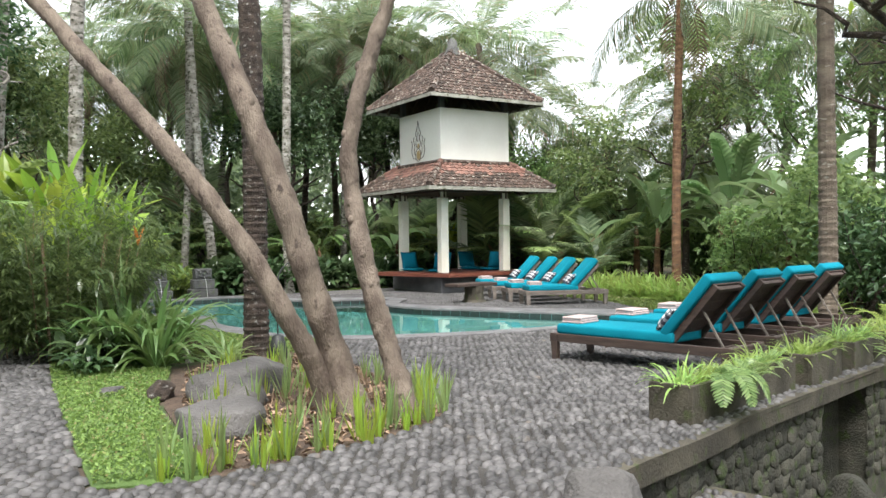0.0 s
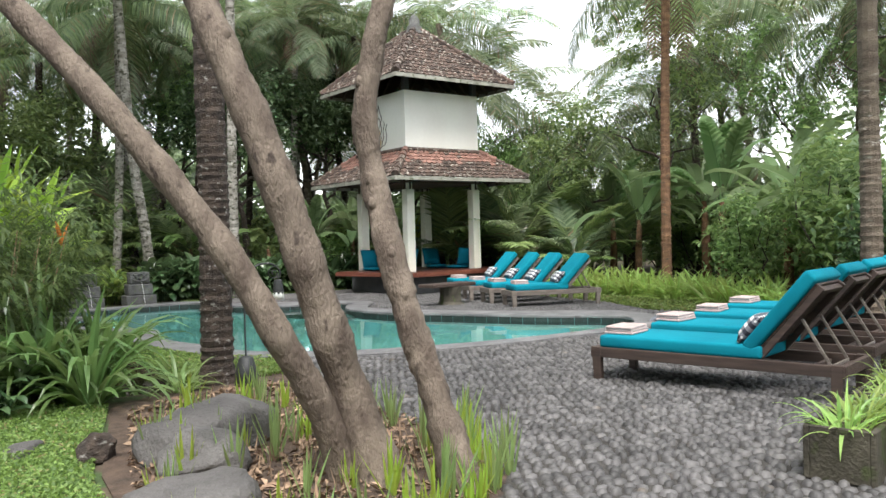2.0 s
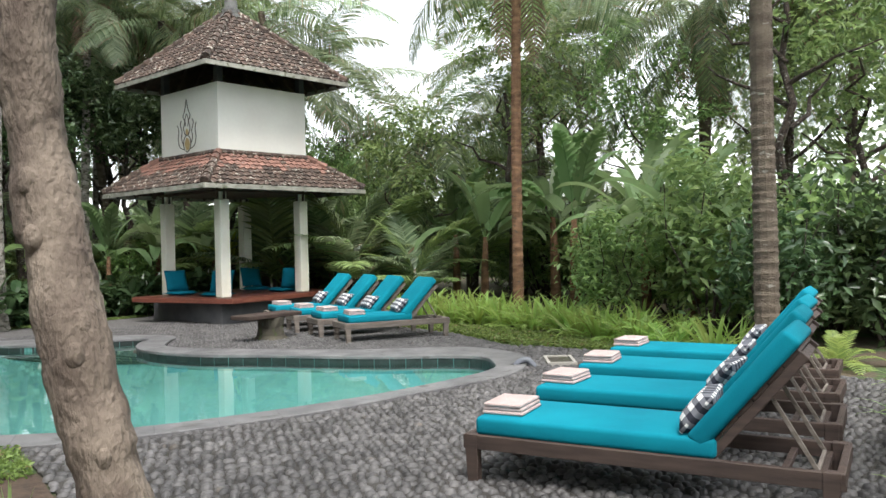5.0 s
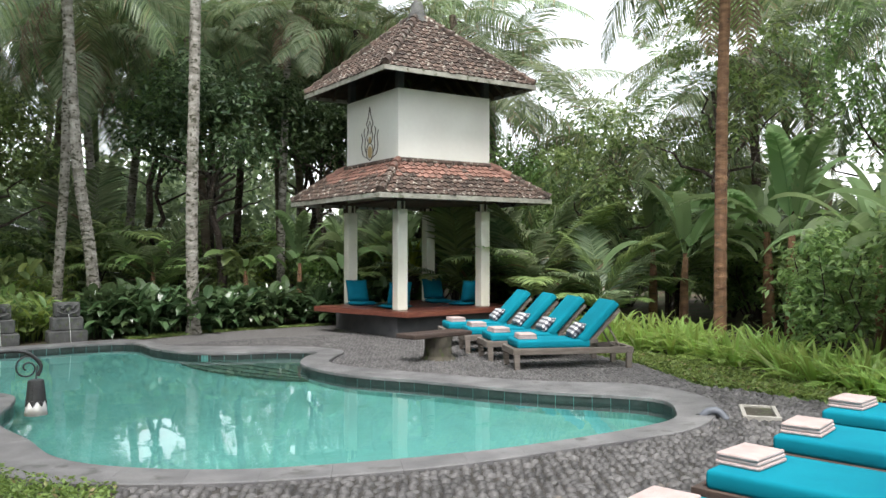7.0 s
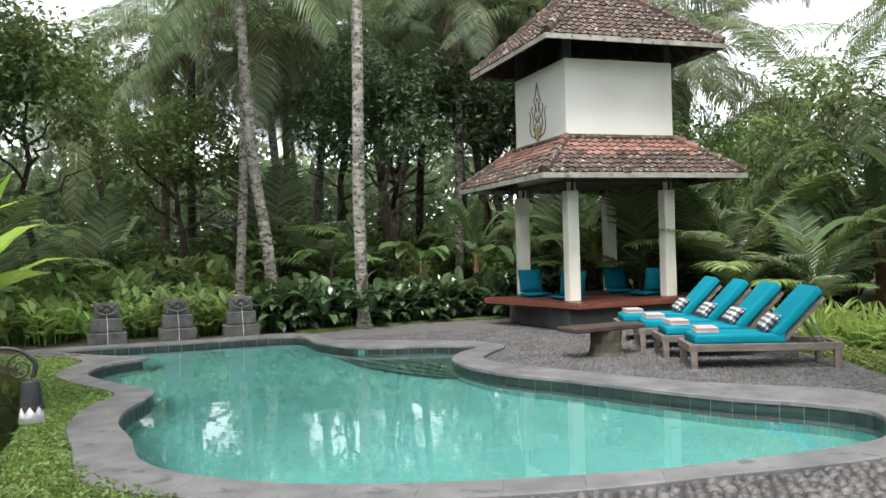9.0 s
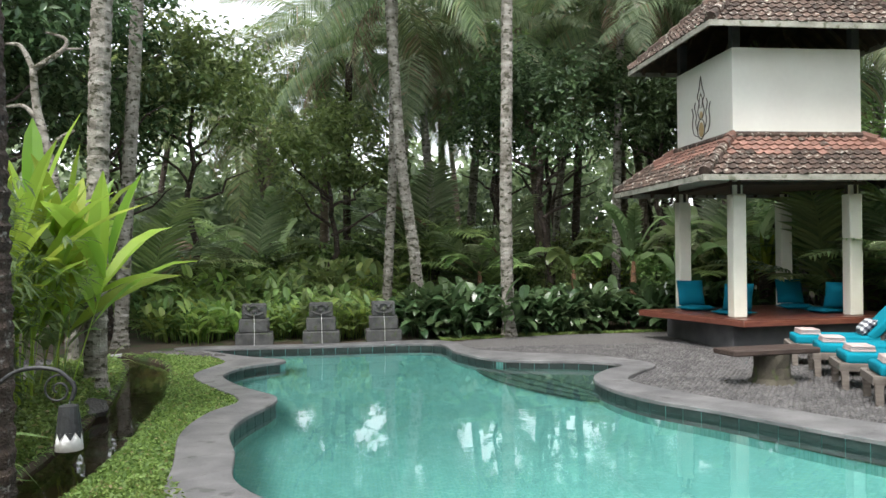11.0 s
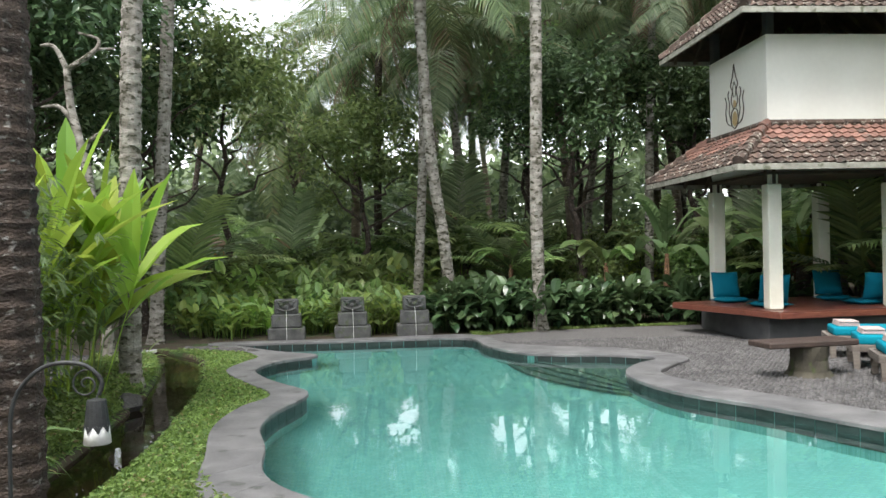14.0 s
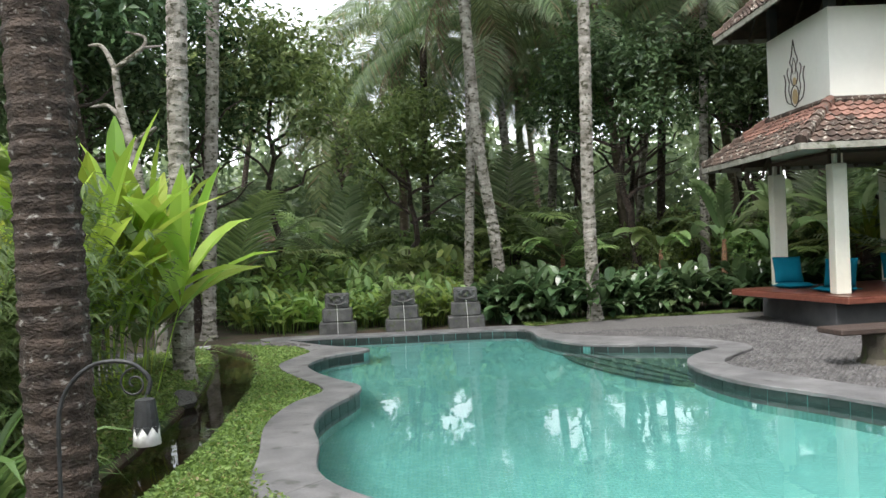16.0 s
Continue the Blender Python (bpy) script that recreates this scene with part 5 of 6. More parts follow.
for k, (x, y, h) in enumerate(far_palms):
    h = h * (0.74 if k < 37 else 1.0)
    l1, l2 = R.uniform(-0.9, 0.9), R.uniform(-0.9, 0.9)
    palm([(x, y, GROUND), (x + l1 * 0.2, y + l2 * 0.2, h * 0.35), (x + l1 * 0.6, y + l2 * 0.6, h * 0.7), (x + l1, y + l2, h)], R.uniform(0.1, 0.135), 0.085, (M_palmbark, M_darkbark, M_brownbark)[k % 3], 15 if x > 5 else 17, "tall coconut palm in the surrounding grove", spread=(1.0, -0.9), dead=3, scale=1.1 if x > 3.5 else 0.88, seed=20 + k)

# broadleaved trees round the clearing
for k, (x, y, h, kind) in enumerate([(-6.1, 7.6, 4.0, 3), (-1.4, 5.8, 4.6, 0), (1.2, 6.2, 5.0, 0), (-2.2, 8.8, 5.6, 3), (-10.2, 5.2, 4.6, 0), (-11.0, 1.5, 4.4, 0), (-11.4, 9.0, 5.5, 3), (-12.5, -1.5, 4.5, 0), (-11.8, 3.4, 5.6, 0), (-10.6, 0.2, 5.6, 0),
                                     (4.6, 3.4, 3.4, 1), (6.2, -2.2, 5.6, 1), (7.6, -4.6, 4.6, 2), (4.0, -9.2, 6.2, 1), (6.0, -9.6, 4.4, 2), (9.0, -7.5, 5.0, 1), (3.4, 5.0, 3.6, 2), (8.2, 0.6, 3.0, 1), (2.4, 9.4, 5.6, 0),
                                     (5.2, -0.2, 2.9, 2), (-12.8, 4.5, 5.0, 0), (-0.6, 9.0, 5.8, 3), (-9.2, 6.2, 5.4, 3), (-10.2, 4.0, 6.6, 0)]):
    tree(x, y, h, R.uniform(0.07, 0.13), (C_dark, C_airy, C_lite, C_mid)[kind][k % 2], 1.6, 1.5,
         ("dark glossy broadleaved tree in the grove", "green broadleaved tree at the jungle edge", "light open-crowned young tree at the jungle edge", "mid-green broadleaved tree in the grove")[kind], lean=(R.uniform(-0.3, 0.3), R.uniform(-0.3, 0.3)), seed=50 + k)
k = 0
for ring, n in ((17, 17), (23, 24)):
    for j in range(n):
        a = 2 * math.pi * (j + R.uniform(-0.3, 0.3)) / n
        x, y = -3 + ring * math.cos(a) * R.uniform(0.92, 1.1), -4 + ring * math.sin(a) * R.uniform(0.92, 1.1)
        gap = math.hypot(x - 14, y - 10) < 7.5
        gap2 = math.hypot(x + 8.5, y - 17) < 7.5
        if gap and j % 2 or (x > 4 and y < 6 and j % 3 != 1) or gap2:
            continue
        tree(x, y, (4.2 if gap else R.uniform(6.0, 9.5)) * (0.8 if y < -12 else 1), R.uniform(0.12, 0.2), C_tall[j % 2], 1.9, 3.0, "tall tree in the surrounding woods", "woodland trees", lean=(R.uniform(-0.5, 0.5), R.uniform(-0.5, 0.5)), seed=200 + k)
        k += 1
# a bare pale forked tree beyond the stream
bt = thing("bare_tree", pose(-9.5, -0.6, GROUND), "small bare tree with pale crooked limbs", "tree")
bm = bmesh.new()
tube(bm, spline([(0.15, 0, 0), (0.1, 0, 1.2), (-0.06, 0, 2.47), (-0.14, 0, 2.92), (-0.29, 0.05, 3.52), (-0.31, 0, 4.0)], 5), [0.085 - 0.0016 * i for i in range(26)], 9, 0.05, random.Random(6))
part("trunk", bm, M_palmbark, bt, "", True)
for limb_pts, r0 in (([(-0.31, 0, 3.98), (-0.48, 0.05, 4.29), (-0.68, 0.1, 4.33)], 0.042), ([(-0.31, 0, 3.98), (-0.08, 0, 4.13), (0.07, 0.04, 4.28), (0.06, 0.08, 4.41), (-0.18, 0.1, 4.49)], 0.042),
                     ([(0.04, 0.04, 4.26), (0.31, 0.0, 4.26)], 0.022), ([(-0.27, 0.04, 3.33), (-0.47, 0.1, 3.52), (-0.7, 0.12, 3.51)], 0.04), ([(-0.13, 0, 2.84), (0.0, -0.05, 3.06), (0.22, -0.08, 3.18)], 0.038)):
    bm = bmesh.new()
    line = spline(limb_pts, 5)
    tube(bm, line, [r0 * (1 - 0.65 * i / len(line)) for i in range(len(line))], 7, 0.05, random.Random(7))
    part("limb", bm, M_palmbark, bt, "", True)

# far woods that close the view on all sides
n = 150000
ang = NR.uniform(0, 2 * math.pi, n)
rad = NR.uniform(24, 34, n)
cx, cy = -3 + rad * np.cos(ang), -4 + rad * np.sin(ang)
hmax = 8.8 + 1.6 * np.sin(ang * 7 + 1) + 1.2 * np.sin(ang * 17) + 0.9 * np.sin(ang * 41 + 2)
hmax = np.where(np.hypot(cx - 20, cy - 17) < 14, 4.2 + 0.8 * np.sin(ang * 37), hmax)
hmax = np.where(np.hypot(cx + 9.0, cy - 22) < 10, 6.8 + 1.2 * np.sin(ang * 53), hmax)
hmax = hmax * (0.72 + 0.028 * (rad - 24))
z = NR.uniform(0, 1, n) ** 0.8 * hmax
cl = np.sin(cx * 1.7 + 3 * np.sin(z * 1.1)) * np.sin(cy * 1.9 + 2 * np.sin(z * 1.3 + 1)) > 0.0
open_side = (cx > 6) & (cy < 10)
cl &= ~(open_side & (z > 3.2) & (np.sin(cx * 2.3 + z * 1.7) * np.sin(cy * 2.1 - z * 1.2) > -0.15))
cl |= z < np.where(open_side, 3.0, 5.0)
cen = np.stack([cx, cy, z], 1)[cl]
nr = np.stack([-np.cos(ang), -np.sin(ang), np.full(n, 0.7)], 1)[cl] + NR.normal(size=(cl.sum(), 3)) * 0.6
tagged(new("far_woods", scatter_mesh("far_woods", cen, nr, NR.uniform(0.28, 0.6, len(cen)), L_far, NR, 0.5)), "dense green woods round the garden", "woods", kind="stuff")

# sunlit lawn and path far beyond the grove
tagged(sheet("lawn_distant", [(-7.5, 10.5), (-1.0, 10.5), (3.0, 22.0), (-9.0, 22.0)], [], -0.012, M_turf), "sunlit lawn beyond the grove", "lawn", kind="structure")
tagged(sheet("path_distant", [(-4.9, 9.0), (-4.0, 9.0), (-3.4, 16.0), (-4.6, 22.0), (-5.6, 22.0), (-4.6, 16.0)], [], -0.008, M_mortar), "pale garden path beyond the grove", "path", kind="structure")

# ---- plant kinds ----


def plant(name, label, category, group, stem=None):
    return thing(name, pose(0, 0, 0), label, category, group)


def banana(h, seed, mat=None, n=9):
    rng = random.Random(seed)
    t = plant("banana_plant", "banana plant with broad torn leaves", "banana plant", "banana plants")
    bm = bmesh.new()
    tube(bm, [(0, 0, -0.03), (0.02, 0, h * 0.3), (0.05, 0.02, h * 0.55)], [0.1, 0.085, 0.05], 9)
    part("stem", bm, M_redbark, t, "", True)
    for k in range(n):
        lv = Leaves()
        a = k * 2.4 + rng.uniform(-0.3, 0.3)
        el = rng.uniform(0.35, 1.3)
        base = Vector((0.05, 0.02, h * 0.5))
        w = Vector((math.cos(a) * math.cos(el), math.sin(a) * math.cos(el), math.sin(el)))
        lv.blade(base, w, h * 0.16, 0.05, 0.1, 2, 0.3, "strap")
        tip = base + w * h * 0.15
        lv.blade(tip, w, h * rng.uniform(0.42, 0.58), h * rng.uniform(0.10, 0.135), rng.uniform(0.9, 2.3), 10, 0.14, "oval", rng.uniform(-0.5, 0.5))
        if k % 3 == 1:
            lv.frond(tip, w, h * rng.uniform(0.42, 0.55), 13, h * 0.1, h * 0.05, rng.uniform(1.0, 2.0), 0.5, rng)
        ob = new("leaf", lv.mesh("leaf", mat or L_ban))
        ob.parent = t
    return t


def strap_clump(name, label, category, n, length, width, droop, mat, seed, upright=0.9, spread=0.1, shape="strap", split=False):
    rng = random.Random(seed)
    top = thing(name, pose(0, 0, 0), "", "") if split else None
    lv = Leaves()
    for k in range(n):
        a = rng.uniform(0, 6.283)
        el = min(1.5, rng.gauss(upright, 0.25))
        lv.blade((math.cos(a) * spread * rng.random(), math.sin(a) * spread * rng.random(), -0.01), (math.cos(a) * math.cos(el), math.sin(a) * math.cos(el), math.sin(el)),
                 length * rng.uniform(0.6, 1.1), width * rng.uniform(0.7, 1.1), droop * rng.uniform(0.5, 1.4), 6, 0.18, shape, rng.uniform(-0.4, 0.4))
        if split:
            new("leaf", lv.mesh("leaf", mat)).parent = top
            lv = Leaves()
    ob = top if split else new(name, lv.mesh(name, mat))
    return tagged(ob, label, category, category + "s")


def shoot_clump(name, label, category, stems, h, leaves, leaf, width, mat, seed, spread=0.35, droop=0.8, split=False, bare=0.3):
    """Upright stems with broad leaves up their length (gingers, peace lilies)."""
    rng = random.Random(seed)
    top = thing(name, pose(0, 0, 0), "", "") if split else None
    lv = Leaves()
    for s in range(stems):
        a0 = rng.uniform(0, 6.283)
        p = Vector((math.cos(a0), math.sin(a0), 0)) * spread * rng.random() ** 0.5
        lean = Vector((math.cos(a0), math.sin(a0), 0)) * rng.uniform(0.05, 0.35)
        hh = h * rng.uniform(0.6, 1.0)
        lv.blade(p, (lean.x, lean.y, 1), hh, 0.02, 0.15, 4, 0.3, "strap")
        for k in range(leaves):
            t = bare + (1 - bare) * (k + 0.5) / leaves
            q = p + lean * hh * t + Vector((0, 0, hh * t * 0.97))
            a = a0 + k * 2.6 + rng.uniform(-0.5, 0.5)
            el = rng.uniform(0.1, 0.9) + 0.35 * t + (0.25 if bare > 0.5 else 0)
            lv.blade(q, (math.cos(a) * math.cos(el), math.sin(a) * math.cos(el), math.sin(el)), leaf * rng.uniform(0.7, 1.1), width, droop * rng.uniform(0.6, 1.5), 5, 0.15, "lance", rng.uniform(-0.4, 0.4))
        if split:
            new("shoot", lv.mesh("shoot", mat)).parent = top
            lv = Leaves()
    ob = top if split else new(name, lv.mesh(name, mat))
    return tagged(ob, label, category, category + "s")


def fern(seed, mat, n=12, length=0.6, label="bright green fern among the edging plants"):
    rng = random.Random(seed)
    lv = Leaves()
    for k in range(n):
        a = k * 2.4
        el = rng.uniform(0.4, 1.2)
        lv.frond((0, 0, -0.01), (math.cos(a) * math.cos(el), math.sin(a) * math.cos(el), math.sin(el)), length * rng.uniform(0.7, 1.1), 18, length * 0.22, 0.022, 1.4, 0.3, rng, 0.004)
    return tagged(new("fern", lv.mesh("fern", mat)), label, "fern", "ferns")


def shrub(h, rx, leaves, size, mat, seed, label, group="shrubs", aspect=0.45):
    rng = random.Random(seed)
    t = thing("shrub", pose(0, 0, 0), label, "shrub", group)
    bm = bmesh.new()
    for k in range(6):
        a = k * 1.05
        limb(bm, (0.05 * math.cos(a), 0.05 * math.sin(a), -0.03), (rx * 0.6 * math.cos(a), rx * 0.6 * math.sin(a), h * 0.75), 0.02, 0.007, rng, 4, 0.2, 5)
    part("branch", bm, M_darkbark, t)
    o = new("foliage", crown_mesh("foliage", rx * 0.85, h * 0.42, leaves, size, mat, seed, 30, 0.27, aspect))
    o.parent = t
    o.matrix_local = Matrix.Translation((0, 0, h * 0.52))
    return t


def areca(seed, n=13):
    rng = random.Random(seed)
    t = thing("fan_palm_clump", pose(0, 0, 0), "low clumping palm with arching feathery fronds", "palm", "clumping palms")
    bm = bmesh.new()
    for k in range(3):
        tube(bm, [(0.08 * k - 0.08, 0.05 * (k % 2), -0.03), (0.1 * k - 0.1, 0.06 * (k % 2), 0.6)], [0.05, 0.04], 7)
    part("stem", bm, M_darkbark, t)
    for k in range(n):
        m = Matrix.Translation((rng.uniform(-0.1, 0.1), rng.uniform(-0.1, 0.1), rng.uniform(0.35, 0.75))) @ Matrix.Rotation(k * 2.4, 4, "Z") @ Matrix.Rotation(-rng.uniform(0.35, 1.25), 4, "Y") @ Matrix.Scale(rng.uniform(0.8, 1.25), 4)
        shared("frond", ARECA[rng.randrange(3)], t, m)
    return t


def put(ob, places):
    """Moves ob to the first of the places (x, y, turn, scale[, z]) and copies it to the others."""
    for k, pl in enumerate(places):
        z = pl[4] if len(pl) > 4 else GROUND
        m = pose(pl[0], pl[1], z, 0, 0, pl[2]) @ Matrix.Scale(pl[3], 4)
        if k == 0:
            first_m = m
        else:
            copy_thing(ob, m)
    ob.matrix_basis = first_m


def strew(n, poly, smin, smax, rng, z=GROUND, avoid=()):
    """Random places in a polygon."""
    xs, ys = [p[0] for p in poly], [p[1] for p in poly]
    g = np.random.default_rng(rng.randrange(1 << 30))
    out = []
    while len(out) < n:
        x, y = g.uniform(min(xs), max(xs), n * 2), g.uniform(min(ys), max(ys), n * 2)
        ok = inside(x, y, poly)
        out += [(float(u), float(v), float(w), float(s), z) for u, v, w, s in zip(x[ok], y[ok], g.uniform(0, 360, n * 2), g.uniform(smin, smax, n * 2))]
    return out[:n]


# hedge of peace lilies behind the far paving
hedge_zone = [(-4.75, 2.95), (-3.4, 2.95), (-2.3, 3.25), (0.0, 3.3), (2.6, 3.2), (2.8, 4.3), (0.0, 4.4), (-2.4, 4.2), (-4.6, 4.1)]
lily = shoot_clump("peace_lily", "dark green peace lily in the hedge", "peace lily", 20, 0.62, 4, 0.4, 0.15, L_dark, 31, 0.32, 1.5)
lily_b = shoot_clump("peace_lily", "dark green peace lily in the hedge", "peace lily", 18, 0.7, 4, 0.42, 0.155, L_dark, 32, 0.34, 1.3)
zone = strew(58, hedge_zone, 0.85, 1.2, R)
put(lily, zone[::2])
put(lily_b, zone[1::2])


def spathe():
    lv = Leaves()
    lv.blade((0, 0, 0), (0.2, 0, 1), 0.16, 0.07, -0.2, 5, 0.35, "lance")
    t = thing("white_flower", pose(0, 0, 0), "white peace lily flower on a thin stalk", "flower", "white flowers")
    o = new("petal", lv.mesh("petal", M_petal))
    o.parent = t
    bm = bmesh.new()
    tube(bm, [(0, 0, -0.45), (0, 0, 0.0)], [0.006, 0.005], 5)
    part("stalk", bm, L_mid, t)
    return t


put(spathe(), [(x, y, a, s, R.uniform(0.6, 0.85)) for x, y, a, s, z in strew(18, hedge_zone, 0.6, 0.9, R)])

# pale leafy border behind the spouts
border = [(-9.4, 3.2), (-7.9, 3.15), (-4.9, 3.2), (-4.8, 4.4), (-5.6, 8.0), (-9.8, 8.0)]
bush = shoot_clump("leafy_bush", "low border bush with fresh green leaves", "bush", 22, 0.6, 5, 0.26, 0.09, L_lily, 33, 0.4, 0.8)
bush_b = shoot_clump("leafy_bush", "low bush with mid-green leaves", "bush", 22, 0.7, 5, 0.28, 0.09, L_lit, 34, 0.4, 0.9)
zone = strew(96, border, 0.8, 1.25, R)
put(bush, zone[::2])
put(bush_b, zone[1::2])
tall_a = shoot_clump("leafy_bush", "waist-high bush with glossy fresh leaves behind the fountains", "bush", 18, 1.15, 7, 0.34, 0.11, L_lily, 35, 0.45, 0.9)
tall_b = shoot_clump("leafy_bush", "waist-high bush with broad mid-green leaves", "bush", 16, 1.2, 7, 0.42, 0.13, L_lit, 36, 0.5, 1.1)
zone = strew(44, [(-10.2, 4.6), (-5.4, 4.8), (-5.0, 7.0), (-6.4, 9.4), (-11.0, 10.0)], 0.75, 1.2, R)
put(tall_a, zone[::2])
put(tall_b, zone[1::2])
sunny = shoot_clump("ginger_plant", "yellow-green ginger in the sunlit clearing", "ginger", 12, 1.5, 6, 0.5, 0.13, L_yel, 37, 0.5, 0.8)
put(sunny, [(-10.6, 13.5, 0, 1.0), (-8.9, 14.2, 60, 1.1), (-7.4, 12.4, 20, 0.9), (-6.4, 14.6, 100, 1.2), (-2.4, 12.6, 40, 1.1), (-1.2, 11.6, 140, 1.0), (0.2, 10.6, 80, 1.0), (1.4, 9.6, 10, 0.9), (2.6, 8.4, 70, 0.9), (-3.2, 15.4, 0, 1.3), (-0.2, 7.4, 30, 0.8), (-2.6, 7.4, 90, 0.8)])

# shrubs fill the ground between trunks
sh_a = shrub(1.5, 0.9, 1700, 0.13, L_mid, 41, "dense mid-green shrub between the trunks")
sh_b = shrub(1.8, 0.9, 1700, 0.15, L_mid, 42, "mid-green shrub in the shade")
sh_c = shrub(1.7, 0.9, 1500, 0.15, L_lit, 43, "fresh green shrub at the jungle edge")
wild = [(2.6, -12.4), (2.4, -9.6), (3.4, -6.6), (4.2, -3.6), (3.8, 0.4), (4.2, 3.8), (2.8, 5.0), (-4.0, 5.4), (-6.5, 7.0), (-10.0, 7.0), (-12.0, 6.0), (-14, 14), (0, 18), (12, 12), (15, -2), (12, -12), (5, -14.5)]
zone = [p for p in strew(120, wild, 0.8, 1.6, R) if not (-6.5 < p[0] < -1.5 and p[1] > 9)]
right_, left_ = [p for p in zone if p[0] > 1.5 and p[1] < 4], [p for p in zone if not (p[0] > 1.5 and p[1] < 4)]
put(sh_c, right_[::2] + left_[::5])
put(sh_a, right_[1::2] + left_[1::5])
put(sh_b, [p for k, p in enumerate(left_) if k % 5 > 1])
put(shrub(2.3, 0.9, 1500, 0.15, L_lit, 44, "tall leafy shrub beside the terrace palm", aspect=0.4), [(2.6, -8.4, 80, 1.2), (2.6, -6.8, 10, 0.9), (4.2, -7.6, 30, 1.35)])

# dark leaf colour on these shrubs stands for the shaded gaps behind the palm
put(shrub(2.2, 0.9, 1500, 0.15, L_dark, 45, "glossy shrub coloured dark for the shade behind the terrace palm"), [(1.9, -9.6, 0, 1.0), (3.9, -8.9, 300, 1.3), (3.0, -10.6, 140, 1.2)])
put(banana(3.0, 61), [(4.9, -2.4, 250, 0.95), (3.9, -7.6, 140, 0.95), (5.3, -4.4, 0, 1.15), (4.9, -6.2, 100, 1.0), (6.4, -3.2, 50, 1.2), (5.6, -1.0, 20, 1.0), (7.0, -5.2, 130, 1.2), (0.2, 5.0, 10, 0.8), (2.8, 4.6, 160, 0.85), (-7.6, 9.0, 70, 1.0), (1.4, 4.9, 220, 0.8), (-10.8, 3.6, 30, 0.8)])
put(banana(2.6, 62, L_lit), [(5.0, 4.4, 0, 0.85), (-1.0, 5.2, 90, 0.8), (-3.0, 5.6, 30, 0.8), (6.6, -6.6, 120, 1.1), (-9.9, -3.6, 60, 1.1), (-2.0, 11.0, 60, 1.0), (-4.6, 12, 200, 1.0)])
put(areca(71), [(-8.1, 8.2, 0, 1.15), (2.7, 1.9, 70, 1.35), (3.2, -0.1, 160, 1.2), (3.7, 0.9, 0, 1.25), (4.4, 2.6, 200, 1.5), (4.6, 0.2, 90, 1.15), (5.4, 2.4, 40, 1.4), (3.6, -1.6, 130, 0.9), (7.0, 3.6, 200, 1.6), (9.0, 4.6, 20, 1.7), (-2.8, 6.2, 10, 1.1), (10.5, 1.0, 90, 1.7), (8.0, 7.0, 20, 1.8), (-9.6, 4.9, 150, 1.2), (6.6, -0.6, 60, 1.3)])
put(areca(72, 16), [(2.4, 5.6, 0, 1.2), (6.0, 5.6, 90, 1.7), (-4.0, 8.2, 150, 1.5), (11.0, 7.5, 30, 1.9), (-11.8, -4.6, 70, 1.2), (8.6, -3.2, 10, 1.5)])

# bright strap-leaved edging along the grass behind the loungers
edge = [(1.3, -7.9), (0.75, -8.1), (0.7, -9.4), (1.6, -9.6), (2.6, -8.0), (3.0, -5.4), (3.2, -2.6), (2.9, -0.6), (2.1, -1.5), (2.1, -4.4)]
sp = strap_clump("spider_lily", "bright green strap-leaved lily clump", "lily clump", 28, 0.68, 0.05, 1.3, L_lily, 81, 1.0, 0.1, split=True)
put(sp, strew(60, edge, 0.85, 1.3, R))
fe = fern(82, L_lily)
put(fe, strew(8, edge, 0.8, 1.2, R) + [(1.0, -8.6, 0, 1.3), (0.9, -10.6, 60, 1.1), (-0.3, -12.1, 30, 1.2)])

# ---- bed by the path ----
bam = thing("bamboo_shrub", pose(-9.5, -5.2, GROUND), "dense feathery dwarf bamboo bush beside the path", "bamboo")
lv = Leaves()
rng = random.Random(91)
for k in range(105):
    a = rng.uniform(0, 6.283)
    p = Vector((math.cos(a), math.sin(a), 0)) * 0.95 * rng.random() ** 0.5
    out = Vector((math.cos(a), math.sin(a), 0))
    h = rng.uniform(1.3, 2.25)
    d = (Vector((0, 0, 1)) + out * rng.uniform(0.05, 0.3)).normalized()
    for i in range(34):
        t = i / 33
        if t < 0.18:
            continue
        q = p + d * h * t + out * 0.35 * t ** 3
        b = rng.uniform(0, 6.283)
        w = Vector((math.cos(b), math.sin(b), rng.uniform(-0.3, 0.4)))
        for s in range(4):
            w2 = (w + Vector((rng.uniform(-0.6, 0.6), rng.uniform(-0.6, 0.6), rng.uniform(-0.4, 0.3)))).normalized()
            lv.blade(q + w * 0.06 * s, w2, rng.uniform(0.12, 0.22), 0.03, 0.7, 2, 0.15, "lance")
o = new("foliage", lv.mesh("foliage", L_bamboo))
o.parent = bam
bm = bmesh.new()
for k in range(16):
    a = rng.uniform(0, 6.283)
    p = Vector((math.cos(a), math.sin(a), 0)) * 0.8 * rng.random() ** 0.5
    tube(bm, [p, p * 1.15 + Vector((0, 0, 0.8)), p * 1.5 + Vector((0, 0, 1.7))], [0.008, 0.007, 0.004], 5)
part("cane", bm, M_straw, bam)
copy_thing(bam, pose(-9.3, -6.6, GROUND, 0, 0, 130) @ Matrix.Scale(0.85, 4))
big = strap_clump("crinum_lily", "large dark green strap-leaved crinum lily in the bed", "lily", 64, 1.2, 0.095, 2.3, L_strap, 92, 1.2, 0.12, split=True)
put(big, [(-8.787, -7.58, 0, 1.0), (-8.261, -7.174, 70, 0.9), (-8.575, -8.16, 200, 0.8), (-9.0, -7.7, 20, 0.75)])
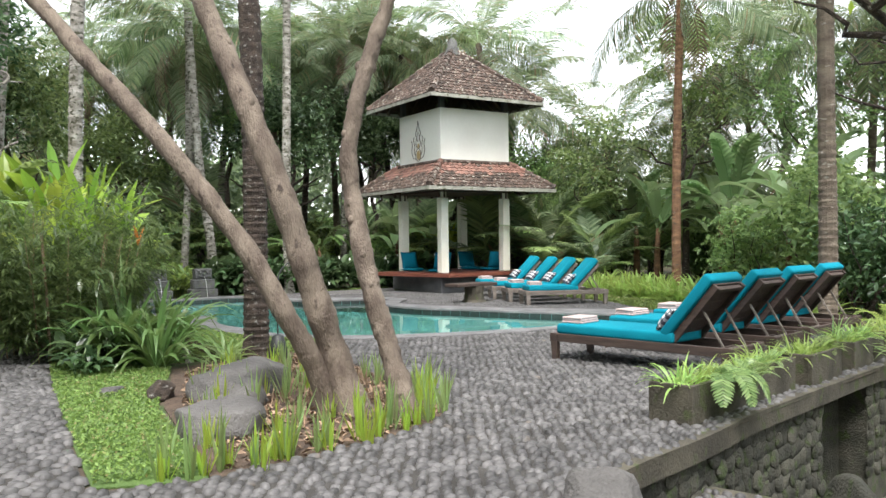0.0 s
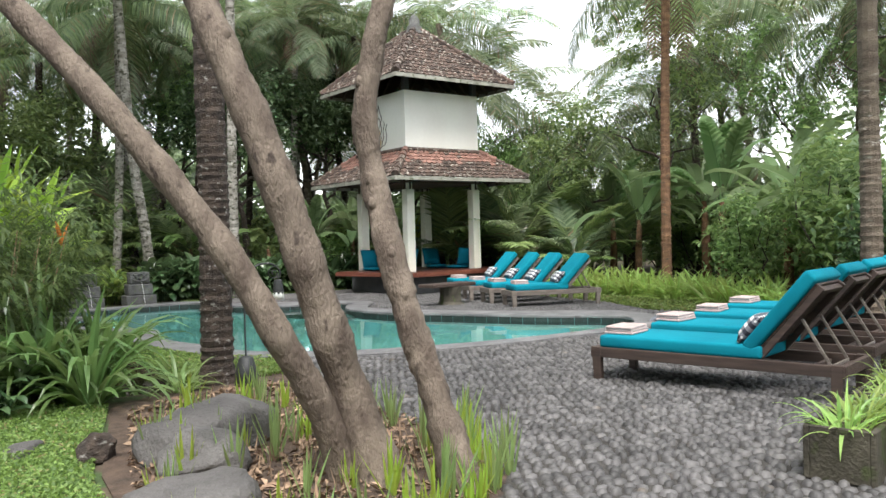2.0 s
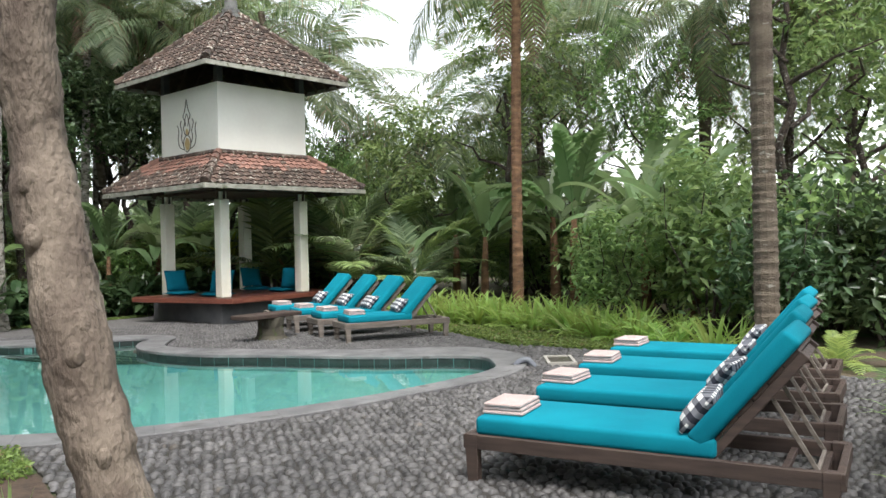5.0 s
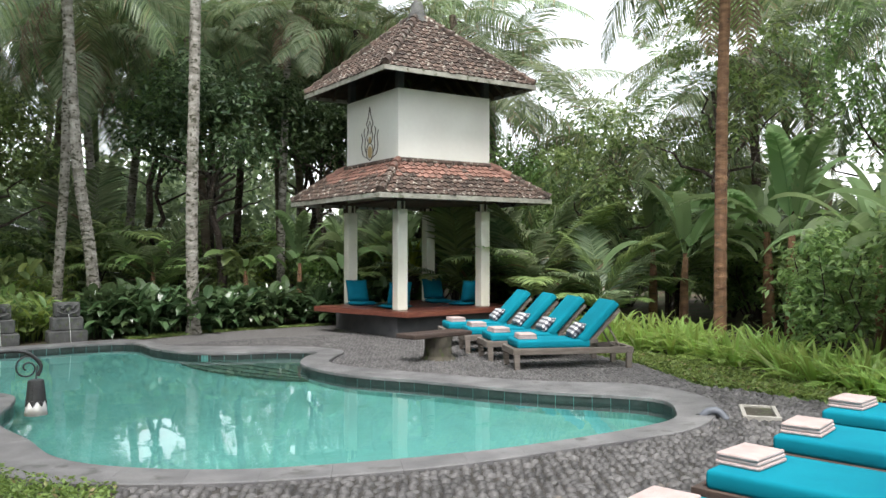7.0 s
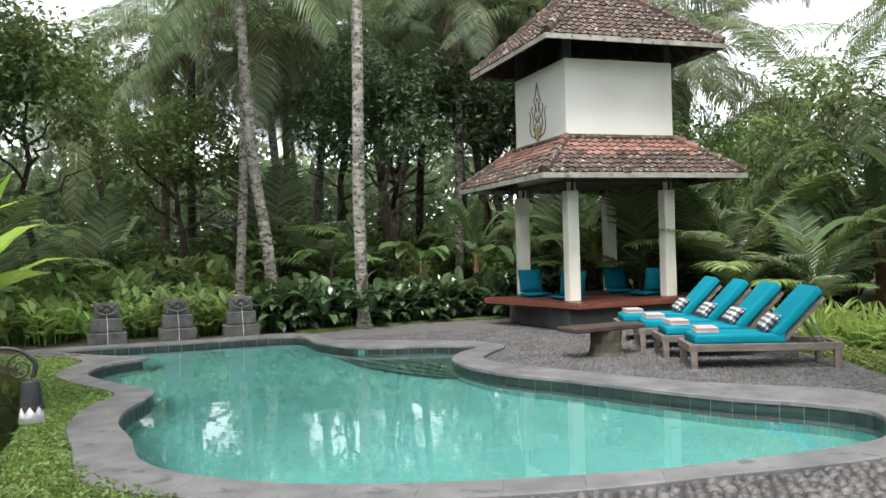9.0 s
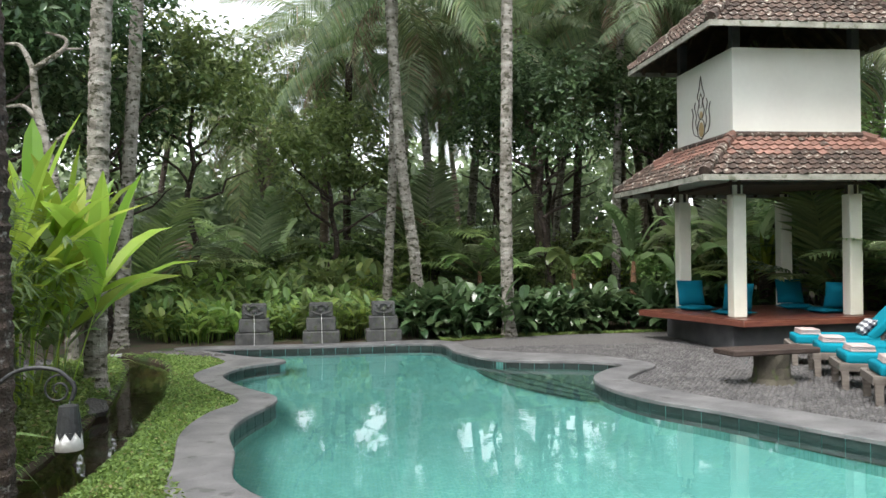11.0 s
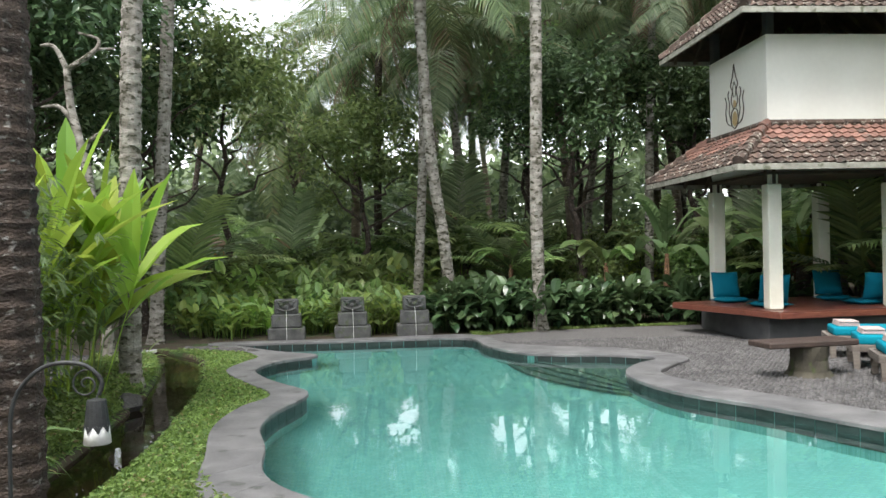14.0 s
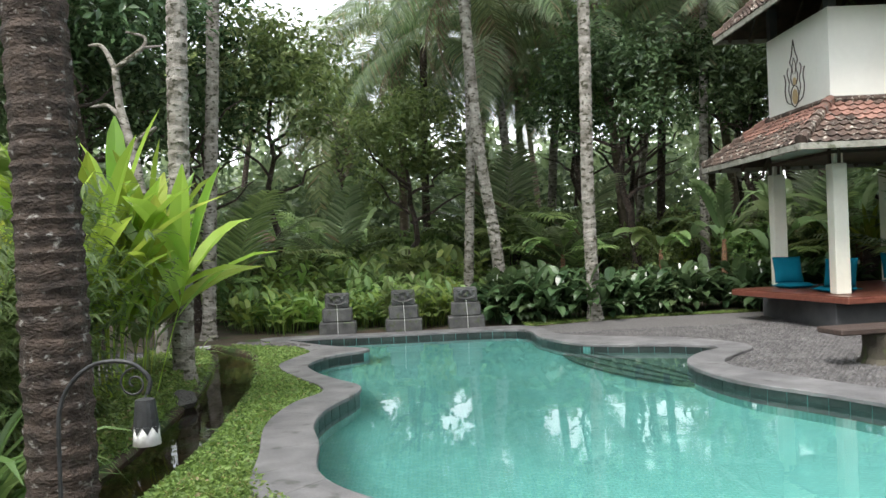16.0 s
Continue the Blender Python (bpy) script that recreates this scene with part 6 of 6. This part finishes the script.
dl = shoot_clump("peace_lily", "dark peace lily beside the path", "peace lily", 14, 0.45, 3, 0.34, 0.11, L_dark, 93, 0.25, 1.3)
put(dl, [(-9.206, -7.87, 0, 0.95), (-9.308, -7.116, 60, 0.9), (-9.282, -8.276, 100, 0.6)])
put(spathe(), [(-9.103, -7.812, 0, 0.95, 0.74), (-9.241, -7.638, 60, 0.85, 0.8), (-9.044, -7.986, 160, 0.8, 0.3)])
gin = shoot_clump("ginger_plant", "tall ginger with long sunlit yellow-green leaves", "ginger", 10, 1.7, 6, 1.0, 0.165, L_yel, 94, 0.3, 0.7, split=True, bare=0.55)
put(gin, [(-8.8, -3.6, 0, 1.28), (-9.15, -3.0, 80, 1.2), (-9.0, -4.5, 200, 1.05)])
gin2 = shoot_clump("ginger_plant", "tall ginger with green leaves", "ginger", 10, 1.5, 6, 0.7, 0.14, L_lit, 95, 0.3, 0.9, split=True, bare=0.55)
put(gin2, [(-9.0, -2.3, 0, 0.8), (-9.2, -4.8, 120, 1.0), (-9.5, -2.4, 20, 1.1)])
put(strap_clump("crinum_lily", "green strap-leaved lily by the dark palm", "lily", 20, 0.55, 0.06, 1.6, L_lit, 96, 0.9, 0.08, split=True), [(-7.821, -8.102, 0, 0.8), (-7.72, -7.7, 90, 0.8), (-8.9, -1.2, 30, 0.7), (-9.2, 0.3, 30, 0.8)])
bop = thing("heliconia_flower", pose(-8.5, -6.9, 1.27), "orange heliconia bract among the leaves", "flower")
lv = Leaves()
for k in range(3):
    lv.blade((0, 0, 0), (0.3 * math.cos(k * 2), 0.3 * math.sin(k * 2), 1), 0.26, 0.045, 0.2, 4, 0.3, "lance")
o = new("bract", lv.mesh("bract", M_orange))
o.parent = bop
bm = bmesh.new()
tube(bm, [(0, 0, -1.29), (0, 0, 0.02)], [0.009, 0.007], 5)
part("stalk", bm, L_mid, bop)

# upright young iris blades round the rocks and the tree
iris_a = strap_clump("iris_shoots", "clump of upright fresh iris blades", "iris", 11, 0.32, 0.027, 0.12, L_yel, 97, 1.42, 0.06, split=True)
iris_b = strap_clump("iris_shoots", "clump of upright fresh iris blades", "iris", 8, 0.38, 0.026, 0.15, L_lit, 98, 1.4, 0.06, split=True)
rngi = random.Random(4)
fringe = spline([(-9.4, -12.32), (-9.05, -12.44), (-8.6, -12.32), (-8.1, -12.2), (-7.55, -11.97), (-7.17, -11.52), (-7.01, -10.92)], 6)
pl = [(p[0] + rngi.uniform(-0.12, 0.12), p[1] + rngi.uniform(-0.08, 0.12), rngi.uniform(0, 360), rngi.uniform(0.65, 1.1)) for p in fringe]
pl += [(x, y, a, s) for x, y, a, s, z in strew(46, [(-9.15, -12.12), (-7.25, -11.72), (-7.0, -10.72), (-6.992, -9.204), (-7.39, -8.392), (-8.312, -8.74), (-8.85, -10.52)], 0.6, 1.05, rngi)]
put(iris_a, pl[::2])
put(iris_b, pl[1::2])

# cut stalks and litter: uncountable
cen = np.array([(x, y, NR.uniform(0.0, 0.03)) for x, y, a, s, z in strew(2600, [(-9.15, -12.42), (-8.55, -12.37), (-7.55, -12.02), (-7.1, -11.52), (-6.93, -10.82), (-6.95, -9.72), (-6.705, -8.624), (-7.275, -8.16), (-8.405, -8.624), (-8.9, -10.52)], 1, 1, R)])
tagged(new("leaf_litter", scatter_mesh("leaf_litter", cen, np.array((0, 0, 1.0)) + NR.normal(size=cen.shape) * 0.4, NR.uniform(0.03, 0.1, len(cen)), M_straw, NR, 0.4)), "scattered dry leaves on the mulch", "leaf litter", kind="stuff")
lv = Leaves()
for x, y, a, s, z in strew(420, [(-8.45, -11.72), (-7.45, -11.77), (-7.05, -10.92), (-7.0, -9.52), (-7.705, -8.624), (-8.35, -9.32)], 1, 1, R):
    lv.blade((x, y, -0.01), (R.uniform(-0.4, 0.4), R.uniform(-0.4, 0.4), 1), R.uniform(0.06, 0.2), 0.012, 0.1, 2, 0.3, "strap")
tagged(new("cut_stalks", lv.mesh("cut_stalks", M_straw)), "dry cut plant stalks in the bed", "stalks", kind="stuff")


def turf(name, poly, n, size, label, height=0.03):
    """Short leaves strewn over a polygon, up to a height."""
    places = strew(n, poly, 1, 1, R)
    c = np.array([(p[0], p[1], 0.0) for p in places])
    c[:, 2] = NR.uniform(0.0, height, n)
    tagged(new(name, scatter_mesh(name, c, np.array((0, 0, 0.8)) + NR.normal(size=c.shape) * 0.55, NR.uniform(size * 0.6, size * 1.3, n), L_grass, NR, 0.5)), label, "grass", kind="stuff")


turf("grass", [(-9.46, -6.62), (-9.653, -8.902), (-9.75, -10.72), (-9.81, -12.27), (-9.25, -12.42), (-9.05, -10.32), (-8.49, -8.392), (-8.5, -6.6)], 16000, 0.035, "fine ground-cover grass on the lawn")
turf("grass", [(-4.2, 2.25), (-3.6, 2.44), (-2.6, 2.8), (-1.57, 2.96), (0.1, 3.0), (0.1, 3.25), (-2.4, 3.2), (-4.2, 2.9)], 5000, 0.04, "mossy grass strip at the foot of the hedge", 0.03)
turf("grass", lawn_left, 15000, 0.045, "lush grass between stream and pool coping", 0.04)
turf("grass", [(1.08, -4.88), (0.48, -6.2), (0.32, -6.62), (0.44, -7.0), (0.57, -7.9), (1.2, -8.0), (1.9, -5.2), (2.0, -3.0), (1.55, -1.5), (1.34, -3.5)], 9000, 0.06, "grass strip behind the loungers", 0.06)
bank = [tuple(p) for p in offset_line(stream_axis, 0.32)[1:-4]] + [(-9.4, -0.5), (-8.9, -3.0), (-8.5, -5.0), (-8.5, -7.8)]
turf("grass", bank, 16000, 0.055, "shaggy grass on the stream bank", 0.08)
turf("ground_cover", [(-8.12, -7.4), (-8.18, -5.0), (-8.3, -3.6), (-8.5, -2.6), (-8.75, -1.3), (-9.2, -0.1), (-9.6, -0.4), (-9.2, -3.0), (-8.8, -5.0), (-8.65, -7.4)], 26000, 0.06, "low bright ground cover on the stream bank", 0.2)
lv = Leaves()
for side_, lim in ((0.3, 500), (-0.3, 500)):
    edge_ = offset_line(stream_axis, side_)
    for q_ in range(lim):
        i_ = R.randrange(1, len(edge_) - 1)
        u_ = R.random()
        ex, ey = edge_[i_][0] * u_ + edge_[i_ - 1][0] * (1 - u_), edge_[i_][1] * u_ + edge_[i_ - 1][1] * (1 - u_)
        ax = np.array(stream_axis[i_]) - np.array((ex, ey))
        lv.blade((ex - ax[0] * R.uniform(0, 0.3), ey - ax[1] * R.uniform(0, 0.3), GROUND), (ax[0] * 1.2 + R.uniform(-0.25, 0.25), ax[1] * 1.2 + R.uniform(-0.25, 0.25), R.uniform(0.1, 0.5)), R.uniform(0.06, 0.13), 0.016, 2.4, 3, 0.15, "strap")
tagged(new("grass", lv.mesh("grass", L_grass)), "grass hanging over both stream banks", "grass", kind="stuff")
turf("grass", [(-7.7, -7.95), (-6.5, -7.9), (-6.3, -7.12), (-6.78, -6.5), (-7.1, -5.7), (-7.45, -6.4)], 5000, 0.045, "grass round the foot of the dark palm", 0.05)

# ---- rocks and boulders ----


def rock(name, m, sx, sy, sz, seed, label, mat=None):
    bm = bmesh.new()
    bmesh.ops.create_icosphere(bm, subdivisions=4, radius=1)
    rng = random.Random(seed)
    planes = [(Vector((rng.gauss(0, 1), rng.gauss(0, 1), rng.gauss(0, 0.7))).normalized(), rng.uniform(0.62, 0.85)) for _ in range(11)]
    for v in bm.verts:
        for n_, d_ in planes:
            over = v.co.dot(n_) - d_
            if over > 0:
                v.co -= n_ * over * 0.9
        v.co += v.co.normalized() * (noise.noise(v.co * 2.2 + Vector((seed, 0, 0))) * 0.09 + noise.noise(v.co * 7 + Vector((0, seed, 0))) * 0.035)
        v.co = Vector((v.co.x * sx, v.co.y * sy, v.co.z * sz))
    ob = part(name, bm, mat or M_rock, None, "", True)
    ob.matrix_world = m
    return tagged(ob, label, "rock", "garden rocks")


rock("rock", pose(-8.3, -10.1, 0.06, 4, -3, 25), 0.5, 0.4, 0.24, 3, "large flat grey rock in the planted bed")
rock("rock", pose(-8.5, -10.6, 0.03, 3, 6, 60), 0.34, 0.3, 0.2, 4, "grey rock with a rough face in the bed")
rock("rock", pose(-8.86, -11.5, 0.04, -4, 3, 10), 0.4, 0.27, 0.24, 5, "dark grey rock at the edge of the lawn")
rock("rock", pose(-8.93, -9.92, 0.03, 0, 0, 40), 0.16, 0.13, 0.12, 6, "small brown stone on the lawn edge", M_darkbark)
rock("rock", pose(-9.25, -9.42, 0.0, 0, 0, 40), 0.2, 0.12, 0.05, 9, "small flat stepping stone in the lawn")
rock("boulder", pose(-7.72, -13.98, -0.12, 0, 5, 20), 0.32, 0.27, 0.28, 7, "rounded grey boulder at the terrace corner")
rock("boulder", pose(-5.9, -14.42, -0.62, 0, 0, 35), 0.75, 0.45, 0.34, 8, "smooth grey boulder in the sunken stream bed")
rock("boulder", pose(-5.25, -13.82, -0.75, 0, 20, 70), 0.3, 0.18, 0.42, 10, "angular brown rock against the rubble wall", M_wallstone)
rock("boulder", pose(-8.75, -5.0, 0.0, 0, 0, 10), 0.3, 0.2, 0.13, 12, "low dark stone on the stream bank")
rock("boulder", pose(-8.35, -3.2, 0.0, 0, 0, 60), 0.22, 0.16, 0.12, 13, "low dark stone on the stream bank")
for k in range(7):
    rock("boulder", pose(-8.7 + 0.28 * k * 0.6, 1.3 - 0.35 * k * 0.3, 0.0, 0, 0, 50 * k), 0.16, 0.12, 0.08, 20 + k, "small stone beside the stream mouth")

# lower step beside the terrace corner
sstep = thing("stone_step", pose(-6.7, -13.9, 0, 0, 0, 20), "low pebble-topped step under the terrace edge", "step")
part("block", boxed(-0.62, -0.3, -1.36, 0.62, 0.3, -0.33, 0.02), M_planter, sstep)

# plants in and over the planters
spid = strap_clump("spider_plant", "spider plant with pale arching leaves in a planter", "spider plant", 34, 0.27, 0.02, 1.5, L_lily, 101, 0.9, 0.1)
rp = random.Random(8)
pl, fp = [], []
for x, y, ln_, rz in PLANTERS:
    c_, s_ = math.cos(radians(rz)), math.sin(radians(rz))
    for k in range(4):
        u = (k - 1.5) / 4 * ln_
        pl.append((x + u * c_, y + u * s_, rp.uniform(0, 360), rp.uniform(0.75, 1.15), 0.24))
    for k in range(2):
        u = rp.uniform(-0.3, 0.4) * ln_
        fp.append((x + u * c_ + 0.08 * s_, y + u * s_ - 0.08 * c_, rp.uniform(0, 360), rp.uniform(0.28, 0.42), 0.24))
put(spid, pl)
put(fern(102, L_lit, 9, 0.6, "feathery fern growing in a planter"), fp + [(-5.45, -13.1, 200, 0.4, 0.26), (-5.25, -13.07, 20, 0.4, 0.24)])
lv = Leaves()
for k in range(5):
    lv.frond((0, 0, 0), (0.5 * math.cos(k * 0.6 - 2.4), 0.5 * math.sin(k * 0.6 - 2.4), 0.5), 0.46, 20, 0.11, 0.024, 3.4, 0.3, random.Random(k), 0.004)
hf = new("hanging_fern", lv.mesh("hanging_fern", L_lit))
tagged(hf, "fern fronds hanging down over the terrace wall", "fern").matrix_world = pose(-5.72, -13.08, 0.25)
put(strap_clump("grassy_plant", "grassy plant rooted behind the planters", "grassy plant", 34, 0.8, 0.03, 1.3, L_lit, 103, 1.0, 0.12), [(-2.95, -12.2, 60, 0.55, 0.2), (-2.35, -12.77, 120, 1.1, -0.02), (-1.35, -12.52, 10, 1.1, -0.02), (-0.35, -12.27, 80, 1.1, -0.02), (-0.75, -11.82, 80, 0.8, 0.0)])
hang = crown_mesh("crown", 1.1, 0.75, 900, 0.2, L_yel, 111, 14, 0.3, 0.38)
tree(-3.15, -15.72, 3.85, 0.09, hang, 1.1, 0.8, "tree whose leafy branch hangs over the terrace wall", lean=(-1.1, 2.7), seed=300, low=0.7, limbs=3)

# bird's nest fern on a trunk behind the pavilion
bn = thing("palm_stump", pose(2.1, 2.95, GROUND), "old palm stump bearing a bird's nest fern", "stump")
bm = bmesh.new()
palm_trunk(bm, [(0, 0, 0), (0, 0, 0.5), (0.02, 0, 1.1)], 0.13, 0.15, 4)
part("trunk", bm, M_darkbark, bn)
bf = strap_clump("leaf_rosette", "green leaf rosette", "x", 30, 0.9, 0.085, 0.8, L_yel, 112, 0.85, 0.08, "lance")
del bf["category"], bf["group"]
bf.parent = bn
bf.matrix_local = Matrix.Translation((0, 0, 1.08))

# ---- rubble stones on the terrace wall ----
stone_me = []
for k in range(5):
    bm = bmesh.new()
    bmesh.ops.create_icosphere(bm, subdivisions=2, radius=1)
    rng = random.Random(400 + k)
    pl_ = [(Vector((rng.gauss(0, 1), rng.gauss(0, 1), rng.gauss(0, 1))).normalized(), rng.uniform(0.6, 0.85)) for _ in range(8)]
    for v in bm.verts:
        for n_, d_ in pl_:
            o_ = v.co.dot(n_) - d_
            if o_ > 0:
                v.co -= n_ * o_
    stone_me.append(mesh_of("wall_stone", bm, M_wallstone, True))
face = offset_line(axis, 0.06)
rng = random.Random(77)
for i in range(len(face) - 1):
    a, b = np.array(face[i]), np.array(face[i + 1])
    ln_ = np.linalg.norm(b - a)
    d = (b - a) / ln_
    cols = max(1, round(ln_ / 0.135))
    for j in range(cols):
        p = a + (b - a) * (j + 0.5) / cols
        if p[0] > -1.2 or -4.05 < p[0] < -2.85:
            continue
        for r in range(8):
            z = -0.19 - 0.118 * r + rng.uniform(-0.02, 0.02)
            if len(retaining.children) > 290:
                break
            m = Matrix.Translation((p[0] + rng.uniform(-0.03, 0.03), p[1], z)) @ Matrix.Rotation(math.atan2(d[1], d[0]), 4, "Z") @ Matrix.Rotation(rng.uniform(-0.5, 0.5), 4, "Y") @ Matrix.Diagonal((rng.uniform(0.085, 0.125), 0.022, rng.uniform(0.065, 0.095), 1))
            shared("wall_stone", stone_me[rng.randrange(5)], retaining, m)

# ---- river pebbles ----
ringn = 8
tv = [(math.cos(2 * math.pi * k / ringn), math.sin(2 * math.pi * k / ringn), -0.25) for k in range(ringn)] + [(0.78 * math.cos(2 * math.pi * (k + 0.5) / ringn), 0.78 * math.sin(2 * math.pi * (k + 0.5) / ringn), 0.62) for k in range(ringn)] + [(0, 0, 1.0)]
tf = []
for k in range(ringn):
    q = (k + 1) % ringn
    tf += [(k, q, ringn + k), (ringn + k, q, ringn + q), (ringn + k, ringn + q, 2 * ringn)]
tv, tf = np.array(tv), np.array(tf)
bm = bmesh.new()
vs = [bm.verts.new(v) for v in tv]
for f in tf:
    bm.faces.new([vs[i] for i in f])
pebble_me = mesh_of("pebble", bm, M_pebble, True)


def pebble_field(poly, gap):
    g = np.random.default_rng(9)
    p = np.asarray(poly)
    xs, ys = np.arange(p[:, 0].min(), p[:, 0].max(), gap), np.arange(p[:, 1].min(), p[:, 1].max(), gap * 0.8)
    X, Y = np.meshgrid(xs, ys)
    X[1::2] += gap / 2
    X, Y = X.ravel(), Y.ravel()
    X, Y = X + g.normal(0, gap * 0.13, len(X)), Y + g.normal(0, gap * 0.11, len(Y))
    ok = inside(X, Y, poly)
    X, Y = X[ok], Y[ok]
    n = len(X)
    rx = g.uniform(0.43, 0.57, n) * gap
    return X, Y, g.uniform(-0.6, 0.6, n) + np.where(g.random(n) < 0.3, 1.2, 0), rx, rx * g.uniform(0.62, 0.86, n), g.uniform(0.02, 0.038, n)


def pebble_stuff(name, X, Y, A, rx, ry, h, label, z=0.0):
    n = len(X)
    c, s = np.cos(A)[:, None], np.sin(A)[:, None]
    u, v, w = tv[None, :, 0] * rx[:, None], tv[None, :, 1] * ry[:, None], tv[None, :, 2] * h[:, None]
    co = np.stack([X[:, None] + c * u - s * v, Y[:, None] + s * u + c * v, w + z], 2).reshape(-1, 3)
    f = (tf[None] + (np.arange(n) * len(tv))[:, None, None]).reshape(-1, 3)
    me = bpy.data.meshes.new(name)
    me.vertices.add(len(co))
    me.vertices.foreach_set("co", co.ravel().astype(np.float32))
    me.loops.add(len(f) * 3)
    me.loops.foreach_set("vertex_index", f.ravel().astype(np.int32))
    me.polygons.add(len(f))
    me.polygons.foreach_set("loop_start", (np.arange(len(f)) * 3).astype(np.int32))
    me.update(calc_edges=True)
    me.shade_smooth()
    me.materials.append(M_pebble)
    return tagged(new(name, me), label, "pebbles", kind="stuff")


paved = bpy.data.objects["pavement_terrace"]
X, Y, A, rx, ry, h = pebble_field(terrace, 0.088)
near_ = (X > -8.45) & (X < -7.05) & (Y > -13.7) & (Y < -12.45)
idx = np.nonzero(near_)[0][:300]
for i in idx:
    shared("pebble", pebble_me, paved, Matrix.Translation((X[i], Y[i], 0.0)) @ Matrix.Rotation(A[i], 4, "Z") @ Matrix.Diagonal((rx[i], ry[i], h[i], 1)))
rest = np.ones(len(X), bool)
rest[idx] = False
rest &= Y > -18.0
pebble_stuff("pebbles", X[rest], Y[rest], A[rest], rx[rest], ry[rest], h[rest], "grey river pebbles bedded in the terrace")
X, Y, A, rx, ry, h = pebble_field(path_poly, 0.1)
pebble_stuff("pebbles", X, Y, A, rx, ry, h, "grey river pebbles bedded in the path")
st_ = [(-7.17, -14.31), (-6.15, -13.94), (-6.31, -13.47), (-7.33, -13.84)]
X, Y, A, rx, ry, h = pebble_field(st_, 0.085)
pebble_stuff("pebbles", X, Y, A, rx, ry, h, "pebbles bedded in the lower step", -0.33)
X, Y, A, rx, ry, h = pebble_field(far_paving, 0.062)
keep = (Y < 1.2) & (X < 1.6)
pebble_stuff("pebbles", X[keep], Y[keep], A[keep], rx[keep] * 0.85, ry[keep] * 0.9, h[keep] * 0.55, "fine grey pebbles in the paving by the pavilion")
